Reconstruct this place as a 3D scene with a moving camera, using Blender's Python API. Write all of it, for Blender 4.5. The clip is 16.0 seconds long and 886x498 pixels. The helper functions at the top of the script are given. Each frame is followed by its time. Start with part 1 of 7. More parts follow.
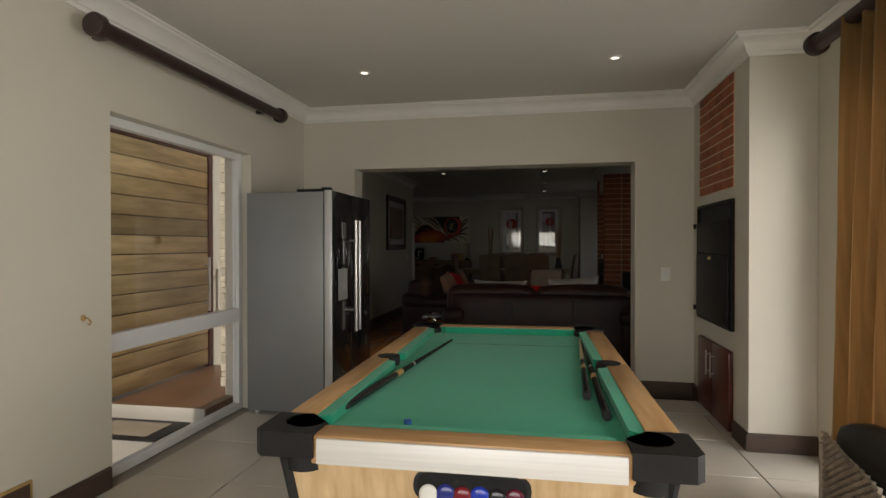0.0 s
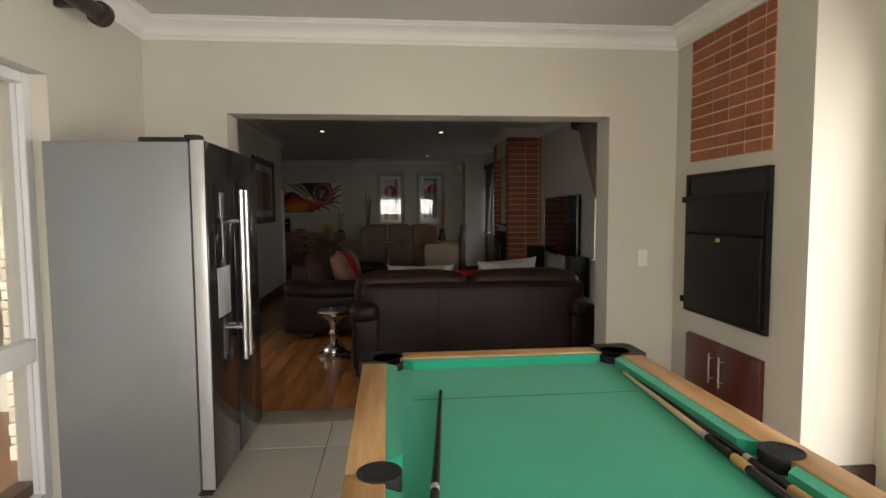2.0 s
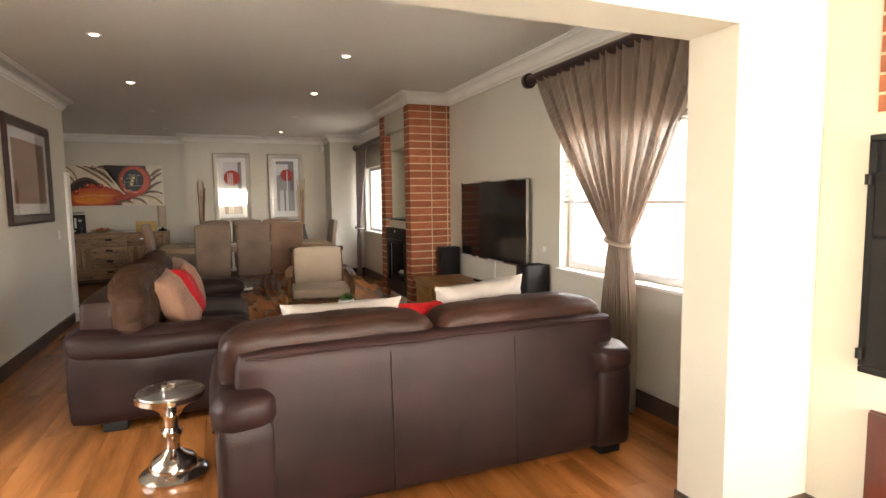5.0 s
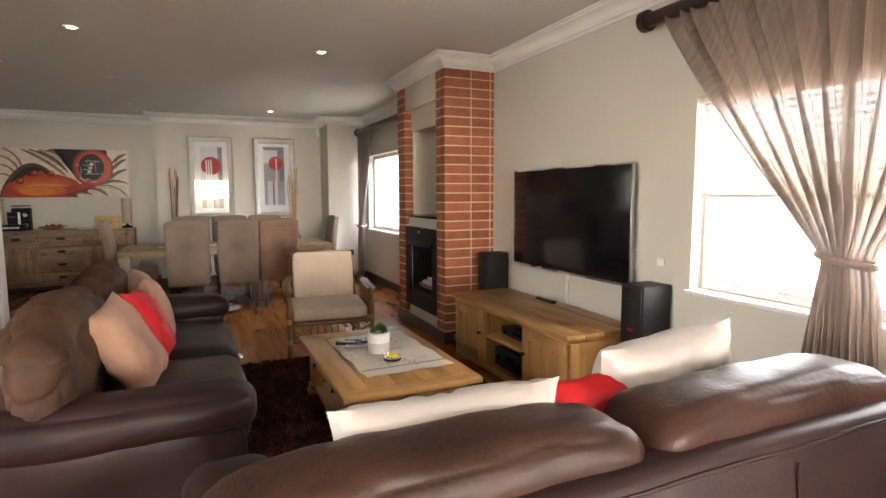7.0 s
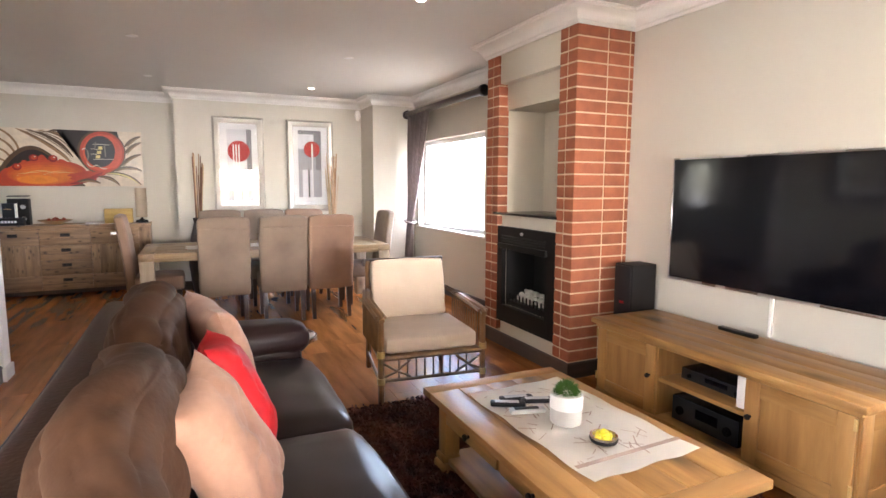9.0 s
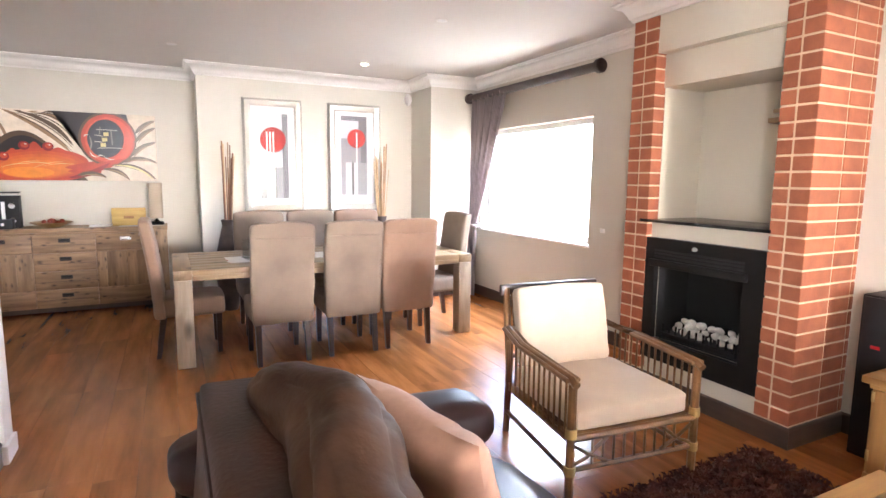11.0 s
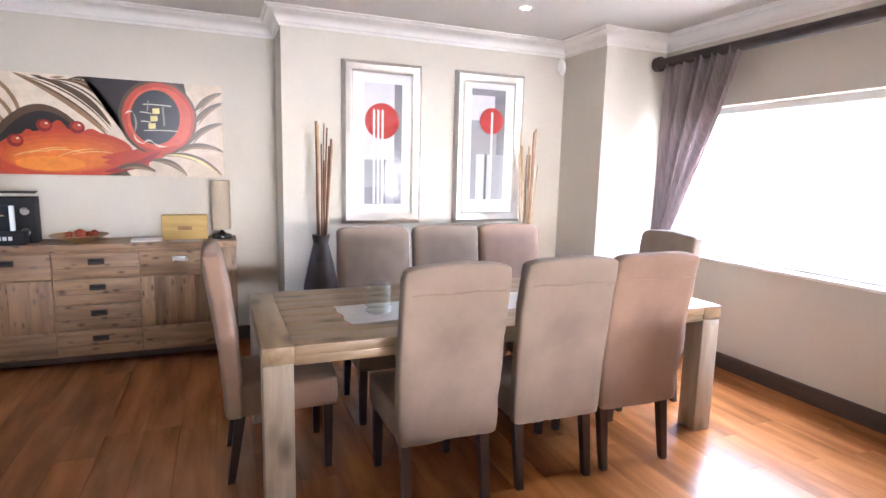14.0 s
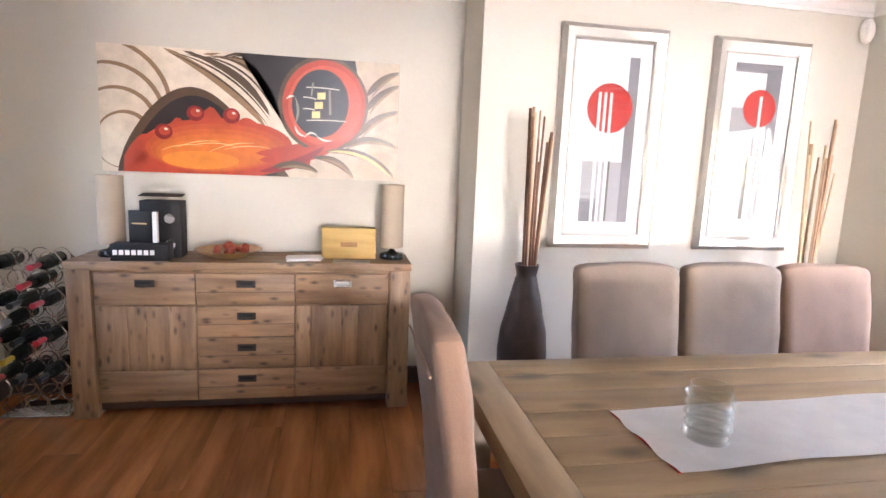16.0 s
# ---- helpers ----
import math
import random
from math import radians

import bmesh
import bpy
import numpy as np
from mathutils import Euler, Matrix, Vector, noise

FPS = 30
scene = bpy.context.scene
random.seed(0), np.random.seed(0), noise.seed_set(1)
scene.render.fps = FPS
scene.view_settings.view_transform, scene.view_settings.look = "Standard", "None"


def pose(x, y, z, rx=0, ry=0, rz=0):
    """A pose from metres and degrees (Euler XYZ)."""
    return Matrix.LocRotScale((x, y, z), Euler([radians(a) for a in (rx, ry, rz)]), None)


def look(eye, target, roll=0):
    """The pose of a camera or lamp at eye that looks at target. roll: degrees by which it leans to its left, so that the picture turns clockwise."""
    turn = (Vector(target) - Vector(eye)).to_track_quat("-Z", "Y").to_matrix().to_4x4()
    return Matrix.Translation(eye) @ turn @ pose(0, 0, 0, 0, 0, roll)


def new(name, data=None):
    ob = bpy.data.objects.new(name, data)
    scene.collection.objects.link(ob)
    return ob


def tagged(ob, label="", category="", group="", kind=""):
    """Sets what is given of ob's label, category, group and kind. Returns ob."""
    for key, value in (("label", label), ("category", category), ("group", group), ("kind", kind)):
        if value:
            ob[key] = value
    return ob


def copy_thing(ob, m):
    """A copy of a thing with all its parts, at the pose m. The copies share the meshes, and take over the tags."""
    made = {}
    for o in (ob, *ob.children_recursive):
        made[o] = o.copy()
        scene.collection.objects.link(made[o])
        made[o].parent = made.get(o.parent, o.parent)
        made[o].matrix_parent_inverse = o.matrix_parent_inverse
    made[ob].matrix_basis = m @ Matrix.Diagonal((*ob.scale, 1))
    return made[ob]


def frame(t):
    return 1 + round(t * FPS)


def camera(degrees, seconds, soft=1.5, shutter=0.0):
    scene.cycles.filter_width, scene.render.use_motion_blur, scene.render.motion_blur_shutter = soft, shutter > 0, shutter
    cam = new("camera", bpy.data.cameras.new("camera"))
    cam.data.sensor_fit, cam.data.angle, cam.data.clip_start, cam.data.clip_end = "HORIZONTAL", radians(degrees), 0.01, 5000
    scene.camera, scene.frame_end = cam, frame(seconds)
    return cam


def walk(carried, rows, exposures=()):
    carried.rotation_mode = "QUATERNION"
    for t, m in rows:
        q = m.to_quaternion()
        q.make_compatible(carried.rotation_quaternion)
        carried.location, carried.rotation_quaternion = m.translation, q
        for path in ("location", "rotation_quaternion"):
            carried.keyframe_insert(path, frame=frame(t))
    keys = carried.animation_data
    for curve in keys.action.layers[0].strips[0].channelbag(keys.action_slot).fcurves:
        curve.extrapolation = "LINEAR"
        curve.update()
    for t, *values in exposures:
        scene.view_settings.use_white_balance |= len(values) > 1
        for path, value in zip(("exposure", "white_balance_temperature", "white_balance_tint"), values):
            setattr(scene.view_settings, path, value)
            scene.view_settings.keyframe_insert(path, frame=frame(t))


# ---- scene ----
cam = camera(78.3, 16.0)
METRES, EYE, TILT, LEAN, TURN = 12.0, 1.345, 0.0, 0.0, 10.4
ROWS = [
    (0.0, 0.0, 0.0, 0.0, -0.0, -0.45, 0.07),
    (0.5, -0.0112, 0.0304, 0.0007, -4.33, -1.44, 0.2),
    (1.0, -0.02, 0.06, 0.002, -7.59, -2.65, 0.26),
    (1.5, -0.0303, 0.0888, 0.0051, -11.24, -3.56, 0.26),
    (2.0, -0.0384, 0.1188, 0.0072, -15.37, -4.04, 0.33),
    (2.5, -0.0442, 0.1487, 0.0064, -19.01, -4.51, 0.41),
    (3.0, -0.046, 0.1797, 0.0064, -23.05, -4.89, 0.45),
    (3.5, -0.0458, 0.2127, 0.0076, -26.15, -5.03, 0.49),
    (4.0, -0.0433, 0.2459, 0.0079, -28.97, -5.08, 0.63),
    (6.5, -0.012, 0.4041, 0.007, -34.24, -5.48, 0.44),
    (7.0, -0.0075, 0.4365, 0.0063, -34.53, -5.74, 0.3),
    (7.5, -0.0073, 0.4676, 0.0065, -34.66, -6.12, 0.23),
    (8.0, -0.0089, 0.4985, 0.0066, -34.63, -6.43, 0.08),
    (8.5, -0.014, 0.5287, 0.0063, -34.73, -6.62, -0.05),
    (9.0, -0.0199, 0.5599, 0.0075, -35.1, -6.66, -0.22),
    (9.5, -0.0266, 0.5913, 0.007, -35.57, -6.81, -0.34),
    (10.0, -0.0298, 0.623, 0.0086, -36.02, -7.1, -0.46),
    (10.6, -0.0360, 0.6624, 0.0094, -36.6, -7.24, -0.53),
    (11.2, -0.0362, 0.7031, 0.0101, -37.2, -7.38, -0.6),
    (12.5, -0.0219, 0.7849, 0.0115, -38.04, -7.66, -0.77),
    (13.0, -0.0184, 0.8145, 0.0117, -36.87, -7.71, -0.89),
    (13.5, -0.0157, 0.8438, 0.0125, -34.9, -7.85, -1.05),
    (14.0, -0.0153, 0.8727, 0.0125, -32.43, -8.09, -1.3),
    (14.5, -0.0148, 0.9021, 0.0128, -30.3, -8.2, -1.57),
    (15.0, -0.0143, 0.9308, 0.0128, -27.55, -8.35, -1.82),
    (15.5, -0.0166, 0.959, 0.013, -24.29, -8.56, -2.07),
    (16.0, -0.0207, 0.9862, 0.0149, -20.57, -8.83, -2.35),
]
EXPOSURES = [
    (0.0, -1.0, 6700, 10), (1.0, -0.64, 6700, 10), (2.0, 0.15, 6600, 11), (3.0, 1.25, 6700, 11), (3.5, 1.8, 6850, 12), (4.0, 2.3, 7400, 13),
    (6.5, 3.25, 6900, 15), (7.0, 3.3, 6800, 15), (8.0, 3.7, 6600, 17), (9.5, 4.5, 6400, 18), (10.0, 4.7, 6350, 18), (12.5, 5.08, 5850, 19), (14.0, 4.78, 5800, 20), (15.0, 4.78, 6000, 21), (16.0, 5.06, 6200, 22),
]
walk(cam, [(t, pose(0, 0, EYE, TILT, LEAN, TURN) @ pose(METRES * x, METRES * y, METRES * z, 90 + pitch, roll, yaw)) for t, x, y, z, yaw, pitch, roll in ROWS], EXPOSURES)

# ---- world and large lights ----
world = bpy.data.worlds.new("sky")
scene.world = world
world.use_nodes = True
wn = world.node_tree.nodes
sky = wn.new("ShaderNodeTexSky")
sky.sky_type = "NISHITA"
sky.sun_disc = False
sky.sun_elevation = radians(46)
sky.sun_rotation = radians(180)
wn["Background"].inputs["Strength"].default_value = 0.15
world.node_tree.links.new(sky.outputs["Color"], wn["Background"].inputs["Color"])

sun = new("sun", bpy.data.lights.new("sun", "SUN"))
sun.data.energy = 5.0
sun.data.angle = radians(0.5)
sun.data.color = (1.0, 0.95, 0.87)
sun.matrix_world = look((-1.0, -11.6, 12), (-1.0, 0.0, 0.0))


def window_light(name, place, towards, w, h, watts, colour=(1.0, 0.97, 0.93)):
    """Daylight of one opening."""
    ob = new(name, bpy.data.lights.new(name, "AREA"))
    ob.data.shape, ob.data.size, ob.data.size_y = "RECTANGLE", w, h
    ob.data.energy, ob.data.color = watts, colour
    ob.matrix_world = look(place, towards)
    return ob


window_light("daylight_terrace", (-0.2, -3.4, 2.3), (-0.2, 5, -1.0), 5.0, 2.2, 430)
window_light("daylight_pool_side", (3.0, 1.6, 1.5), (-5, 1.6, 1.0), 4.6, 3.0, 350)
window_light("daylight_lounge", (2.8, 6.68, 2.3), (-5, 7.2, -1.8), 3.4, 2.0, 66)
window_light("daylight_dining", (2.9, 12.98, 2.85), (-5, 12.98, -4.0), 4.0, 2.0, 48, (0.90, 0.96, 1.0))
# Fill light through an added, unseen door; brightens the television wall.
window_light("daylight_lounge_west", (-4.1, 6.4, 2.0), (5, 7.6, 0.6), 3.2, 2.6, 42)

# ---- materials ----
MATS = {}


def material(name, base, rough=0.6, knots=0.0, metal=0.0, spread=0.12, scale=6.0, stretch=(1, 1, 1), bump=0.1, fine=60.0, random_tone=0.0, coat=0.0, second=None, sheen=0.0, spec=0.5, worn=0.08):
    """A principled surface with broad blotches, fine grain, a little relief and, for pieces, a tone of their own."""
    m = bpy.data.materials.new(name)
    m.use_nodes = True
    n, l = m.node_tree.nodes, m.node_tree.links
    b = n["Principled BSDF"]
    b.inputs["Roughness"].default_value, b.inputs["Metallic"].default_value = rough, metal
    b.inputs["Coat Weight"].default_value, b.inputs["Sheen Weight"].default_value = coat, sheen
    b.inputs["Coat Roughness"].default_value = 0.12
    b.inputs["Specular IOR Level"].default_value = spec
    co = n.new("ShaderNodeTexCoord")
    mp = n.new("ShaderNodeMapping")
    mp.inputs["Scale"].default_value = stretch
    l.new(co.outputs["Object"], mp.inputs["Vector"])
    info = n.new("ShaderNodeObjectInfo")
    if random_tone:
        shift = n.new("ShaderNodeVectorMath")
        shift.operation = "SCALE"
        shift.inputs[0].default_value = (37.0, 53.0, 19.0)
        l.new(info.outputs["Random"], shift.inputs["Scale"])
        l.new(shift.outputs["Vector"], mp.inputs["Location"])
    big, small = n.new("ShaderNodeTexNoise"), n.new("ShaderNodeTexNoise")
    big.inputs["Scale"].default_value, big.inputs["Detail"].default_value = scale, 4.0
    small.inputs["Scale"].default_value, small.inputs["Detail"].default_value = fine, 3.0
    for t in (big, small):
        l.new(mp.outputs["Vector"], t.inputs["Vector"])
    mix = n.new("ShaderNodeMix")
    mix.data_type = "RGBA"
    lo = second or tuple(c * (1 - spread) for c in base)
    hi = base if second else tuple(min(c * (1 + spread), 1.0) for c in base)
    mix.inputs["A"].default_value, mix.inputs["B"].default_value = (*lo, 1), (*hi, 1)
    add = n.new("ShaderNodeMath")
    add.operation = "MULTIPLY_ADD"
    l.new(small.outputs["Fac"], add.inputs[0])
    add.inputs[1].default_value = 0.35
    ramp = n.new("ShaderNodeMapRange")
    ramp.inputs["From Min"].default_value, ramp.inputs["From Max"].default_value = 0.3, 0.7
    l.new(big.outputs["Fac"], ramp.inputs["Value"])
    cut = n.new("ShaderNodeMath")
    cut.operation = "SUBTRACT"
    cut.inputs[1].default_value = 0.175
    l.new(ramp.outputs["Result"], cut.inputs[0])
    l.new(cut.outputs["Value"], add.inputs[2])
    add.use_clamp = True
    l.new(add.outputs["Value"], mix.inputs["Factor"])
    out = mix.outputs["Result"]
    if random_tone:
        tone = n.new("ShaderNodeMapRange")
        tone.inputs["To Min"].default_value, tone.inputs["To Max"].default_value = 1 - random_tone, 1 + random_tone
        l.new(info.outputs["Random"], tone.inputs["Value"])
        hsv = n.new("ShaderNodeHueSaturation")
        l.new(out, hsv.inputs["Color"])
        l.new(tone.outputs["Result"], hsv.inputs["Value"])
        out = hsv.outputs["Color"]
    if knots:
        vo, kn = n.new("ShaderNodeTexVoronoi"), n.new("ShaderNodeMapRange")
        vo.inputs["Scale"].default_value = knots
        km = n.new("ShaderNodeMapping")
        km.inputs["Scale"].default_value = tuple(a ** 0.4 for a in stretch)
        l.new(co.outputs["Object"], km.inputs["Vector"])
        if random_tone:
            l.new(shift.outputs["Vector"], km.inputs["Location"])
        l.new(km.outputs["Vector"], vo.inputs["Vector"])
        kn.inputs["From Min"].default_value, kn.inputs["From Max"].default_value = 0.06, 0.30
        kn.inputs["To Min"].default_value = 0.28
        l.new(vo.outputs["Distance"], kn.inputs["Value"])
        dark = n.new("ShaderNodeHueSaturation")
        l.new(out, dark.inputs["Color"])
        l.new(kn.outputs["Result"], dark.inputs["Value"])
        out = dark.outputs["Color"]
    l.new(out, b.inputs["Base Color"])
    wear = n.new("ShaderNodeMapRange")
    wear.inputs["To Min"].default_value, wear.inputs["To Max"].default_value = max(rough - worn, 0.02), min(rough + worn, 1)
    l.new(big.outputs["Fac"], wear.inputs["Value"])
    l.new(wear.outputs["Result"], b.inputs["Roughness"])
    if bump:
        bp = n.new("ShaderNodeBump")
        bp.inputs["Strength"].default_value, bp.inputs["Distance"].default_value = bump, 0.004
        l.new(small.outputs["Fac"], bp.inputs["Height"])
        l.new(bp.outputs["Normal"], b.inputs["Normal"])
    MATS[name] = m
    return m


def clear_glass(name, tint=(1, 1, 1)):
    m = bpy.data.materials.new(name)
    m.use_nodes = True
    n, l = m.node_tree.nodes, m.node_tree.links
    n.remove(n["Principled BSDF"])
    a, g, f, x = n.new("ShaderNodeBsdfTransparent"), n.new("ShaderNodeBsdfGlossy"), n.new("ShaderNodeLayerWeight"), n.new("ShaderNodeMixShader")
    p, q = n.new("ShaderNodeMath"), n.new("ShaderNodeMapRange")
    p.operation, p.inputs[1].default_value = "POWER", 5.0
    a.inputs["Color"].default_value = (*tint, 1)
    g.inputs["Roughness"].default_value = 0.02
    f.inputs["Blend"].default_value = 0.5
    q.inputs["To Min"].default_value, q.inputs["To Max"].default_value = 0.045, 1.0
    l.new(f.outputs["Facing"], p.inputs[0])
    l.new(p.outputs["Value"], q.inputs["Value"])
    l.new(q.outputs["Result"], x.inputs["Fac"])
    l.new(a.outputs["BSDF"], x.inputs[1])
    l.new(g.outputs["BSDF"], x.inputs[2])
    l.new(x.outputs["Shader"], n["Material Output"].inputs["Surface"])
    return m


def glowing(name, colour, strength):
    m = bpy.data.materials.new(name)
    m.use_nodes = True
    n, l = m.node_tree.nodes, m.node_tree.links
    e = n.new("ShaderNodeEmission")
    e.inputs["Color"].default_value, e.inputs["Strength"].default_value = (*colour, 1), strength
    l.new(e.outputs["Emission"], n["Material Output"].inputs["Surface"])
    return m


PLASTER = material("wall_plaster", (0.60, 0.565, 0.485), 0.8, spread=0.03, scale=1.2, bump=0.08, fine=90)
CEIL = material("ceiling_paint", (0.64, 0.615, 0.575), 0.85, spread=0.02, scale=0.8, bump=0.05, fine=80)
WHITE = material("white_paint", (0.80, 0.78, 0.74), 0.55, spread=0.03, scale=3, bump=0.03)
SKIRT = material("dark_skirting", (0.060, 0.036, 0.026), 0.4, spread=0.25, scale=3, stretch=(1, 1, 6), bump=0.08)
LAMINATE = material("laminate", (0.41, 0.160, 0.046), 0.25, second=(0.205, 0.073, 0.020), scale=2.2, stretch=(4.5, 0.6, 1), bump=0.0, fine=14, random_tone=0.13, spec=0.42, worn=0.02)
TILE = material("floor_tile", (0.56, 0.52, 0.45), 0.22, spread=0.06, scale=2.0, bump=0.02, random_tone=0.03)
GROUT = material("grout", (0.28, 0.25, 0.21), 0.9, spread=0.1)
THRESH = material("threshold_stone", (0.27, 0.22, 0.16), 0.5, spread=0.12, scale=5)
BRICK = material("face_brick", (0.33, 0.105, 0.050), 0.85, spread=0.18, scale=9, bump=0.35, fine=110, random_tone=0.16)
MORTAR = material("mortar", (0.64, 0.47, 0.32), 0.95, spread=0.12, bump=0.3, fine=120)
DARKROD = material("dark_curtain_rod", (0.035, 0.018, 0.016), 0.35, spread=0.3, scale=5, bump=0.05)
BRAAI = material("black_braai_steel", (0.010, 0.009, 0.009), 0.5, spread=0.25, scale=6, bump=0.06, spec=0.18)
MAHOG = material("mahogany_door", (0.105, 0.020, 0.012), 0.32, spread=0.3, scale=3, stretch=(6, 6, 1), bump=0.05)
STEEL = material("brushed_steel", (0.62, 0.61, 0.60), 0.28, metal=1.0, spread=0.06, scale=3, bump=0.03, stretch=(1, 1, 0.1))
CHROME = material("chrome", (0.82, 0.80, 0.78), 0.08, metal=1.0, spread=0.04, bump=0.0)
HAMMERED = material("hammered_silver", (0.72, 0.68, 0.63), 0.13, metal=1.0, spread=0.05, bump=0.5, fine=30)
FRIDGE_SIDE = material("fridge_side", (0.26, 0.265, 0.27), 0.42, metal=0.35, spread=0.05, scale=2, bump=0.03)
FRIDGE_DOOR = material("fridge_black_glass", (0.022, 0.020, 0.020), 0.07, spread=0.1, bump=0.0, coat=0.6)
SILVER_PL = material("silver_plastic", (0.56, 0.56, 0.56), 0.35, metal=0.5, spread=0.05, bump=0.0)
CLOTH = material("green_baize", (0.014, 0.31, 0.175), 0.9, spread=0.07, scale=3, bump=0.25, fine=300, sheen=0.15, spec=0.3)
POOLWOOD = material("oak_laminate", (0.60, 0.37, 0.175), 0.38, second=(0.40, 0.215, 0.085), scale=2.4, stretch=(14, 1, 14), bump=0.1, fine=30)
# Paler copy of the oak laminate: light on the cabinet's end put into colour.
POOLWOOD_LIT = material("oak_laminate_end", (0.72, 0.53, 0.31), 0.38, second=(0.55, 0.36, 0.18), scale=2.4, stretch=(14, 14, 1), bump=0.1, fine=30)
POOLWOOD_R = material("oak_laminate_rail", (0.60, 0.37, 0.175), 0.36, second=(0.40, 0.215, 0.085), scale=2.4, stretch=(1, 14, 14), bump=0.1, fine=30)
BLACKPL = material("black_plastic", (0.011, 0.010, 0.011), 0.42, spread=0.2, scale=10, bump=0.15, fine=200, spec=0.3)
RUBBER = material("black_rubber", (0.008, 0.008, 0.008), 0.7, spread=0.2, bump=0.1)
RIBBED = material("ribbed_aluminium", (0.80, 0.79, 0.77), 0.38, metal=0.25, spread=0.05, scale=3, stretch=(1, 1, 40), bump=0.2, fine=20)
ALU = material("white_aluminium", (0.74, 0.74, 0.74), 0.35, spread=0.03, bump=0.0)
GLASS = clear_glass("window_glass")
LEATHER_SEAT = material("polished_brown_leather", (0.015, 0.0072, 0.0062), 0.30, spread=0.3, scale=3.5, bump=0.06, fine=160, second=(0.010, 0.005, 0.0045), spec=0.36, worn=0.02)
LEATHER = material("brown_leather", (0.026, 0.0108, 0.0104), 0.45, spread=0.3, scale=3.5, bump=0.22, fine=140, second=(0.011, 0.0052, 0.0046), spec=0.2)
SUEDE = material("worn_brown_suede", (0.068, 0.032, 0.0165), 0.62, second=(0.026, 0.0125, 0.008), scale=3.0, bump=0.5, fine=40, spec=0.15)
PEACH = material("peach_velvet", (0.345, 0.190, 0.122), 0.75, second=(0.22, 0.108, 0.068), scale=5, bump=0.25, fine=40, sheen=0.1)
RED = material("red_satin", (0.40, 0.006, 0.010), 0.6, spread=0.15, scale=6, bump=0.1, spec=0.3)
IVORY = material("ivory_satin", (0.36, 0.325, 0.295), 0.5, spread=0.08, scale=7, bump=0.12)
OAK = material("oiled_oak", (0.41, 0.222, 0.074), 0.38, knots=2.2, second=(0.235, 0.112, 0.034), scale=2.6, stretch=(8, 0.9, 8), bump=0.12, fine=26)
OAK_Z = material("oiled_oak_upright", (0.41, 0.222, 0.074), 0.42, second=(0.29, 0.14, 0.045), scale=2.6, stretch=(8, 8, 0.9), bump=0.12, fine=26)
OAK_X = material("oiled_oak_across", (0.41, 0.222, 0.074), 0.42, second=(0.29, 0.14, 0.045), scale=2.6, stretch=(0.9, 8, 8), bump=0.12, fine=26)
GREYWOOD = material("greyed_acacia", (0.35, 0.215, 0.112), 0.5, knots=9.0, random_tone=0.12, second=(0.175, 0.098, 0.047), scale=2.6, stretch=(0.9, 8, 8), bump=0.2, fine=22)
GREYWOOD_Z = material("greyed_acacia_upright", (0.35, 0.215, 0.112), 0.5, knots=9.0, random_tone=0.12, second=(0.175, 0.098, 0.047), scale=2.6, stretch=(8, 8, 0.9), bump=0.2, fine=22)
PALEWOOD_Z = material("limed_acacia_upright", (0.50, 0.42, 0.32), 0.5, knots=3.0, second=(0.34, 0.27, 0.19), scale=2.6, stretch=(8, 8, 0.9), bump=0.2, fine=22)
PALEWOOD = material("limed_acacia", (0.345, 0.240, 0.130), 0.42, knots=3.0, second=(0.225, 0.147, 0.074), scale=2.6, stretch=(0.9, 8, 8), bump=0.15, fine=22)
PALEWOOD_Y = material("limed_acacia_end", (0.325, 0.225, 0.122), 0.42, knots=3.0, second=(0.21, 0.137, 0.069), scale=2.6, stretch=(8, 0.9, 8), bump=0.15, fine=22)
TAUPE = material("taupe_suede", (0.27, 0.205, 0.152), 0.8, second=(0.175, 0.127, 0.093), scale=3.0, bump=0.25, fine=160, sheen=0.08)
TAUPE_P = material("rosy_taupe_suede", (0.30, 0.19, 0.128), 0.8, second=(0.20, 0.122, 0.082), scale=3.0, bump=0.25, fine=160, sheen=0.08)
DARKLEG = material("dark_chair_leg", (0.040, 0.017, 0.011), 0.35, spread=0.3, scale=5, bump=0.05)
RATTAN = material("dark_rattan", (0.165, 0.080, 0.029), 0.4, spread=0.35, scale=9, bump=0.25, fine=60)
BINDING = material("cane_binding", (0.42, 0.27, 0.10), 0.5, spread=0.2, scale=20, bump=0.3)
CREAM = material("cream_cotton", (0.54, 0.43, 0.325), 0.85, spread=0.06, scale=5, bump=0.2, fine=260, sheen=0.2)
RUG = material("rust_shag", (0.135, 0.038, 0.018), 0.9, second=(0.045, 0.012, 0.007), scale=9, bump=0.3, fine=90, random_tone=0.0)
TVBLACK = material("screen_glass", (0.004, 0.004, 0.006), 0.10, spread=0.1, bump=0.0, spec=0.5)
BLACKGL = material("black_gloss", (0.008, 0.008, 0.009), 0.2, spread=0.2, bump=0.02, spec=0.35)
BLACKMT = material("black_matt", (0.010, 0.009, 0.009), 0.55, spread=0.2, bump=0.1, spec=0.25)


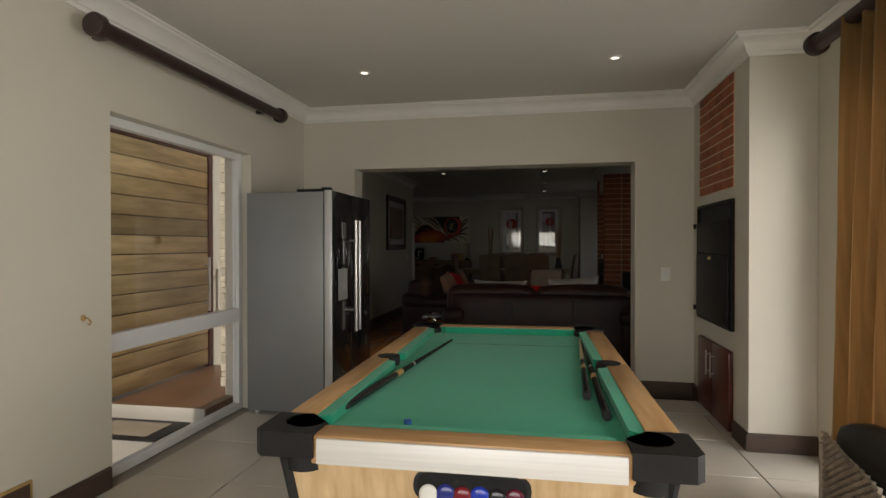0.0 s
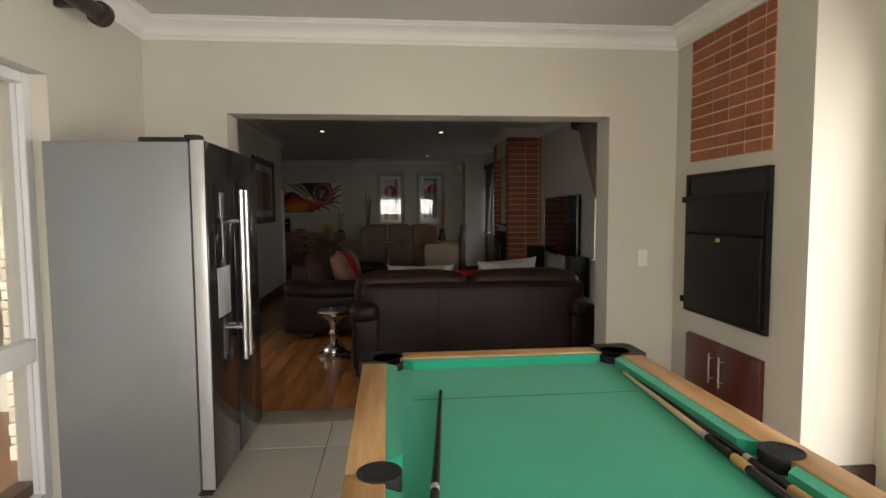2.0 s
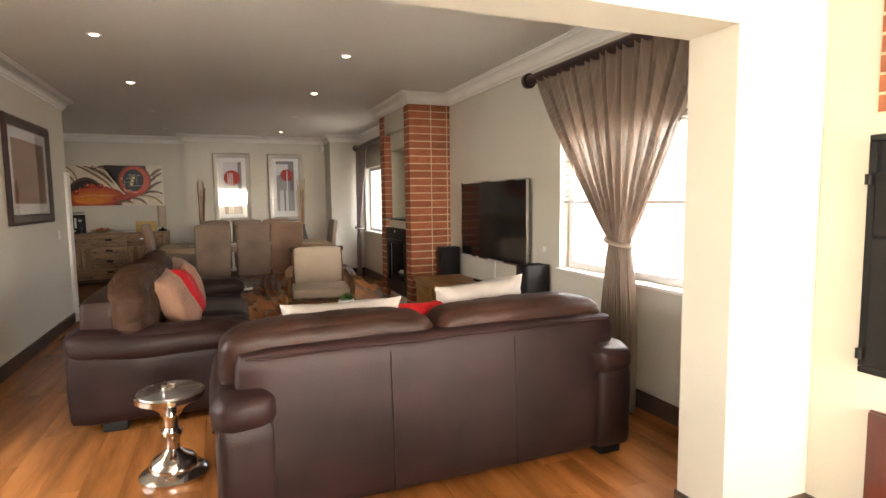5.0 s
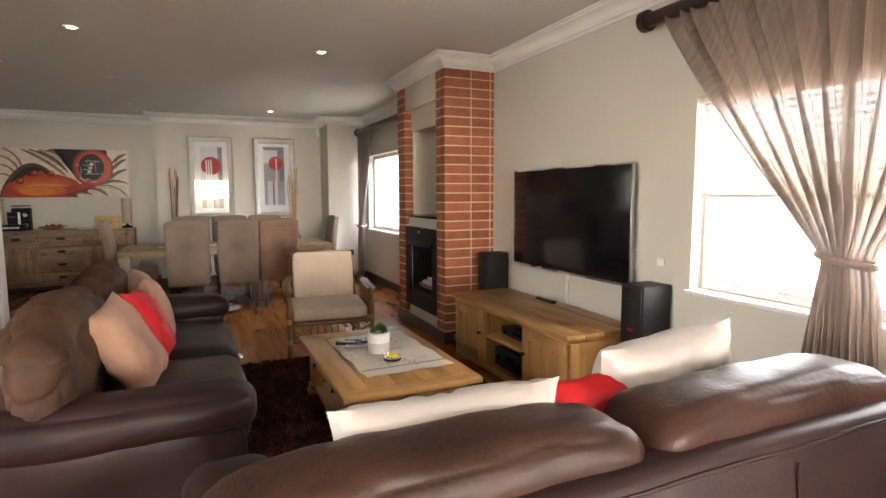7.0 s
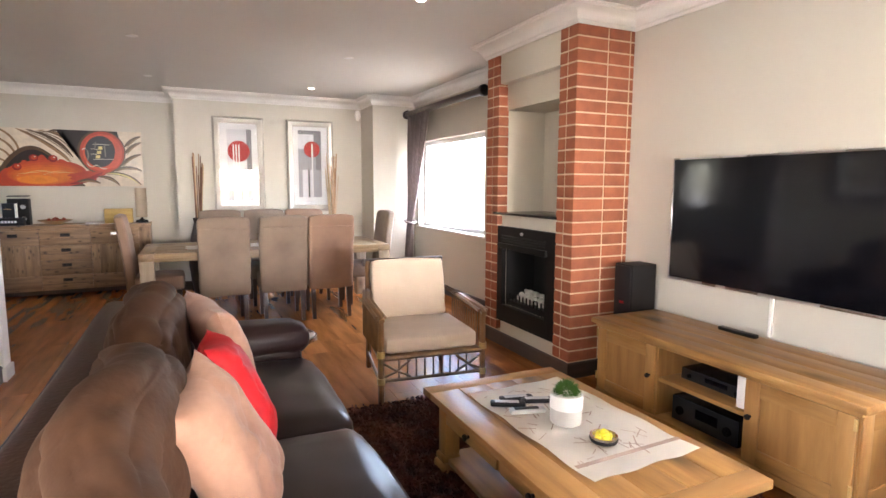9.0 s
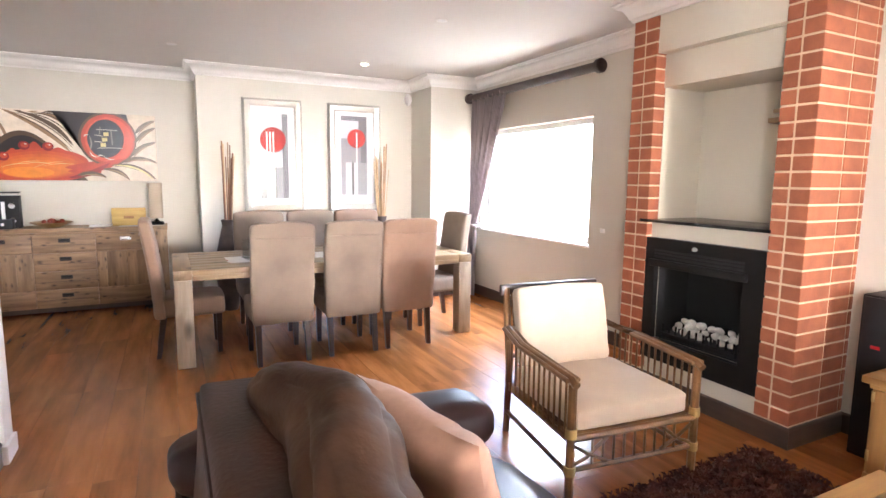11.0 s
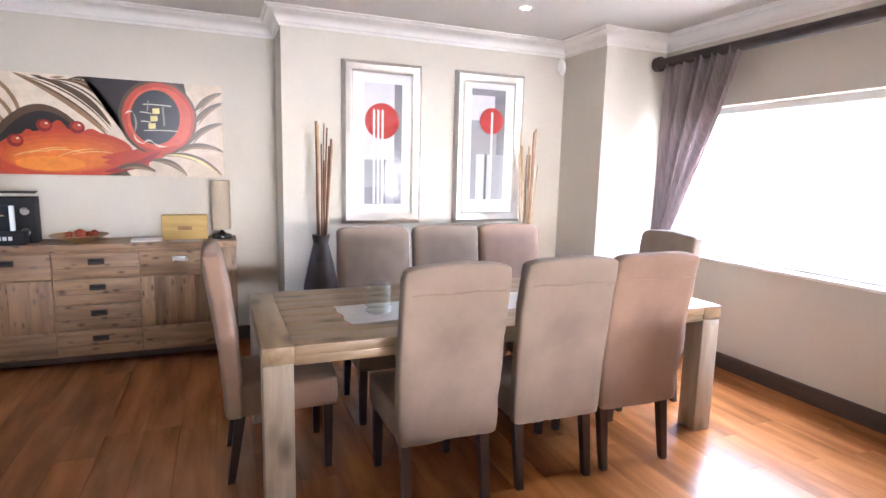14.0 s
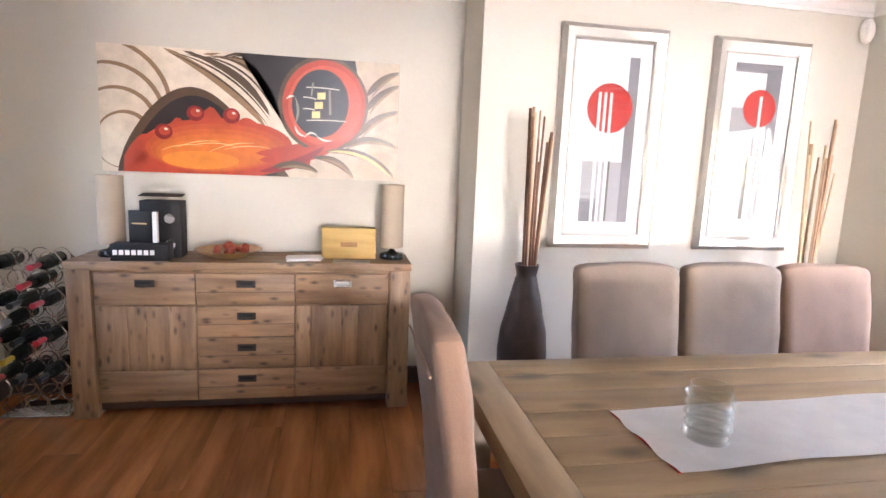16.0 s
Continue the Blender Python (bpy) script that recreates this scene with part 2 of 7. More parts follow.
def draped(m, through_light, sheer):
    """Lets daylight glow through a cloth."""
    n, l = m.node_tree.nodes, m.node_tree.links
    out, base = n["Material Output"], n["Principled BSDF"]
    colour = base.inputs["Base Color"].links[0].from_socket
    tl, tp = n.new("ShaderNodeBsdfTranslucent"), n.new("ShaderNodeBsdfTransparent")
    l.new(colour, tl.inputs["Color"])
    a, b = n.new("ShaderNodeMixShader"), n.new("ShaderNodeMixShader")
    a.inputs["Fac"].default_value, b.inputs["Fac"].default_value = through_light, sheer
    l.new(base.outputs["BSDF"], a.inputs[1])
    l.new(tl.outputs["BSDF"], a.inputs[2])
    l.new(a.outputs["Shader"], b.inputs[1])
    l.new(tp.outputs["BSDF"], b.inputs[2])
    l.new(b.outputs["Shader"], out.inputs["Surface"])
    return m


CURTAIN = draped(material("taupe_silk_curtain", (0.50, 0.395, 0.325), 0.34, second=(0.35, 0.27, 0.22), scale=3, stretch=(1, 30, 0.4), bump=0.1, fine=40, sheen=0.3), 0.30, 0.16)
# Dimmed copy of the curtain silk: darker colour holds down the daylight behind it.
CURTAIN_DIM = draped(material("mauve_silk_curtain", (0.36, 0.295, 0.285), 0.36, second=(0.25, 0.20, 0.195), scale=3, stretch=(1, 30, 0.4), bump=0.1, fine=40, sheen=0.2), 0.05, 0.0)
GOLDCUR = draped(material("gold_curtain", (0.33, 0.19, 0.065), 0.6, second=(0.24, 0.135, 0.045), scale=3, stretch=(1, 20, 0.4), bump=0.1, fine=60, sheen=0.2), 0.25, 0.0)



# ---- shape helpers ----
def box(bm, x0, x1, y0, y1, z0, z1):
    vs = [bm.verts.new((x, y, z)) for z in (z0, z1) for y in (y0, y1) for x in (x0, x1)]
    for q in ((0, 2, 3, 1), (4, 5, 7, 6), (0, 1, 5, 4), (2, 6, 7, 3), (0, 4, 6, 2), (1, 3, 7, 5)):
        bm.faces.new([vs[i] for i in q])
    return bm


def bx(x0, x1, y0, y1, z0, z1, bevel=0.0, seg=2, bm=None):
    """A box, its edges rounded."""
    own = bmesh.new()
    box(own, x0, x1, y0, y1, z0, z1)
    if bevel:
        bmesh.ops.bevel(own, geom=own.edges[:], offset=bevel, segments=seg, affect="EDGES", profile=0.5)
    return merged(bm, own)


def merged(bm, own):
    if bm is None:
        return own
    seen = {v: bm.verts.new(v.co) for v in own.verts}
    for f in own.faces:
        bm.faces.new([seen[v] for v in f.verts])
    own.free()
    return bm


def soft(x0, x1, y0, y1, z0, z1, r=0.06, cuts=5, puff=0.02, wobble=0.008, seed=0, wrinkle=0.0):
    """An upholstered block: rounded, swollen in the middle of its faces, slightly uneven."""
    bm = bmesh.new()
    box(bm, x0, x1, y0, y1, z0, z1)
    bmesh.ops.subdivide_edges(bm, edges=bm.edges[:], cuts=cuts, use_grid_fill=True)
    c = Vector(((x0 + x1) / 2, (y0 + y1) / 2, (z0 + z1) / 2))
    h = Vector(((x1 - x0) / 2, (y1 - y0) / 2, (z1 - z0) / 2))
    r = min(r, *(0.98 * a for a in h))
    for v in bm.verts:
        d = v.co - c
        core = Vector([max(-(h[i] - r), min(h[i] - r, d[i])) for i in range(3)])
        out = d - core
        if out.length > 1e-6:
            out = out.normalized() * r
        u = [1 - min(1, abs(d[i]) / h[i]) ** 2 for i in range(3)]
        swell = puff * max(u[0] * u[1], u[1] * u[2], u[0] * u[2])
        n = out.normalized() if out.length > 1e-6 else Vector((0, 0, 1))
        wob = noise.noise((v.co + Vector((seed * 7.3, 0, 0))) * 6) * wobble
        if wrinkle:
            p = v.co * 5.5 + Vector((seed * 3.1, seed, 0))
            wob -= wrinkle * (1 - abs(noise.noise(Vector((p.x, p.y, p.z * 1.6)) + Vector((0.6, 0.6, 0.6)) * noise.noise(p * 0.6)))) ** 5
        v.co = c + core + out + n * (swell + wob)
    return bm


def pillow(w, h, thick, seed=0, n=26):
    """A scatter cushion standing in its x-z plane, the lower edge at z=0."""
    bm = bmesh.new()
    sheets = []
    for side in (1, -1):
        grid = []
        for j in range(n + 1):
            row = []
            for i in range(n + 1):
                u, v = 2 * i / n - 1, 2 * j / n - 1
                pinch = 1 - 0.10 * (1 - abs(u) ** 2) * abs(v) ** 3
                pinch2 = 1 - 0.10 * (1 - abs(v) ** 2) * abs(u) ** 3
                t = ((1 - u ** 4) * (1 - v ** 4)) ** 0.6
                t *= 1 + 0.16 * noise.noise(Vector((u * 2.2, v * 2.2, seed + side)))
                fold = abs(noise.noise(Vector((u * 1.6 + 3, v * 1.6, seed * 2 + side)) + Vector((0.5, 0.5, 0)) * noise.noise(Vector((u * 3, v * 3, seed)))))
                t -= 0.13 * max(0, 1 - fold * 7) * min(1, t * 2)
                row.append(bm.verts.new((u * w / 2 * pinch2, side * thick / 2 * t, h / 2 + v * h / 2 * pinch)))
            grid.append(row)
        sheets.append(grid)
        for j in range(n):
            for i in range(n):
                q = [grid[j][i], grid[j][i + 1], grid[j + 1][i + 1], grid[j + 1][i]]
                bm.faces.new(q if side < 0 else q[::-1])
    bmesh.ops.remove_doubles(bm, verts=bm.verts[:], dist=1e-5)
    return bm


def rod(bm, a, b, r0, r1=None, n=12, caps=True):
    """A round bar from a to b."""
    a, b = Vector(a), Vector(b)
    r1 = r0 if r1 is None else r1
    q = (b - a).to_track_quat("Z", "Y")
    rings = []
    for p, r in ((a, r0), (b, r1)):
        rings.append([bm.verts.new(p + q @ Vector((r * math.cos(2 * math.pi * i / n), r * math.sin(2 * math.pi * i / n), 0))) for i in range(n)])
    for i in range(n):
        bm.faces.new((rings[0][i], rings[0][(i + 1) % n], rings[1][(i + 1) % n], rings[1][i]))
    if caps:
        bm.faces.new(rings[0][::-1])
        bm.faces.new(rings[1])
    return bm


def tube(bm, pts, r, n=8, closed=False):
    """A bent round bar through pts."""
    pts = [Vector(p) for p in pts]
    rings, k = [], len(pts)
    for i, p in enumerate(pts):
        d = (pts[(i + 1) % k] - pts[i - 1]) if closed or 0 < i < k - 1 else (pts[1] - pts[0] if i == 0 else pts[-1] - pts[-2])
        q = d.to_track_quat("Z", "Y")
        rings.append([bm.verts.new(p + q @ Vector((r * math.cos(2 * math.pi * j / n), r * math.sin(2 * math.pi * j / n), 0))) for j in range(n)])
    for i in range(k if closed else k - 1):
        a, b = rings[i], rings[(i + 1) % k]
        off = min(range(n), key=lambda s: (a[0].co - b[s].co).length)
        for j in range(n):
            bm.faces.new((a[j], a[(j + 1) % n], b[(j + 1 + off) % n], b[(j + off) % n]))
    if not closed:
        bm.faces.new(rings[0][::-1])
        bm.faces.new(rings[-1])
    return bm


def lathe(profile, n=28, bm=None, at=(0, 0), caps=True):
    """A turned shape: radius and height pairs from the bottom up."""
    bm = bm or bmesh.new()
    rings = []
    for r, z in profile:
        rings.append([bm.verts.new((at[0] + max(r, 1e-4) * math.cos(2 * math.pi * i / n), at[1] + max(r, 1e-4) * math.sin(2 * math.pi * i / n), z)) for i in range(n)])
    for a, b in zip(rings, rings[1:]):
        for i in range(n):
            bm.faces.new((a[i], a[(i + 1) % n], b[(i + 1) % n], b[i]))
    if caps:
        bm.faces.new(rings[0][::-1])
        bm.faces.new(rings[-1])
    return bm


def prism(outline, z0, z1, bm=None, axis="z"):
    """A flat shape of some thickness: outline in the plane across the axis."""
    bm = bm or bmesh.new()
    put = {"z": lambda a, b, c: (a, b, c), "y": lambda a, b, c: (a, c, b), "x": lambda a, b, c: (c, a, b)}[axis]
    lo, hi = [bm.verts.new(put(a, b, z0)) for a, b in outline], [bm.verts.new(put(a, b, z1)) for a, b in outline]
    n = len(outline)
    bm.faces.new(lo[::-1])
    bm.faces.new(hi)
    for i in range(n):
        bm.faces.new((lo[i], lo[(i + 1) % n], hi[(i + 1) % n], hi[i]))
    bmesh.ops.recalc_face_normals(bm, faces=bm.faces[:])
    return bm


def to_mesh(name, bm, mat, sharp=38):
    bm.normal_update()
    for e in bm.edges:
        e.smooth = e.calc_face_angle(0) < radians(sharp)
    for f in bm.faces:
        f.smooth = True
    me = bpy.data.meshes.new(name)
    bm.to_mesh(me)
    bm.free()
    me.materials.append(mat)
    return me


def part(name, bm, mat, parent, label="", m=None):
    """One mesh under a thing or under a part."""
    ob = new(name, to_mesh(name, bm, mat))
    ob.parent = parent
    if m is not None:
        ob.matrix_basis = m
    return tagged(ob, label)


def thing(name, place, label, category, group=""):
    """An Empty at the thing's base."""
    ob = new(name)
    ob.empty_display_size = 0.1
    ob.matrix_basis = place if isinstance(place, Matrix) else pose(*place)
    return tagged(ob, label, category, group)


def single(name, bm, mat, label, category, group="", m=None):
    """A thing of one mesh."""
    ob = new(name, to_mesh(name, bm, mat))
    if m is not None:
        ob.matrix_basis = m
    return tagged(ob, label, category, group)


def setting(name, bm, mat, label="", category=""):
    return tagged(new(name, to_mesh(name, bm, mat)), label, category, kind="structure")


def moulding(path, profile, closed=True):
    """A profile (distance inwards, height) run along a path of corners; inwards is left of the way."""
    bm = bmesh.new()
    k, rings = len(path), []
    for i, p in enumerate(path):
        p = Vector(p)
        dirs = []
        if closed or i > 0:
            dirs.append((p - Vector(path[i - 1])).normalized())
        if closed or i < k - 1:
            dirs.append((Vector(path[(i + 1) % k]) - p).normalized())
        nrm = [Vector((-d.y, d.x)) for d in dirs]
        if len(nrm) == 1:
            off = nrm[0]
        else:
            s = nrm[0] + nrm[1]
            off = s / max(0.2, s.dot(nrm[0]))
        rings.append([bm.verts.new((p.x + off.x * d, p.y + off.y * d, z)) for d, z in profile])
    for i in range(k if closed else k - 1):
        a, b = rings[i], rings[(i + 1) % k]
        for j in range(len(profile)):
            bm.faces.new((a[j], a[(j + 1) % len(profile)], b[(j + 1) % len(profile)], b[j]))
    if not closed:
        bm.faces.new(rings[0][::-1])
        bm.faces.new(rings[-1])
    bmesh.ops.recalc_face_normals(bm, faces=bm.faces[:])
    return bm


def wall_x(x0, x1, y0, y1, h, holes=(), z0=0.0):
    """A wall along y between x0 and x1, with holes (y0, y1, z0, z1)."""
    bm = bmesh.new()
    y = y0
    for a, b, lo, hi in sorted(holes):
        if a > y:
            box(bm, x0, x1, y, a, z0, h)
        if lo > z0:
            box(bm, x0, x1, a, b, z0, lo)
        if hi < h:
            box(bm, x0, x1, a, b, hi, h)
        y = b
    if y1 > y:
        box(bm, x0, x1, y, y1, z0, h)
    return bm


def wall_y(y0, y1, x0, x1, h, holes=(), z0=0.0):
    """A wall along x between y0 and y1, with holes (x0, x1, z0, z1)."""
    bm = wall_x(y0, y1, x0, x1, h, holes, z0)
    for v in bm.verts:
        v.co.x, v.co.y = v.co.y, v.co.x
    bmesh.ops.reverse_faces(bm, faces=bm.faces[:])
    return bm


# ---- the large structure ----
H = 2.69            # ceiling
PX0, PX1 = -2.36, 1.72      # games room
PY0, PY1 = -1.9, 5.13
LX0, LX1 = -2.77, 1.57      # lounge
LY0, LY1 = 5.37, 15.22
DX0, DY0 = -4.42, 11.5      # dining bay to the west
CHX, CHY = 1.315, 3.83      # braai chimney
COLX, COLY0, COLY1 = 1.05, 9.75, 11.03

setting("wall_opening", wall_y(PY1, LY0, -4.7, 2.3, H, [(-1.83, 0.815, 0, 2.09)]), PLASTER, "cream plaster wall with a wide square opening", "wall")
setting("wall_games_west", wall_x(PX0 - 0.24, PX0, PY0, PY1, H, [(2.64, 4.12, 0, 2.09)]), PLASTER, "cream plaster wall round a glazed door", "wall")
setting("wall_games_east", wall_x(PX1, PX1 + 0.24, PY0, PY1, H, [(-0.1, 3.6, 0, 2.1)]), PLASTER, "cream plaster wall round a glazed door", "wall")
setting("wall_games_south", wall_y(PY0 - 0.24, PY0, PX0 - 0.24, PX1 + 0.24, H, [(-1.8, 1.4, 0, 2.1)]), PLASTER, "cream plaster wall round a glazed door", "wall")
# The hole here is cut for the added west door.
setting("wall_lounge_west", wall_x(LX0 - 0.24, LX0, LY0, DY0, H, [(5.65, 7.15, 0, 2.1)]), PLASTER, "cream plaster wall with a framed picture", "wall")
setting("wall_lounge_east", wall_x(LX1, LX1 + 0.24, LY0, LY1 + 0.24, H, [(5.95, 7.42, 0.86, 1.96), (12.0, 13.97, 0.86, 2.05)]), PLASTER, "cream plaster wall with two windows", "wall")
setting("wall_dining_north", wall_y(LY1, LY1 + 0.24, DX0 - 0.24, LX1, H), PLASTER, "cream plaster wall behind the sideboard", "wall")
setting("wall_picture_pier", bx(-1.62, LX1 - 0.002, 14.72, LY1 - 0.002, 0, H), PLASTER, "cream plaster projection with two framed prints", "wall")
setting("wall_corner_pier", bx(0.93, LX1 - 0.003, 14.12, 14.718, 0, H), PLASTER, "cream plaster corner pier", "wall")
setting("wall_dining_west", wall_x(DX0 - 0.24, DX0, DY0 - 0.24, LY1, H, [(13.90, 14.45, 1.02, 1.92)]), PLASTER, "cream plaster wall with a small window", "wall")
setting("wall_dining_south", wall_y(DY0 - 0.24, DY0, DX0, LX0 - 0.24, H), PLASTER, "cream plaster wall", "wall")
setting("ceiling_games", bx(PX0 - 0.24, PX1 + 0.24, PY0 - 0.24, PY1, H, H + 0.12), CEIL, "white painted ceiling", "ceiling")
setting("ceiling_lounge", bx(DX0 - 0.24, LX1 + 0.24, PY1 + 0.002, LY1 + 0.24, H + 0.001, H + 0.12), CEIL, "white painted ceiling", "ceiling")

CORNICE = [(0, H - 0.13), (0.012, H - 0.13), (0.018, H - 0.112), (0.03, H - 0.105), (0.036, H - 0.085), (0.062, H - 0.045), (0.098, H - 0.03), (0.104, H - 0.018), (0.118, H - 0.012), (0.118, H - 0.001), (0, H - 0.001)]
LOUNGE = [(LX0, LY0), (LX1, LY0), (LX1, COLY0), (COLX - 0.004, COLY0), (COLX - 0.004, COLY1), (LX1, COLY1), (LX1, 14.12), (0.93, 14.12), (0.93, 14.72), (-1.62, 14.72), (-1.62, LY1), (DX0, LY1), (DX0, DY0), (LX0, DY0)]
GAMES = [(PX0, PY0), (PX1, PY0), (PX1, CHY), (CHX, CHY), (CHX, PY1), (PX0, PY1)]
setting("cornice_lounge", moulding(LOUNGE, CORNICE), WHITE, "white moulded plaster cornice", "cornice")
setting("cornice_games", moulding(GAMES, CORNICE), WHITE, "white moulded plaster cornice", "cornice")
SK = [(0.001, 0.001), (0.018, 0.001), (0.018, 0.11), (0.010, 0.12), (0.001, 0.12)]


def skirting(name, path):
    setting(name, moulding(path, SK, closed=False), SKIRT, "dark brown wooden skirting board", "skirting")


skirting("baseboard_lounge_south_west", [(LX0, LY0), (-1.83, LY0)])
skirting("baseboard_opening_east", [(0.815, LY0), (LX1, LY0), (LX1, COLY0), (COLX, COLY0), (COLX, COLY1), (LX1, COLY1), (LX1, 14.12), (0.93, 14.12), (0.93, 14.72), (-1.62, 14.72), (-1.62, LY1), (DX0, LY1), (DX0, DY0), (LX0, DY0), (LX0, LY0)])
skirting("baseboard_jamb_east", [(CHX, 4.93), (CHX, PY1), (0.815, PY1), (0.815, LY0)])
skirting("baseboard_chimney", [(PX1, CHY), (CHX, CHY), (CHX, 4.09)])
skirting("baseboard_jamb_west", [(-1.83, LY0), (-1.83, PY1), (PX0, PY1), (PX0, 4.14)])
skirting("baseboard_games_west", [(PX0, 2.62), (PX0, PY0), (-1.85, PY0)])
setting("threshold", bx(-1.83, 0.815, 4.985, 5.215, -0.02, 0.006, 0.003), THRESH, "taupe stone threshold strip", "threshold")
setting("subfloor_games", bx(PX0 - 0.24, PX1 + 0.24, PY0 - 0.24, 4.985, -0.12, -0.006), GROUT, "grey tile grout", "floor")
setting("subfloor_lounge", bx(DX0, LX1, 5.215, LY1, -0.12, -0.008), SKIRT, "dark joint below the laminate", "floor")


# ---- windows and doors ----
def glazed(name, place, w, h, label, rails=(), mullions=(), frame_w=0.055, depth=0.06):
    """An aluminium window or sliding door in its x-z plane."""
    t = thing(name, place, label, "window")
    t["kind"] = "structure"
    f = bmesh.new()
    for a, b, c, d in ((0, frame_w, 0, h), (w - frame_w, w, 0, h), (frame_w, w - frame_w, 0, frame_w), (frame_w, w - frame_w, h - frame_w, h)):
        bx(a, b, -depth / 2, depth / 2, c, d, 0.004, 1, f)
    part("window_frame", f, ALU, t)
    xs = [frame_w] + sorted(mullions) + [w - frame_w]
    zs = [frame_w] + [z for r in rails for z in r] + [h - frame_w]
    for r0, r1 in rails:
        part("glazing_rail", bx(frame_w, w - frame_w, -depth / 2 + 0.004, depth / 2 - 0.004, r0, r1, 0.004, 1), ALU, t)
    for x in mullions:
        part("mullion", bx(x - 0.02, x + 0.02, -depth / 2 + 0.006, depth / 2 - 0.006, frame_w, h - frame_w, 0.003, 1), ALU, t)
    for a, b in zip(xs, xs[1:]):
        for c, d in zip(zs[::2], zs[1::2]):
            p = part("pane", bx(a, b, -0.003, 0.003, c, d), GLASS, t)
            p.visible_shadow = False
    return t


glazed("door_west", pose(-2.47, 2.64, 0.0, 0, 0, 90), 1.48, 2.09, "white aluminium glazed door with a middle rail", rails=[(0.72, 0.83)])
glazed("door_east", pose(1.80, -0.1, 0.0, 0, 0, 90), 3.7, 2.1, "white aluminium sliding glass door", mullions=[1.85])
glazed("door_south", pose(-1.8, -2.0, 0.0), 3.2, 2.1, "white aluminium sliding glass door", mullions=[1.07, 2.13])
glazed("window_dining_west", pose(-4.55, 13.90, 1.02, 0, 0, 90), 0.55, 0.90, "white aluminium window at the dining end")
glazed("window_lounge", pose(1.69, 5.95, 0.86, 0, 0, 90), 1.47, 1.10, "white aluminium window half covered by a blind", mullions=[0.735])
# Added out of view so that the west fill light has an opening.
glazed("door_lounge_west", pose(-2.90, 5.65, 0.0, 0, 0, 90), 1.50, 2.1, "white aluminium glazed door of the lounge", mullions=[0.75])
glazed("window_dining", pose(1.69, 12.0, 0.86, 0, 0, 90), 1.97, 1.19, "white aluminium window in full daylight")
for n, y0, y1 in (("window_sill_lounge", 5.93, 7.44), ("window_sill_dining", 11.98, 13.99)):
    setting(n, bx(LX1 - 0.03, 1.66, y0, y1, 0.835, 0.858, 0.004), WHITE, "white painted window sill", "sill")


def venetian(place, w, drop, pitch=0.035):
    t = thing("venetian_blind", place, "white slatted venetian blind half lowered in the window", "blind")
    part("head_rail", bx(0, w, -0.02, 0.02, -0.03, 0, 0.003), WHITE, t)
    n = int(drop / pitch)
    slat = None
    for i in range(n):
        z = -0.05 - i * pitch
        if slat is None:
            slat = part("slat", bx(0.005, w - 0.005, -0.014, 0.014, -0.001, 0.001), WHITE, t, m=pose(0, 0, z, 28))
        else:
            o = slat.copy()
            scene.collection.objects.link(o)
            o.matrix_basis = pose(0, 0, z, 28)
    part("bottom_rail", bx(0, w, -0.014, 0.014, -0.07 - n * pitch, -0.05 - n * pitch, 0.003), WHITE, t)


venetian(pose(1.61, 5.97, 1.955, 0, 0, 90), 1.43, 0.50)

# ---- games room ----
RY = 2.63


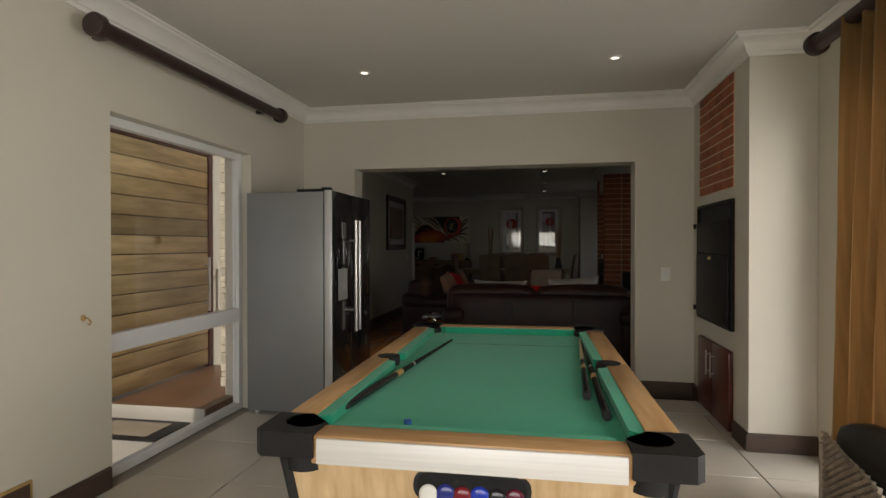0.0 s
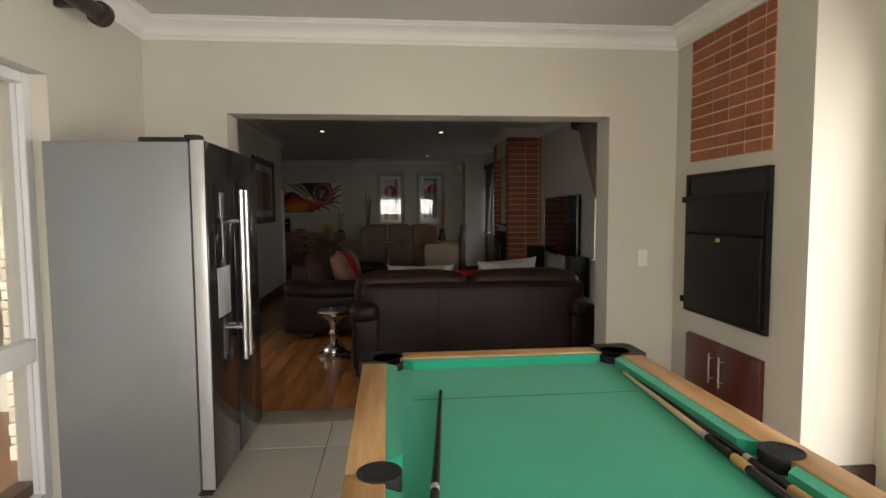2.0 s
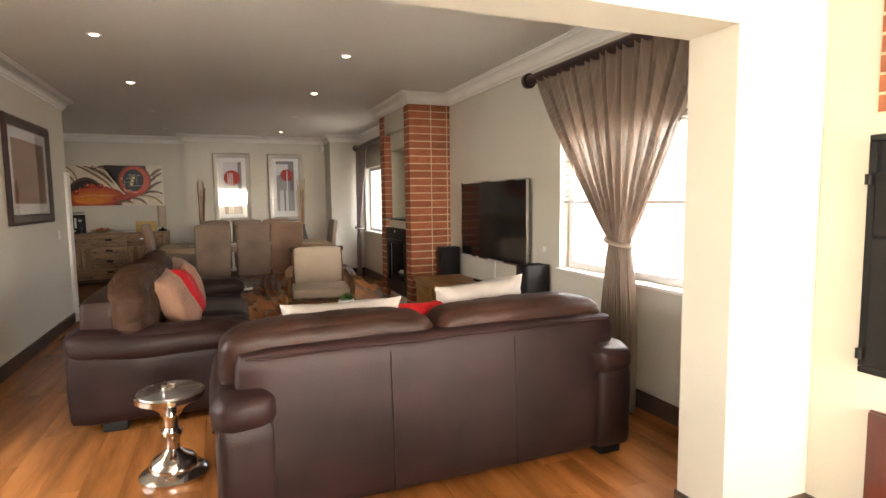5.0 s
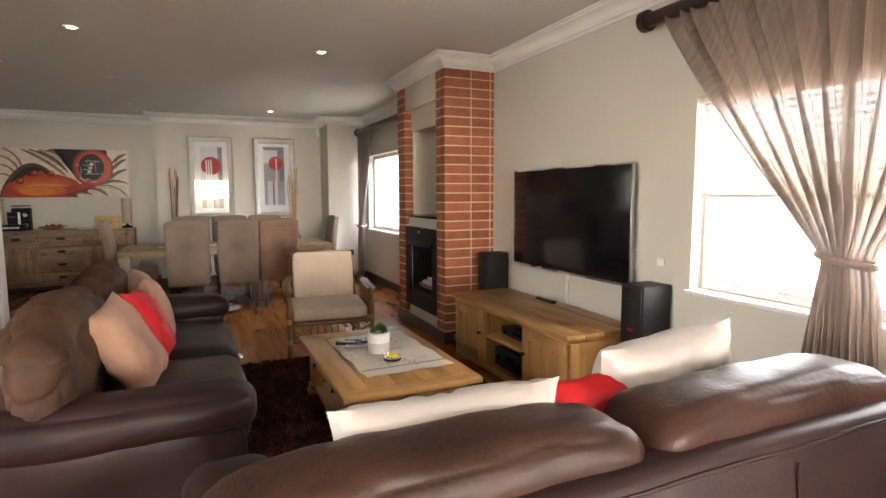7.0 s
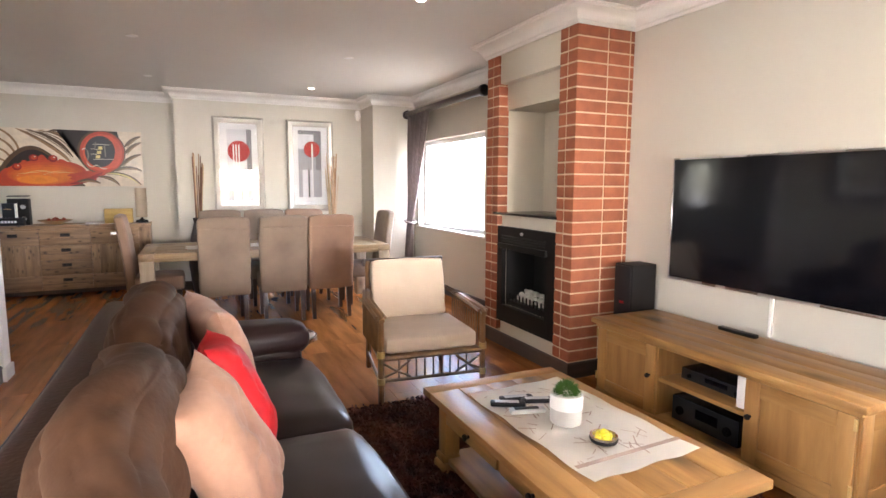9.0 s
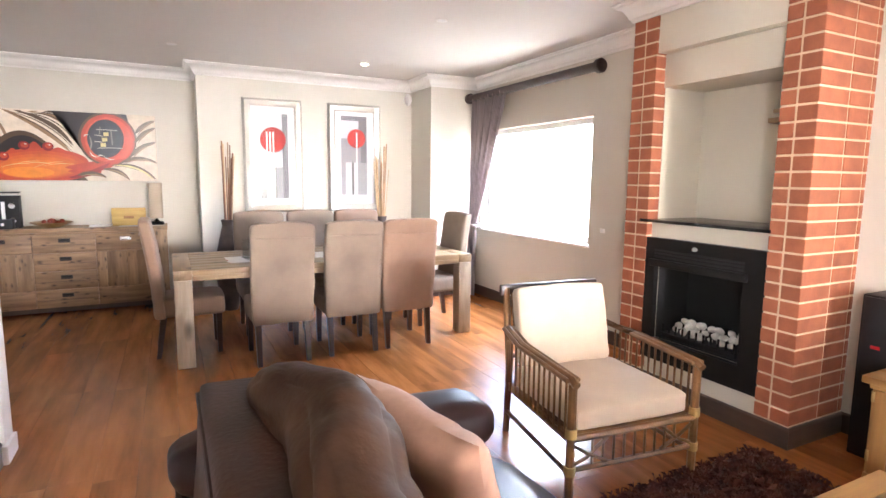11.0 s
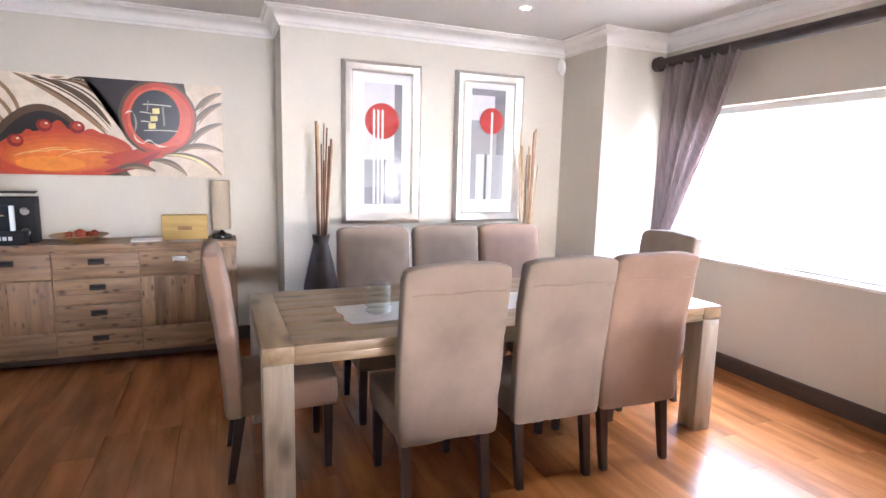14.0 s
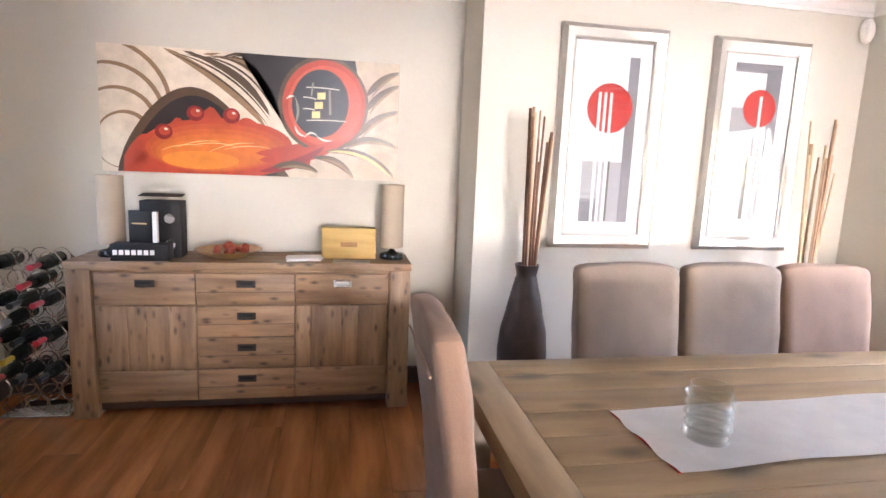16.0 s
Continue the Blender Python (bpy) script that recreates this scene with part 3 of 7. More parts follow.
def pool_table():
    t = thing("pool_table", pose(-0.228, RY, 0, 0, 0, 0.8), "coin pool table with oak laminate sides, black corners and green cloth", "pool table")
    L, W, Z = 2.27, 1.23, 0.79
    l2, w2, rail = L / 2, W / 2, 0.10
    part("bed", bx(-w2 + 0.05, w2 - 0.05, -l2 + 0.05, l2 - 0.05, 0.70, 0.748), CLOTH, t, "green baize playing surface")
    for s in (-1, 1):
        for e in (-1, 1):
            a, b = (0.07, l2 - 0.16) if e > 0 else (-l2 + 0.16, -0.07)
            x0, x1 = sorted((s * w2, s * (w2 - rail)))
            part("rail", bx(x0, x1, a - (0.07 if e > 0 else 0), b + (0.07 if e < 0 else 0), Z - 0.085, Z, 0.006), POOLWOOD, t)
            xi, xo = s * (w2 - rail - 0.045), s * (w2 - rail)
            part("cushion", prism([(xo, a), (xo, b), (xi, b - 0.045), (xi, a + 0.03)] if e > 0 else [(xo, a), (xo, b), (xi, b - 0.03), (xi, a + 0.045)], Z - 0.04, Z - 0.004), CLOTH, t)
        y0, y1 = sorted((s * l2, s * (l2 - rail)))
        part("rail", bx(-w2 + 0.16, w2 - 0.16, y0, y1, Z - 0.085, Z, 0.006), POOLWOOD_R, t)
        yi, yo = s * (l2 - rail - 0.045), s * (l2 - rail)
        part("cushion", prism([(-w2 + 0.17, yo), (w2 - 0.17, yo), (w2 - 0.215, yi), (-w2 + 0.215, yi)], Z - 0.04, Z - 0.004), CLOTH, t)
        part("edge_trim", bx(-w2 + 0.18, w2 - 0.18, *sorted((s * (l2 + 0.012), s * (l2 + 0.001))), Z - 0.08, Z - 0.006, 0.003), RIBBED, t, "ribbed aluminium edge strip")
    for sx in (-1, 1):
        for sy in (-1, 1):
            c = bmesh.new()
            x0, x1 = sorted((sx * (w2 + 0.03), sx * (w2 - 0.17)))
            y0, y1 = sorted((sy * (l2 + 0.03), sy * (l2 - 0.17)))
            outline = [(sx * (w2 + 0.014), sy * (l2 - 0.17)), (sx * (w2 + 0.014), sy * (l2 - 0.01)), (sx * (w2 - 0.01), sy * (l2 + 0.014)), (sx * (w2 - 0.17), sy * (l2 + 0.014)), (sx * (w2 - 0.17), sy * (l2 - 0.10))]
            cx, cy = sx * (w2 - 0.105), sy * (l2 - 0.105)
            a0 = math.atan2(sy * 0.005, -sx * 0.065)
            a1 = math.atan2(-sy * 0.065, sx * 0.005)
            turn = (a1 - a0 + math.pi * 2) % (2 * math.pi)
            if turn < math.pi:
                turn -= 2 * math.pi
            for i in range(9):
                a = a0 + turn * i / 8
                outline.append((cx + 0.066 * math.cos(a), cy + 0.066 * math.sin(a)))
            outline.append((sx * (w2 - 0.10), sy * (l2 - 0.17)))
            part("corner_casting", prism(outline, Z - 0.065, Z + 0.008, c), BLACKPL, t, "black plastic corner pocket cap")
            part("pocket_cup", lathe([(0.064, Z - 0.13), (0.066, Z - 0.10), (0.066, Z - 0.012), (0.060, Z - 0.012), (0.058, Z - 0.12), (0.0, Z - 0.125)], 20, at=(cx, cy)), RUBBER, t)
        px = sx * (w2 - 0.085)
        ring = lathe([(0.052, Z - 0.12), (0.056, Z - 0.1), (0.056, Z + 0.003), (0.046, Z + 0.004), (0.044, Z - 0.11), (0, Z - 0.115)], 20, at=(px, 0))
        part("pocket_cup", ring, RUBBER, t)
        # Black plug in the mouth stands in for the shade of the hole.
        part("pocket_hole", lathe([(0.0445, Z - 0.02), (0.0445, Z + 0.0025), (0.0, Z + 0.003)], 20, at=(px, 0)), RUBBER, t)
    # cabinet, narrower at the foot
    cab = bmesh.new()
    top, bot = (w2 - 0.05, l2 - 0.06), (w2 - 0.11, l2 - 0.13)
    for z, (a, b) in ((0.28, bot), (0.705, top)):
        for p in ((-a, -b), (a, -b), (a, b), (-a, b)):
            cab.verts.new((*p, z))
    cab.verts.ensure_lookup_table()
    v = cab.verts
    for q in ((3, 2, 1, 0), (4, 5, 6, 7), (0, 1, 5, 4), (1, 2, 6, 5), (2, 3, 7, 6), (3, 0, 4, 7)):
        cab.faces.new([v[i] for i in q])
    part("cabinet", cab, POOLWOOD_LIT, t, "pale oak laminate cabinet")
    for sx in (-1, 1):
        for sy in (-1, 1):
            c = bmesh.new()
            for i in range(1):
                rod(c, (sx * bot[0], sy * bot[1], 0.28), (sx * top[0], sy * top[1], 0.70), 0.016, n=8)
            part("corner_trim", c, RUBBER, t)
            part("leg", bx(*sorted((sx * (w2 - 0.13), sx * (w2 - 0.27))), *sorted((sy * (l2 - 0.15), sy * (l2 - 0.29))), 0, 0.29, 0.01), RUBBER, t)
    # ball window in the near end
    ang = math.atan2(0.07, 0.425)
    yf = -(l2 - 0.06) + (0.705 - 0.64) * math.tan(ang) - 0.004

    def oval(a, b):
        pts = []
        for i in range(32):
            u = 2 * math.pi * i / 32
            c, s = math.cos(u), math.sin(u)
            pts.append((a * abs(c) ** 0.7 * (1 if c >= 0 else -1), b * abs(s) ** 0.8 * (1 if s >= 0 else -1)))
        return pts
    tilt = pose(0.01, yf + 0.004, 0.64, math.degrees(-ang))
    part("window_rim", prism(oval(0.172, 0.062), -0.012, 0.002, axis="y"), RUBBER, t, "black oval rim of the ball window", tilt)
    part("window_well", prism(oval(0.160, 0.052), -0.015, -0.0125, axis="y"), BLACKGL, t, m=tilt)
    colours = [("ball_white", (0.75, 0.74, 0.70)), ("ball_blue", (0.02, 0.03, 0.22)), ("ball_red", (0.20, 0.012, 0.02)), ("ball_navy", (0.02, 0.05, 0.45)), ("ball_black", (0.012, 0.012, 0.014)), ("ball_wine", (0.12, 0.01, 0.03))]
    for i, (nm, c) in enumerate(colours):
        part("ball", lathe([(0.028 * math.sin(math.pi * k / 10), 0.028 - 0.028 * math.cos(math.pi * k / 10)) for k in range(11)], 16), material(nm, c, 0.12, spread=0.1, bump=0.0), t, m=tilt @ pose(-0.125 + i * 0.05, -0.0165, -0.052 + 0.004 * (i % 2)) @ Matrix.Diagonal((1, 0.25, 1, 1)))
    part("headline", bx(-w2 + 0.19, w2 - 0.19, 0.62, 0.623, 0.7482, 0.7488), RUBBER, t)
    return t


pool_table()
MAPLE = material("maple_cue_shaft", (0.62, 0.48, 0.29), 0.3, spread=0.08, scale=4, bump=0.0)
CUEBLK = material("black_cue_butt", (0.014, 0.012, 0.012), 0.25, spread=0.2, bump=0.0)


def cue(a, b, dark, label):
    a, b = Vector(a), Vector(b)
    d = (b - a).normalized()
    n = (b - a).length
    t = thing("pool_cue", Matrix.Translation(a) @ d.to_track_quat("Z", "Y").to_matrix().to_4x4(), label, "pool cue", "cues on the table")
    j = n * 0.5
    part("butt", rod(bmesh.new(), (0, 0, 0.03), (0, 0, j), 0.0165, 0.0115, 14), CUEBLK, t)
    part("bumper", rod(bmesh.new(), (0, 0, 0), (0, 0, 0.03), 0.015, 0.0165, 14), RUBBER, t)
    part("joint_collar", rod(bmesh.new(), (0, 0, j), (0, 0, j + 0.025), 0.0118, 0.0112, 14), IVORY, t)
    part("wrap", rod(bmesh.new(), (0, 0, j * 0.70), (0, 0, j * 0.80), 0.0140, 0.0134, 14), BINDING, t)
    part("shaft", rod(bmesh.new(), (0, 0, j + 0.025), (0, 0, n - 0.01), 0.0110, 0.0062, 12), CUEBLK if dark else MAPLE, t)
    part("tip", rod(bmesh.new(), (0, 0, n - 0.01), (0, 0, n), 0.0062, 0.005, 12), BLACKMT, t)


cue((-0.70, 1.83, 0.767), (-0.55, 3.31, 0.758), True, "black pool cue lying on the green cloth")
cue((0.165, 2.13, 0.767), (0.225, 3.47, 0.758), False, "pool cue with a pale maple shaft on the cloth")
cue((0.212, 1.89, 0.767), (0.235, 3.40, 0.758), True, "black pool cue lying along the cushion")
single("chalk", bx(-0.011, 0.011, -0.011, 0.011, 0, 0.021, 0.002), material("blue_chalk", (0.03, 0.13, 0.45), 0.9), "blue chalk cube on the pool cloth", "chalk", m=pose(-0.437, 1.735, 0.7485, 0, 0, 30))


def fridge():
    t = thing("fridge", pose(-1.6, 3.98, 0), "grey side-by-side fridge with black glass doors and steel handles", "fridge")
    D, Wd, Ht = 0.72, 0.93, 1.76
    part("body", bx(-D, -0.075, 0, Wd, 0.03, Ht, 0.006), FRIDGE_SIDE, t, "matt grey steel body")
    part("top_cover", bx(-0.30, -0.08, 0.01, Wd - 0.01, Ht + 0.001, Ht + 0.022, 0.004), BLACKPL, t)
    for y0, y1 in ((0.002, 0.42), (0.428, Wd - 0.002)):
        d = part("door", bx(-0.068, -0.004, y0, y1, 0.07, Ht + 0.01, 0.008), SILVER_PL, t, "silver door edge")
        part("door_panel", bx(-0.004, 0.002, y0 + 0.004, y1 - 0.004, 0.075, Ht + 0.005, 0.002), FRIDGE_DOOR, d, "black glass front")
    for y in (0.385, 0.475):
        hnd = part("handle", rod(bmesh.new(), (0.055, y, 0.62), (0.055, y, 1.55), 0.015, n=14), STEEL, t, "long brushed steel handle")
        for z in (0.80, 1.38):
            part("bracket", rod(bmesh.new(), (0.0, y, z), (0.055, y, z), 0.010, n=10), STEEL, hnd)
    disp = part("dispenser", bx(-0.0, 0.004, 0.10, 0.33, 0.88, 1.40, 0.001), BLACKGL, t, "water dispenser panel")
    part("recess", bx(0.0042, 0.006, 0.115, 0.315, 0.90, 1.15, 0.0008), SILVER_PL, disp, "pale grey dispenser niche")
    part("display", bx(0.0042, 0.006, 0.13, 0.30, 1.19, 1.37, 0.0008), FRIDGE_DOOR, disp)
    for x in (-0.66, -0.10):
        for y in (0.05, Wd - 0.05):
            part("foot", rod(bmesh.new(), (x, y, 0), (x, y, 0.04), 0.02, n=12), SILVER_PL, t)
    for z in (0.045, Ht + 0.012):
        part("hinge", bx(-0.09, -0.02, 0.0, 0.06, z, z + 0.02, 0.003), BLACKPL, t)


fridge()
tray = bmesh.new()
for i in range(5):
    bx(-0.14 + i * 0.05, -0.10 + i * 0.05, -0.12, 0.12, 0, 0.012 + 0.004 * (i % 2), 0.003, 1, tray)
single("trivet", tray, BLACKMT, "black metal trivet lying on the fridge", "trivet", m=pose(-2.05, 4.25, 1.76, 0, 0, 12))


def braai():
    t = thing("built_in_braai", pose(CHX, 4.085, 0.735), "black steel built-in braai with two folding doors", "braai")
    w, h = 0.845, 0.93
    f = bmesh.new()
    for a, b, c, d in ((0, w, 0, 0.025), (0, w, h - 0.025, h), (0, 0.03, 0.025, h - 0.025), (w - 0.03, w, 0.025, h - 0.025)):
        bx(-0.03, -0.002, a, b, c, d, 0.003, 1, f)
    part("surround", f, BRAAI, t)
    # Thin black sheet stands in for the shade inside the opening.
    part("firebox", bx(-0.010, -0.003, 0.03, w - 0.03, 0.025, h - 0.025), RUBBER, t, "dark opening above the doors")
    lo = part("lower_door", bx(-0.045, -0.012, 0.035, w - 0.035, 0.03, 0.535, 0.004), BRAAI, t)
    up = part("upper_door", bx(-0.042, -0.012, 0.035, w - 0.035, 0.545, 0.785, 0.004), BRAAI, t)
    part("latch", lathe([(0.014, 0), (0.014, 0.012), (0.008, 0.02), (0, 0.022)], 14), BINDING, lo, "brass latch knob", pose(-0.045, w / 2, 0.505, 0, -90, 0))
    for z in (0.06, 0.74):
        for y in (0.008, w - 0.022):
            part("hinge_pin", rod(bmesh.new(), (-0.05, y + 0.007, z), (-0.05, y + 0.007, z + 0.04), 0.012, n=10), BRAAI, t)


braai()


def cupboard():
    t = thing("braai_cupboard", pose(CHX, 4.11, 0.0), "dark red mahogany cupboard with two doors under the braai", "cupboard")
    part("carcass", bx(-0.012, -0.002, 0, 0.775, 0.02, 0.59, 0.002), MAHOG, t)
    for y0, y1, hy in ((0.005, 0.385, 0.335), (0.391, 0.770, 0.441)):
        d = part("door", bx(-0.032, -0.013, y0, y1, 0.025, 0.585, 0.003), MAHOG, t)
        hd = rod(bmesh.new(), (-0.06, hy, 0.33), (-0.06, hy, 0.52), 0.006, n=10)
        for z in (0.36, 0.49):
            rod(hd, (-0.03, hy, z), (-0.06, hy, z), 0.004, n=8)
        part("handle", hd, STEEL, d, "brushed steel bar handle")


cupboard()
setting("chimney_games", bx(CHX, PX1 - 0.002, CHY, PY1 - 0.002, 0, H), PLASTER, "cream plaster braai chimney breast", "wall")


def switch_plate(name, place, label, w=0.075, h=0.12, cat="switch", rockers=1):
    t = thing(name, place, label, cat)
    part("plate", bx(-w / 2, w / 2, -0.009, -0.001, -h / 2, h / 2, 0.003), WHITE, t)
    for i in range(rockers):
        part("rocker", bx(-w * 0.22, w * 0.22, -0.013, -0.0092, -h * 0.18, h * 0.18, 0.002), ALU, t)


switch_plate("light_switch", pose(1.075, PY1, 1.08), "white light switch on the cream wall")
switch_plate("wall_socket", pose(LX1, 7.64, 0.995, 0, 0, -90), "small white wall socket", 0.06, 0.045, "socket")
switch_plate("wall_socket", pose(LX1, 11.81, 1.01, 0, 0, -90), "small white wall socket", 0.06, 0.04, "socket")
switch_plate("light_switch", pose(LX0, 10.98, 1.09, 0, 0, 90), "white light switch on the lounge wall", 0.075, 0.1)
hook = bmesh.new()
tube(hook, [(0, 0, 0.0), (0.03, 0, 0), (0.05, 0, -0.02), (0.04, 0, -0.035), (0.03, 0, -0.03)], 0.004)
rod(hook, (0.001, 0, 0), (0.006, 0, 0), 0.016, n=14)
single("tieback_hook", hook, BINDING, "small brass tieback hook on the wall", "hook", m=pose(PX0, 2.45, 0.965))
vent = thing("wall_plate", pose(PX0, 2.06, 0.20), "small brass framed plate low on the wall", "wall plate")
part("frame", bx(0.001, 0.012, -0.09, 0.09, -0.05, 0.05, 0.003), BINDING, vent)
part("plate", bx(0.0122, 0.014, -0.075, 0.075, -0.036, 0.036), SKIRT, vent)


def curtain_rod(a, b, label, wall_dx, finial=0.062, r=0.042):
    a, b = Vector(a), Vector(b)
    t = thing("curtain_rod", Matrix.Translation(a), label, "curtain rod")
    d = b - a
    u = d.normalized()
    part("pole", rod(bmesh.new(), (0, 0, 0), d, r, n=20), DARKROD, t)
    for p, s in ((Vector(), -1), (d, 1)):
        f = lathe([(r, 0), (finial, 0.004), (finial, 0.045), (finial * 0.85, 0.055), (0, 0.06)], 22)
        part("finial", f, DARKROD, t, m=Matrix.Translation(p) @ (u * s).to_track_quat("Z", "Y").to_matrix().to_4x4())
    for k in (0.06, 0.94):
        part("bracket", bx(*sorted((0, wall_dx)), -0.02, 0.02, -0.015, 0.015, 0.003), DARKROD, t, m=Matrix.Translation(d * k))


curtain_rod((-2.22, 2.42, 2.455), (-2.22, 4.33, 2.455), "thick dark wooden curtain pole above the glazed door", -0.139)
curtain_rod((1.50, -0.3, 2.46), (1.50, 3.34, 2.46), "thick dark wooden curtain pole with gold curtain", 0.219)
curtain_rod((1.43, 5.62, 2.43), (1.43, 7.66, 2.43), "thick dark wooden curtain pole above the lounge window", 0.139)
curtain_rod((1.42, 11.80, 2.44), (1.42, 14.02, 2.44), "thick dark wooden curtain pole above the dining window", 0.149)


def curtain(name, x, ya, yb, ztop, tie, zbot, mat, label, folds=13, deep=0.045, hem=None, top_only=False):
    """A hung curtain: pleats between ya and yb at the pole, drawn to tie = (y, z, half width) and falling to zbot."""
    bm = bmesh.new()
    nu, nv = folds * 10, 46
    ty, tz, tw = tie
    hem = hem or (ty - tw * 1.9, ty + tw * 1.9)
    grid = []
    for j in range(nv + 1):
        z = ztop + (zbot - ztop) * j / nv
        if z > tz:
            s = (ztop - z) / (ztop - tz)
            e = s ** 1.12
            a, b = ya + (ty - tw - ya) * e, yb + (ty + tw - yb) * e
            sag = 1.0
        else:
            s = min(1, (tz - z) / (tz - zbot) * 1.4)
            e = math.sin(s * math.pi / 2)
            a, b = (ty - tw) + (hem[0] - ty + tw) * e, (ty + tw) + (hem[1] - ty - tw) * e
        near = math.exp(-((z - tz) / 0.10) ** 2)
        row = []
        for i in range(nu + 1):
            u = i / nu
            ph = u * folds * 2 * math.pi + 0.7 * math.sin(u * 9 + z * 1.3)
            amp = deep * (0.75 + 0.5 * noise.noise(Vector((u * 7, z * 0.7, 1.3)))) * (1 - 0.55 * near)
            bulge = 0.035 * near * math.sin(u * math.pi)
            y = a + (b - a) * u + 0.012 * math.sin(ph * 0.5 + z * 3) * (1 - near)
            row.append(bm.verts.new((x - amp * math.sin(ph) - bulge - 0.01, y, z + 0.01 * math.sin(ph) * (1 if j in (0, nv) else 0))))
        grid.append(row)
    for j in range(nv):
        for i in range(nu):
            bm.faces.new((grid[j][i], grid[j][i + 1], grid[j + 1][i + 1], grid[j + 1][i]))
    bmesh.ops.solidify(bm, geom=bm.faces[:], thickness=0.003)
    t = thing(name, pose(0, 0, 0), label, "curtain")
    part("drape", bm, mat, t)
    if tie[1] > zbot + 0.1:
        tb = bmesh.new()
        ring = [(x - 0.01 + (deep + 0.035) * math.cos(k * math.pi / 8) * 1.05, ty + (tw + 0.015) * math.sin(k * math.pi / 8), tz + 0.02 * math.sin(k * math.pi / 8)) for k in range(16)]
        tube(tb, ring, 0.016, 8, closed=True)
        part("tieback", tb, mat, t)
    return t


curtain("curtain", 1.43, 5.74, 7.57, 2.43, (6.50, 1.14, 0.10), 0.02, CURTAIN, "taupe striped silk curtain tied back before the window", 21, 0.034, hem=(6.33, 6.68))
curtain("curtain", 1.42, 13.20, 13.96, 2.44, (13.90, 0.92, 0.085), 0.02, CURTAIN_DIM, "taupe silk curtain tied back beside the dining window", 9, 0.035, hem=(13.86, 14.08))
curtain("curtain", 1.50, 2.20, 3.08, 2.46, (2.78, 0.0, 0.42), 0.02, GOLDCUR, "gold brown curtain hanging open to the floor", 7, 0.05)


def wicker_chair():
    t = thing("wicker_armchair", pose(1.47, 2.32, 0, 0, 0, 80), "grey wicker armchair with a black cushion", "armchair")
    for s in (-1, 1):
        arm = bmesh.new()
        for k in range(26):
            z = 0.06 + k * 0.015
            tube(arm, [(s * 0.33 + 0.006 * (-1) ** (i + k), -0.30 + i * 0.025, z) for i in range(25)], 0.0075, 5)
        part("woven_side", arm, WICKER, t)["kind"] = "stuff"
    back = bmesh.new()
    for k in range(31):
        tube(back, [(-0.32 + i * 0.0265, 0.30 + 0.006 * (-1) ** (i + k), 0.06 + k * 0.015) for i in range(25)], 0.0075, 5)
    part("woven_back", back, WICKER, t)["kind"] = "stuff"
    part("seat_cushion", soft(-0.30, 0.30, -0.32, 0.28, 0.24, 0.42, 0.06), BLACKMT, t, "black cotton cushion")
    part("back_cushion", soft(-0.29, 0.29, 0.08, 0.28, 0.42, 0.585, 0.07), BLACKMT, t, "black cotton cushion")
    for x in (-0.31, 0.31):
        for y in (-0.3, 0.3):
            part("leg", rod(bmesh.new(), (x, y, 0), (x, y, 0.46), 0.018, n=10), WICKER, t)


WICKER = material("grey_wicker", (0.30, 0.26, 0.21), 0.6, spread=0.3, scale=14, bump=0.3)
wicker_chair()


# ---- lounge ----
LEATHER_SOFT = material("creased_brown_leather", (0.040, 0.0165, 0.0105), 0.42, second=(0.016, 0.007, 0.005), scale=3.4, bump=0.4, fine=60, spec=0.2)


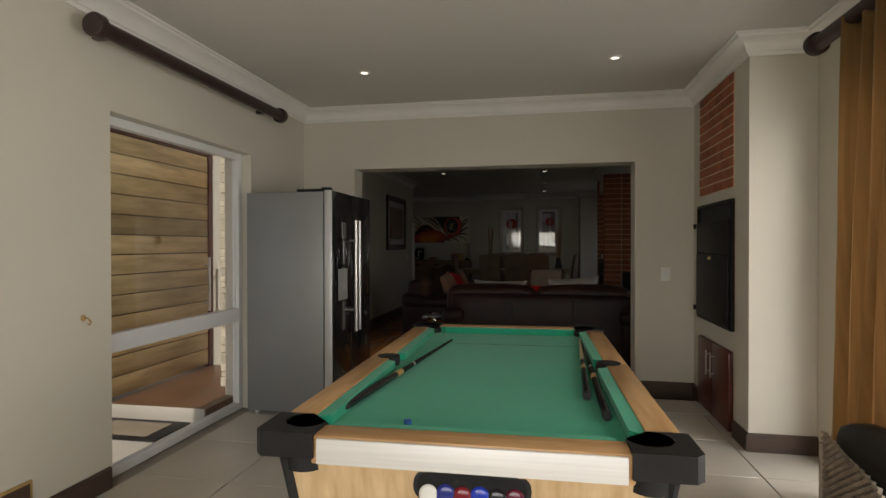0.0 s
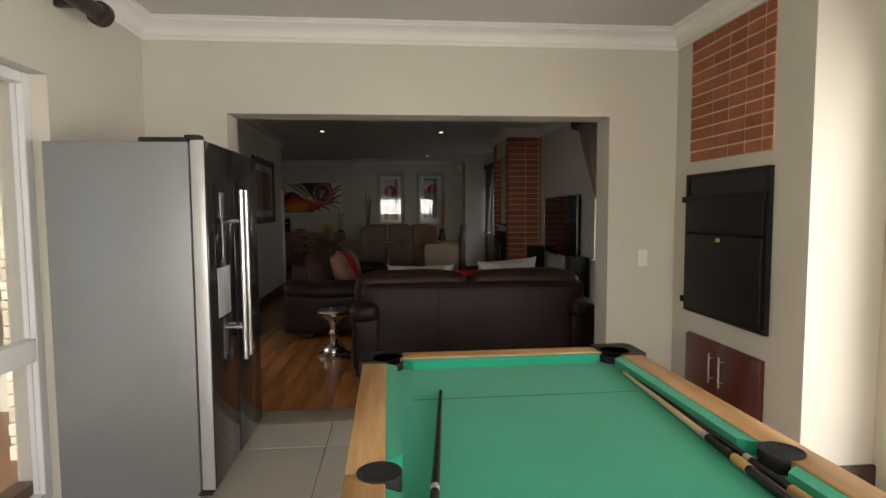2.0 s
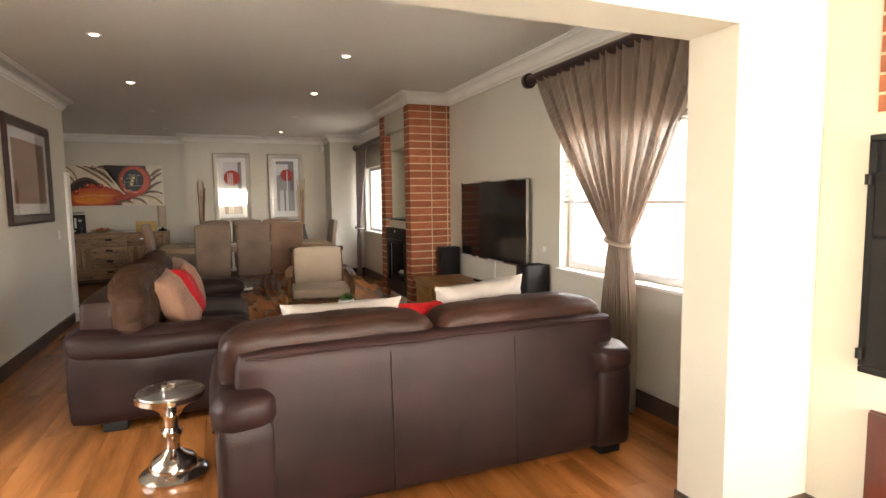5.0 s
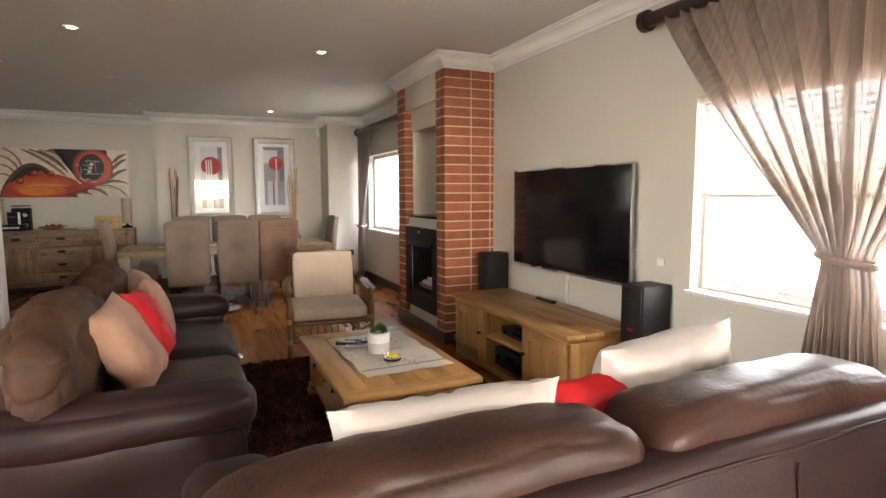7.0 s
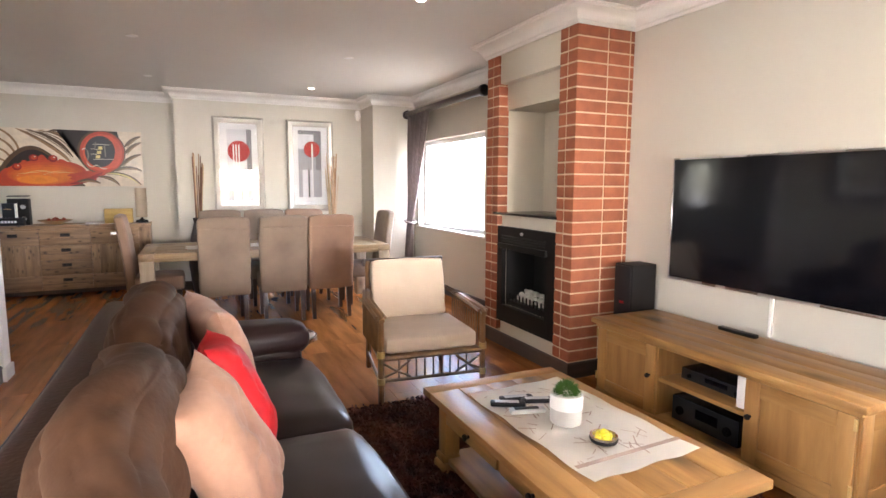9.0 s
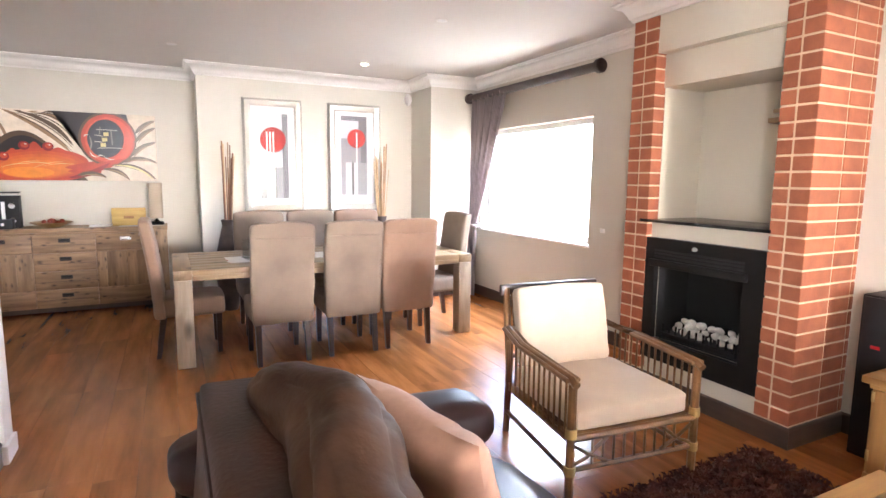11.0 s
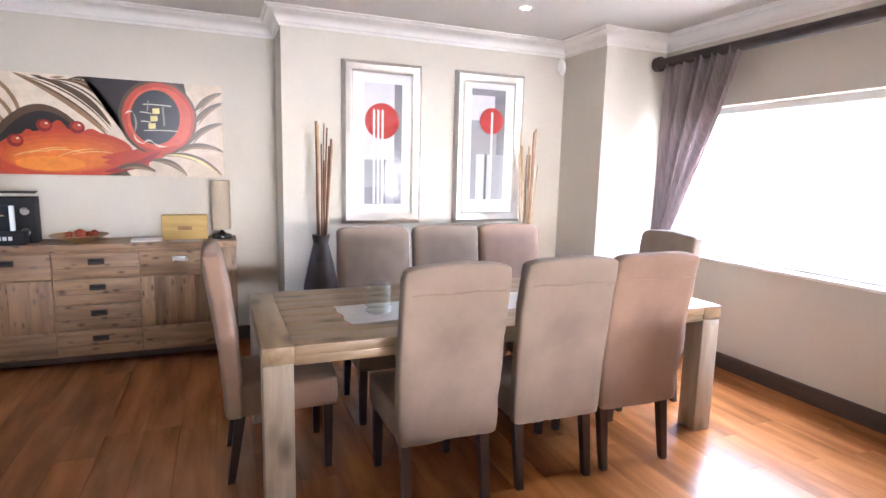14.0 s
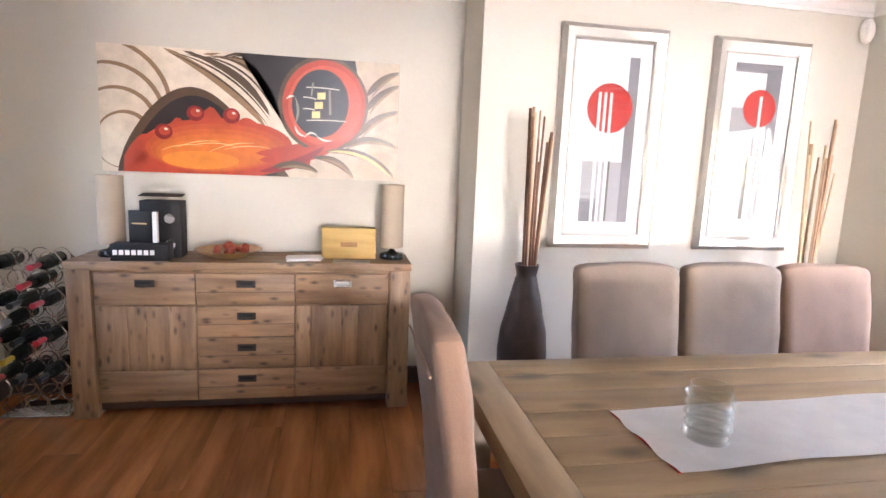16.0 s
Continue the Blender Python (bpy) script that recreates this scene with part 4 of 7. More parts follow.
def sofa(name, place, W, D, label, seats=2, seed=0, plump=False):
    """A leather sofa: its back along y=0 facing +y, its width along x from 0."""
    t = thing(name, place, label, "sofa", "leather lounge suite")
    aw, ah = 0.28, 0.62
    bh, by = (0.83, -0.105) if plump else (0.80, 0.0)
    part("base", soft(aw - 0.04, W - aw + 0.04, 0.06, D - 0.06, 0.05, 0.30, 0.03, 6, 0.0), LEATHER, t)
    bk = soft(0.11, W - 0.11, by, by + 0.22, 0.06, bh, 0.045, 12, 0.008, 0.006, seed)
    for v in bk.verts:
        v.co.y += 0.06 * max(0, v.co.z - 0.3)
    back = part("backrest", bk, LEATHER if not plump else LEATHER_SOFT, t)
    for u in (0.36, 0.66):
        part("seam", tube(bmesh.new(), [(W * u, by - 0.008 + 0.06 * max(0, z - 0.3), z) for z in (0.08, 0.3, 0.5, 0.74)], 0.003, 6), LEATHER, back)
    part("welt", tube(bmesh.new(), [(0.15 + (W - 0.30) * k / 12, by + 0.008 + 0.06 * (bh - 0.34), bh - 0.028 + 0.003 * math.sin(k * 1.7 + seed)) for k in range(13)], 0.006, 6), LEATHER, back)
    for x0, x1, e in ((0.0, aw, -1), (W - aw, W, 1)):
        a = part("armrest", soft(x0 + 0.02, x1 - 0.02, by - 0.035, D - 0.03, 0.06, ah - 0.10, 0.045, 9, 0.010, 0.005, seed + 1), LEATHER, t)
        roll = soft(x0 + 0.002, x1 - 0.002, by - 0.042, D + 0.015, ah - 0.185, ah + 0.012, 0.085, 12, 0.014, 0.007, seed + 2, 0.006)
        for v in roll.verts:
            lift = max(0.0, 0.34 - v.co.y) / 0.37
            v.co.z += 0.035 * lift * lift * (0.35 + 0.65 * (0.5 - 0.5 * e * ((v.co.x - x0) / aw * 2 - 1)))
        part("arm_roll", roll, LEATHER, a)
        part("piping", tube(bmesh.new(), [((x0 if e < 0 else x1) - e * 0.012, y, ah - 0.135) for y in (0.02, 0.3, 0.6, D - 0.05)], 0.005, 6), LEATHER, a)
    w = (W - 2 * aw) / seats
    for i in range(seats):
        x0 = aw + i * w
        part("seat_cushion", soft(x0 + 0.006, x0 + w - 0.006, 0.26, D + 0.01, 0.27, 0.46, 0.06, 12, 0.03, 0.006, seed + i, 0.004), LEATHER_SEAT, t)
        if plump:
            e0, e1 = x0 - (0.10 if i == 0 else -0.004), x0 + w + (0.22 if i == seats - 1 else -0.004)
            c = soft(e0, e1, 0.09, 0.315, 0.42, 0.985, 0.105, 40, 0.020, 0.012, seed + 4 + i, 0.013)
            for v in c.verts:
                u = 2 * (v.co.x - e0) / (e1 - e0) - 1
                high = max(0, v.co.z - 0.62) / 0.33
                v.co.z -= 0.11 * high * u * u
                v.co.y += 0.06 * (0.66 - v.co.z) + 0.03 * high * math.cos(u * 5 + i)
            part("back_cushion", c, SUEDE, t, "worn plump brown suede-like leather")
            continue
        e0, e1 = (0.05, W * 0.480) if i == 0 else (W * 0.484, W - 0.12)
        c = soft(e0, e1, 0.12, 0.40, 0.42, 0.895, 0.080, 32, 0.012, 0.007, seed + 4 + i, 0.006)
        for v in c.verts:
            u = 2 * (v.co.x - e0) / (e1 - e0) - 1
            v.co.y -= 0.08 * max(0, v.co.z - 0.45)
            v.co.z -= 0.035 * max(0, v.co.z - 0.6) / 0.3 * u ** 4
            if v.co.x < aw + 0.03 and v.co.z < 0.66:
                v.co.z = 0.66 + (v.co.z - 0.66) * 0.15
        part("back_cushion", c, LEATHER_SOFT, t, "creased soft brown leather")
    for x in (0.12, W - 0.12):
        for y in (0.10, D - 0.12):
            part("foot", bx(x - 0.07, x + 0.07, y - 0.07, y + 0.07, 0, 0.065, 0.008), BLACKMT, t)
    return t


sofa("sofa", pose(-1.12, 5.95, 0), 2.18, 0.95, "two-seat dark brown leather sofa with its back to the opening", 2, 3)
sofa("sofa", pose(-1.82, 9.98, 0, 0, 0, -90), 2.57, 0.95, "dark brown leather sofa with worn suede back cushions", 2, 11, True)

for m, w, h, mat, lab in (
        (pose(-0.48, 6.42, 0.49, 14, 0, -2), 0.62, 0.46, IVORY, "ivory satin cushion leaning on the sofa back"),
        (pose(0.37, 6.55, 0.49, 16, -4, 2), 0.58, 0.50, IVORY, "ivory satin cushion leaning on the sofa back"),
        (pose(-0.04, 6.51, 0.47, 16, 0, 0), 0.47, 0.43, RED, "red satin cushion between two ivory ones"),
        (pose(-1.385, 8.17, 0.685, -27, -8, 78) @ pose(0, 0, -0.25), 0.40, 0.50, PEACH, "peach velvet cushion standing on the leather sofa"),
        (pose(-1.33, 8.62, 0.68, -25, 6, 88) @ pose(0, 0, -0.22), 0.46, 0.45, RED, "red satin cushion between two peach ones"),
        (pose(-1.358, 9.266, 0.686, -20, -3, 105) @ pose(0, 0, -0.24), 0.48, 0.48, PEACH, "peach velvet cushion standing on the leather sofa")):
    single("scatter_cushion", pillow(w, h, 0.24 if mat is IVORY else 0.18, seed=w * 31 + m.translation.x), mat, lab, "cushion", "scatter cushions", m)

part_stool = lathe([(0.165, 0), (0.168, 0.02), (0.150, 0.035), (0.118, 0.05), (0.118, 0.075), (0.100, 0.10), (0.060, 0.125), (0.036, 0.15), (0.034, 0.20), (0.052, 0.225), (0.052, 0.245), (0.034, 0.265), (0.038, 0.32), (0.062, 0.36), (0.105, 0.395), (0.150, 0.415), (0.168, 0.425), (0.170, 0.452), (0.160, 0.456), (0, 0.456)], 36)
st = thing("side_table", pose(-1.33, 6.70, 0), "small hammered silver pedestal side table", "side table", "silver side tables")
part("pedestal", part_stool, HAMMERED, st)
part("table_top", lathe([(0.158, 0.4565), (0.158, 0.462), (0.154, 0.464), (0, 0.464)], 36), STEEL, st, "polished silver top")
copy_thing(st, pose(-0.90, 10.14, 0))
nk = bmesh.new()
for i in range(5):
    tube(nk, [(0.03 * math.cos(a * 0.8 + i), 0.025 * math.sin(a * 0.8 + i * 1.7), 0.014 + 0.016 * math.sin(a + i) ** 2) for a in range(8)], 0.006, 6, closed=True)
single("ornament_knot", nk, CHROME, "small silver knot ornament on the side table", "ornament", m=pose(-1.33, 6.68, 0.464))


def coffee_table():
    t = thing("coffee_table", pose(-0.425, 7.71, 0), "oiled oak coffee table with drawers on a rust rug", "coffee table")
    w, d, h = 0.78, 1.31, 0.42
    n = 5
    for i in range(n):
        part("top_board", bx(i * w / n + 0.0008, (i + 1) * w / n - 0.0008, 0.09, d - 0.09, h - 0.035, h, 0.003), OAK, t)
    for y0, y1 in ((0, 0.0892), (d - 0.0892, d)):
        part("breadboard_end", bx(0, w, y0, y1, h - 0.036, h - 0.001, 0.004), OAK_X, t)
    for x in (0.06, w - 0.14):
        for y in (0.06, d - 0.14):
            lg = part("leg", bx(x, x + 0.08, y, y + 0.08, 0.10, h - 0.036, 0.006), OAK_Z, t)
            fx, fy = (x - 0.022, x + 0.095) if x < 0.3 else (x - 0.015, x + 0.102), (y - 0.022, y + 0.095) if y < 0.6 else (y - 0.015, y + 0.102)
            part("foot", bx(fx[0], fx[1], fy[0], fy[1], 0, 0.062, 0.018, 3), OAK_Z, lg)
            part("moulding", bx(fx[0] + 0.01, fx[1] - 0.01, fy[0] + 0.01, fy[1] - 0.01, 0.0625, 0.0995, 0.012, 3), OAK_Z, lg)
    part("apron", bx(0.07, w - 0.07, 0.07, d - 0.07, 0.27, h - 0.037, 0.004), OAK, t)
    part("shelf", bx(0.075, w - 0.075, 0.075, d - 0.075, 0.058, 0.088, 0.005), OAK, t)
    for y0, y1 in ((0.16, 0.64), (0.67, 1.15)):
        for x, s in ((0.066, -1), (w - 0.066, 1)):
            dr = part("drawer_front", bx(*sorted((x, x + s * 0.012)), y0, y1, 0.28, h - 0.045, 0.003), OAK, t)
            part("knob", lathe([(0.008, 0), (0.008, 0.012), (0.016, 0.02), (0.014, 0.028), (0, 0.03)], 14), BLACKMT, dr, "dark iron knob", pose(x + s * 0.012, (y0 + y1) / 2, 0.32, 0, 90 * s, 0))


coffee_table()
LINEN = material("printed_linen", (0.86, 0.82, 0.74), 0.85, spread=0.05, scale=6, bump=0.2, fine=240)
PRINT = material("brown_print", (0.50, 0.38, 0.30), 0.9, spread=0.2, scale=10)


def runner(place, w, d, seed, label, mat, printed=True, edge=None):
    t = thing("table_runner", place, label, "table runner")
    bm = bmesh.new()
    nx, ny = 18, 26
    g = [[bm.verts.new(((i / nx - 0.5) * w + 0.006 * math.sin(j * 0.7 + seed), (j / ny - 0.5) * d + 0.006 * math.sin(i * 0.8), 0.0035 + 0.0028 * (1 + noise.noise(Vector((i * 0.3, j * 0.3, seed)))))) for i in range(nx + 1)] for j in range(ny + 1)]
    for j in range(ny):
        for i in range(nx):
            bm.faces.new((g[j][i], g[j][i + 1], g[j + 1][i + 1], g[j + 1][i]))
    bmesh.ops.solidify(bm, geom=bm.faces[:], thickness=0.002)
    part("cloth", bm, mat, t)
    if printed:
        rng = random.Random(seed)
        band = bmesh.new()
        for k in range(70):
            x, y, a = rng.uniform(-0.44, 0.44) * w, rng.uniform(-0.4, 0.42) * d, rng.uniform(0, 3.1)
            l, b = rng.uniform(0.012, 0.05), rng.uniform(0.0012, 0.003)
            c, s = math.cos(a), math.sin(a)
            vs = [band.verts.new((x + c * p - s * q, y + s * p + c * q, 0.0108)) for p, q in ((-l, -b), (l, -b), (l, b), (-l, b))]
            band.faces.new(vs)
        vs = [band.verts.new((p * w * 0.5, q * d, 0.0108)) for p, q in ((-0.98, -0.40), (0.98, -0.40), (0.98, -0.375), (-0.98, -0.375))]
        band.faces.new(vs)
        part("printed_pattern", band, PRINT, t, "faded brown printed motifs")["kind"] = "stuff"
    return t


runner(pose(0.015, 8.395, 0.42, 0, 0, 2), 0.54, 0.88, 2, "cream printed linen runner on the coffee table", LINEN)


def potted_plant():
    t = thing("potted_plant", pose(-0.035, 8.37, 0.43), "small green grass ball in a white and grey pot", "plant")
    part("pot", lathe([(0.058, 0), (0.066, 0.006), (0.068, 0.07), (0.069, 0.0705)], 26), material("grey_pot_band", (0.52, 0.50, 0.46), 0.6, spread=0.1), t)
    part("pot_rim", lathe([(0.0692, 0.0706), (0.070, 0.128), (0.064, 0.13), (0.060, 0.118), (0, 0.116)], 26), WHITE, t)
    rng = random.Random(5)
    bm = bmesh.new()
    for k in range(900):
        a, e = rng.uniform(0, 2 * math.pi), math.acos(rng.uniform(-0.15, 1))
        d = Vector((math.sin(e) * math.cos(a), math.sin(e) * math.sin(a), math.cos(e)))
        c = Vector((0, 0, 0.135))
        p = c + d * 0.03
        q = c + d * rng.uniform(0.052, 0.066)
        s = d.cross(Vector((rng.uniform(-1, 1), rng.uniform(-1, 1), rng.uniform(-1, 1)))).normalized() * 0.0022
        vs = [bm.verts.new(x) for x in (p - s, p + s, q)]
        bm.faces.new(vs)
    part("foliage", bm, material("grass_green", (0.06, 0.15, 0.025), 0.7, spread=0.4, scale=40), t)


potted_plant()
ash = thing("trinket_bowl", pose(-0.02, 8.15, 0.43), "small round dark bowl with yellow sweets", "bowl")
part("bowl", lathe([(0.040, 0), (0.050, 0.008), (0.054, 0.036), (0.050, 0.036), (0.044, 0.018), (0, 0.014)], 24), HAMMERED, ash)
part("band", lathe([(0.0512, 0.012), (0.0552, 0.02), (0.0552, 0.024), (0.052, 0.027)], 24, caps=False), BLACKMT, ash)
part("sweets", soft(-0.022, 0.02, -0.018, 0.02, 0.014, 0.042, 0.012), material("yellow_wrapper", (0.62, 0.52, 0.03), 0.4, spread=0.3, scale=50), ash)
for k, (x, y, a, c) in enumerate(((-0.17, 8.62, 62, BLACKPL), (-0.10, 8.66, 78, BLACKPL), (-0.13, 8.52, 75, SILVER_PL), (-0.02, 8.60, 70, BLACKPL))):
    r = thing("remote_control", pose(x, y, 0.431, 0, 0, a), "black remote control on the runner" if c is BLACKPL else "grey remote control on the runner", "remote control", "remotes")
    part("case", bx(-0.022, 0.022, -0.08, 0.08, 0, 0.02, 0.006), c, r)
    part("buttons", bx(-0.014, 0.014, -0.05, 0.06, 0.0205, 0.022, 0.0005), SILVER_PL if c is BLACKPL else BLACKPL, r)


def tv():
    t = thing("television", pose(1.535, 8.555, 1.215), "large flat black television mounted on the wall", "television")
    w, h = 0.72, 0.405
    part("back_shell", bx(-0.02, 0.03, -w + 0.06, w - 0.06, -h + 0.06, h - 0.05, 0.01), BLACKMT, t)
    fr = bmesh.new()
    for y0, y1, z0, z1 in ((-w, w, h - 0.012, h), (-w, w, -h, -h + 0.016), (-w, -w + 0.010, -h + 0.016, h - 0.012), (w - 0.010, w, -h + 0.016, h - 0.012)):
        bx(-0.036, -0.012, y0, y1, z0, z1, 0.002, 1, fr)
    part("bezel", fr, STEEL, t, "thin dark steel bezel")
    part("screen", bx(-0.032, -0.014, -w + 0.010, w - 0.010, -h + 0.016, h - 0.012), TVBLACK, t, "glossy black screen")
    part("wall_bracket", bx(0.028, 0.034, -0.2, 0.2, -0.15, 0.15), BLACKMT, t)


tv()
single("cable_cover", bx(LX1 - 0.016, LX1 - 0.001, 8.555, 8.58, 0.57, 0.81, 0.004), WHITE, "white cable trunking below the television", "cable cover")
single("sensor_bar", bx(-0.02, 0.02, -0.12, 0.12, 0, 0.024, 0.006), BLACKGL, "slim black sensor bar on the oak unit", "sensor bar", m=pose(1.44, 8.68, 0.572))


def tv_unit():
    t = thing("tv_unit", pose(0.935, 7.735, 0), "oiled oak media unit with two doors and open shelves", "media unit")
    d, L, h = 0.58, 1.64, 0.57
    n = 4
    for i in range(n):
        part("top_board", bx(i * d / n + 0.0008, (i + 1) * d / n - 0.0008, 0, L, h - 0.035, h, 0.004), OAK, t)
    part("cornice_rail", bx(0.025, d - 0.02, 0.025, L - 0.025, h - 0.06, h - 0.036, 0.004), OAK, t)
    part("plinth", bx(0.03, d - 0.02, 0.03, L - 0.03, 0.045, 0.095, 0.006), OAK, t)
    for x in (0.03, d - 0.09):
        for y in (0.03, L - 0.10):
            part("foot", bx(x - 0.006, x + 0.076, y - 0.006, y + 0.076, 0, 0.046, 0.012, 2), OAK_Z, t)
    for y in (0.04, 0.52, L - 0.54, L - 0.06):
        part("upright", bx(0.05, d - 0.03, y, y + 0.02, 0.095, h - 0.06), OAK_Z, t)
    for y0, y1 in ((0.028, 0.0395), (L - 0.0395, L - 0.028)):
        for a, b, c, e in ((0.05, 0.125, 0.096, h - 0.061), (d - 0.10, d - 0.025, 0.096, h - 0.061), (0.125, d - 0.10, 0.096, 0.17), (0.125, d - 0.10, h - 0.135, h - 0.061)):
            part("end_stile" if e - c > b - a else "end_rail", bx(a, b, y0, y1, c, e, 0.003), OAK_Z if e - c > b - a else OAK_X, t)
    for x in (0.03,):
        for y0, y1 in ((0.11, 0.26), (L - 0.26, L - 0.11)):
            part("bracket", prism([(y0, 0.0445), (y1, 0.0445), ((y0 if y0 < 0.5 else y1), 0.012)], x + 0.002, x + 0.03, axis="x"), OAK_Z, t)
    part("back_panel", bx(d - 0.03, d - 0.022, 0.04, L - 0.04, 0.095, h - 0.06), OAK, t)
    part("shelf", bx(0.055, d - 0.03, 0.54, L - 0.54, 0.30, 0.325, 0.003), OAK, t)
    for y0, y1, ky in ((0.045, 0.535, 0.50), (L - 0.535, L - 0.045, L - 0.50)):
        z0, z1 = 0.098, h - 0.062
        dr = part("door", bx(0.0405, 0.0475, y0 + 0.07, y1 - 0.07, z0 + 0.07, z1 - 0.07), OAK_Z, t, "oak door with a recessed panel")
        for a, b, c, e in ((y0, y0 + 0.075, z0, z1), (y1 - 0.075, y1, z0, z1), (y0 + 0.075, y1 - 0.075, z0, z0 + 0.075), (y0 + 0.075, y1 - 0.075, z1 - 0.075, z1)):
            upright = e - c > b - a
            part("stile" if upright else "rail", bx(0.026, 0.048, a, b, c, e, 0.004, 2), OAK_Z if upright else OAK, dr)
        part("knob", lathe([(0.007, 0), (0.007, 0.012), (0.015, 0.02), (0.013, 0.028), (0, 0.03)], 14), BLACKMT, dr, "dark iron knob", pose(0.026, ky, 0.33, 0, -90, 0))
        for z in (0.16, 0.45):
            hy = y0 if ky > (y0 + y1) / 2 else y1
            part("hinge", rod(bmesh.new(), (0.024, hy, z), (0.024, hy, z + 0.05), 0.008, n=8), BINDING, dr)


tv_unit()
for z, lab, dx in ((0.096, "black amplifier in the lower shelf of the media unit", 0.0), (0.326, "black media player on the middle shelf", 0.06)):
    a = thing("media_player", pose(1.03 + dx, 8.335, z), lab, "media player", "hi-fi units")
    hh = 0.15 if z < 0.2 else 0.075
    part("case", bx(0, 0.36, 0, 0.42, 0.008, hh, 0.004), BLACKGL, a)
    part("front_panel", bx(-0.008, 0, 0.002, 0.418, 0.01, hh - 0.002, 0.002), BLACKMT, a)
    part("display", bx(-0.0095, -0.0082, 0.12, 0.26, hh * 0.45, hh * 0.8), TVBLACK, a)
    for y in (0.06, 0.36):
        part("knob", rod(bmesh.new(), (-0.02, y, hh * 0.5), (-0.008, y, hh * 0.5), hh * 0.16, n=14), BLACKGL, a)
    for x in (0.03, 0.33):
        for y in (0.03, 0.39):
            part("foot", rod(bmesh.new(), (x, y, 0), (x, y, 0.009), 0.012, n=8), RUBBER, a)
single("game_console", bx(0, 0.20, 0, 0.045, 0, 0.165, 0.006), WHITE, "slim white box standing in the media unit", "game console", m=pose(1.01, 8.305, 0.326))


def speaker(place, w, d, h, label):
    t = thing("loudspeaker", place, label, "loudspeaker", "speakers")
    part("cabinet", bx(-d / 2, d / 2, -w / 2, w / 2, 0, h, 0.004), BLACKMT, t)
    part("grille", bx(-d / 2 - 0.012, -d / 2 - 0.001, -w / 2 + 0.008, w / 2 - 0.008, 0.02, h - 0.01, 0.004), BLACKPL, t)
    part("badge", bx(-d / 2 - 0.014, -d / 2 - 0.0122, -0.022, 0.022, h * 0.22 if h < 0.5 else h - 0.28, (h * 0.22 if h < 0.5 else h - 0.28) + 0.018, 0.0005), RED, t, "small red badge")


speaker(pose(1.43, 9.50, 0.0), 0.17, 0.22, 0.885, "tall black floor speaker beside the brick column")
speaker(pose(1.44, 7.625, 0.0), 0.18, 0.22, 0.87, "tall black floor speaker beside the media unit")
sb = thing("subwoofer", pose(1.36, 7.33, 0), "black cube subwoofer on the floor", "subwoofer", "speakers")
part("cabinet", bx(-0.16, 0.16, -0.17, 0.17, 0.02, 0.36, 0.006), BLACKMT, sb)
part("grille", bx(-0.175, -0.161, -0.15, 0.15, 0.04, 0.34, 0.005), BLACKPL, sb)
for x in (-0.13, 0.13):
    for y in (-0.14, 0.14):
        part("foot", rod(bmesh.new(), (x, y, 0), (x, y, 0.021), 0.018, n=10), RUBBER, sb)


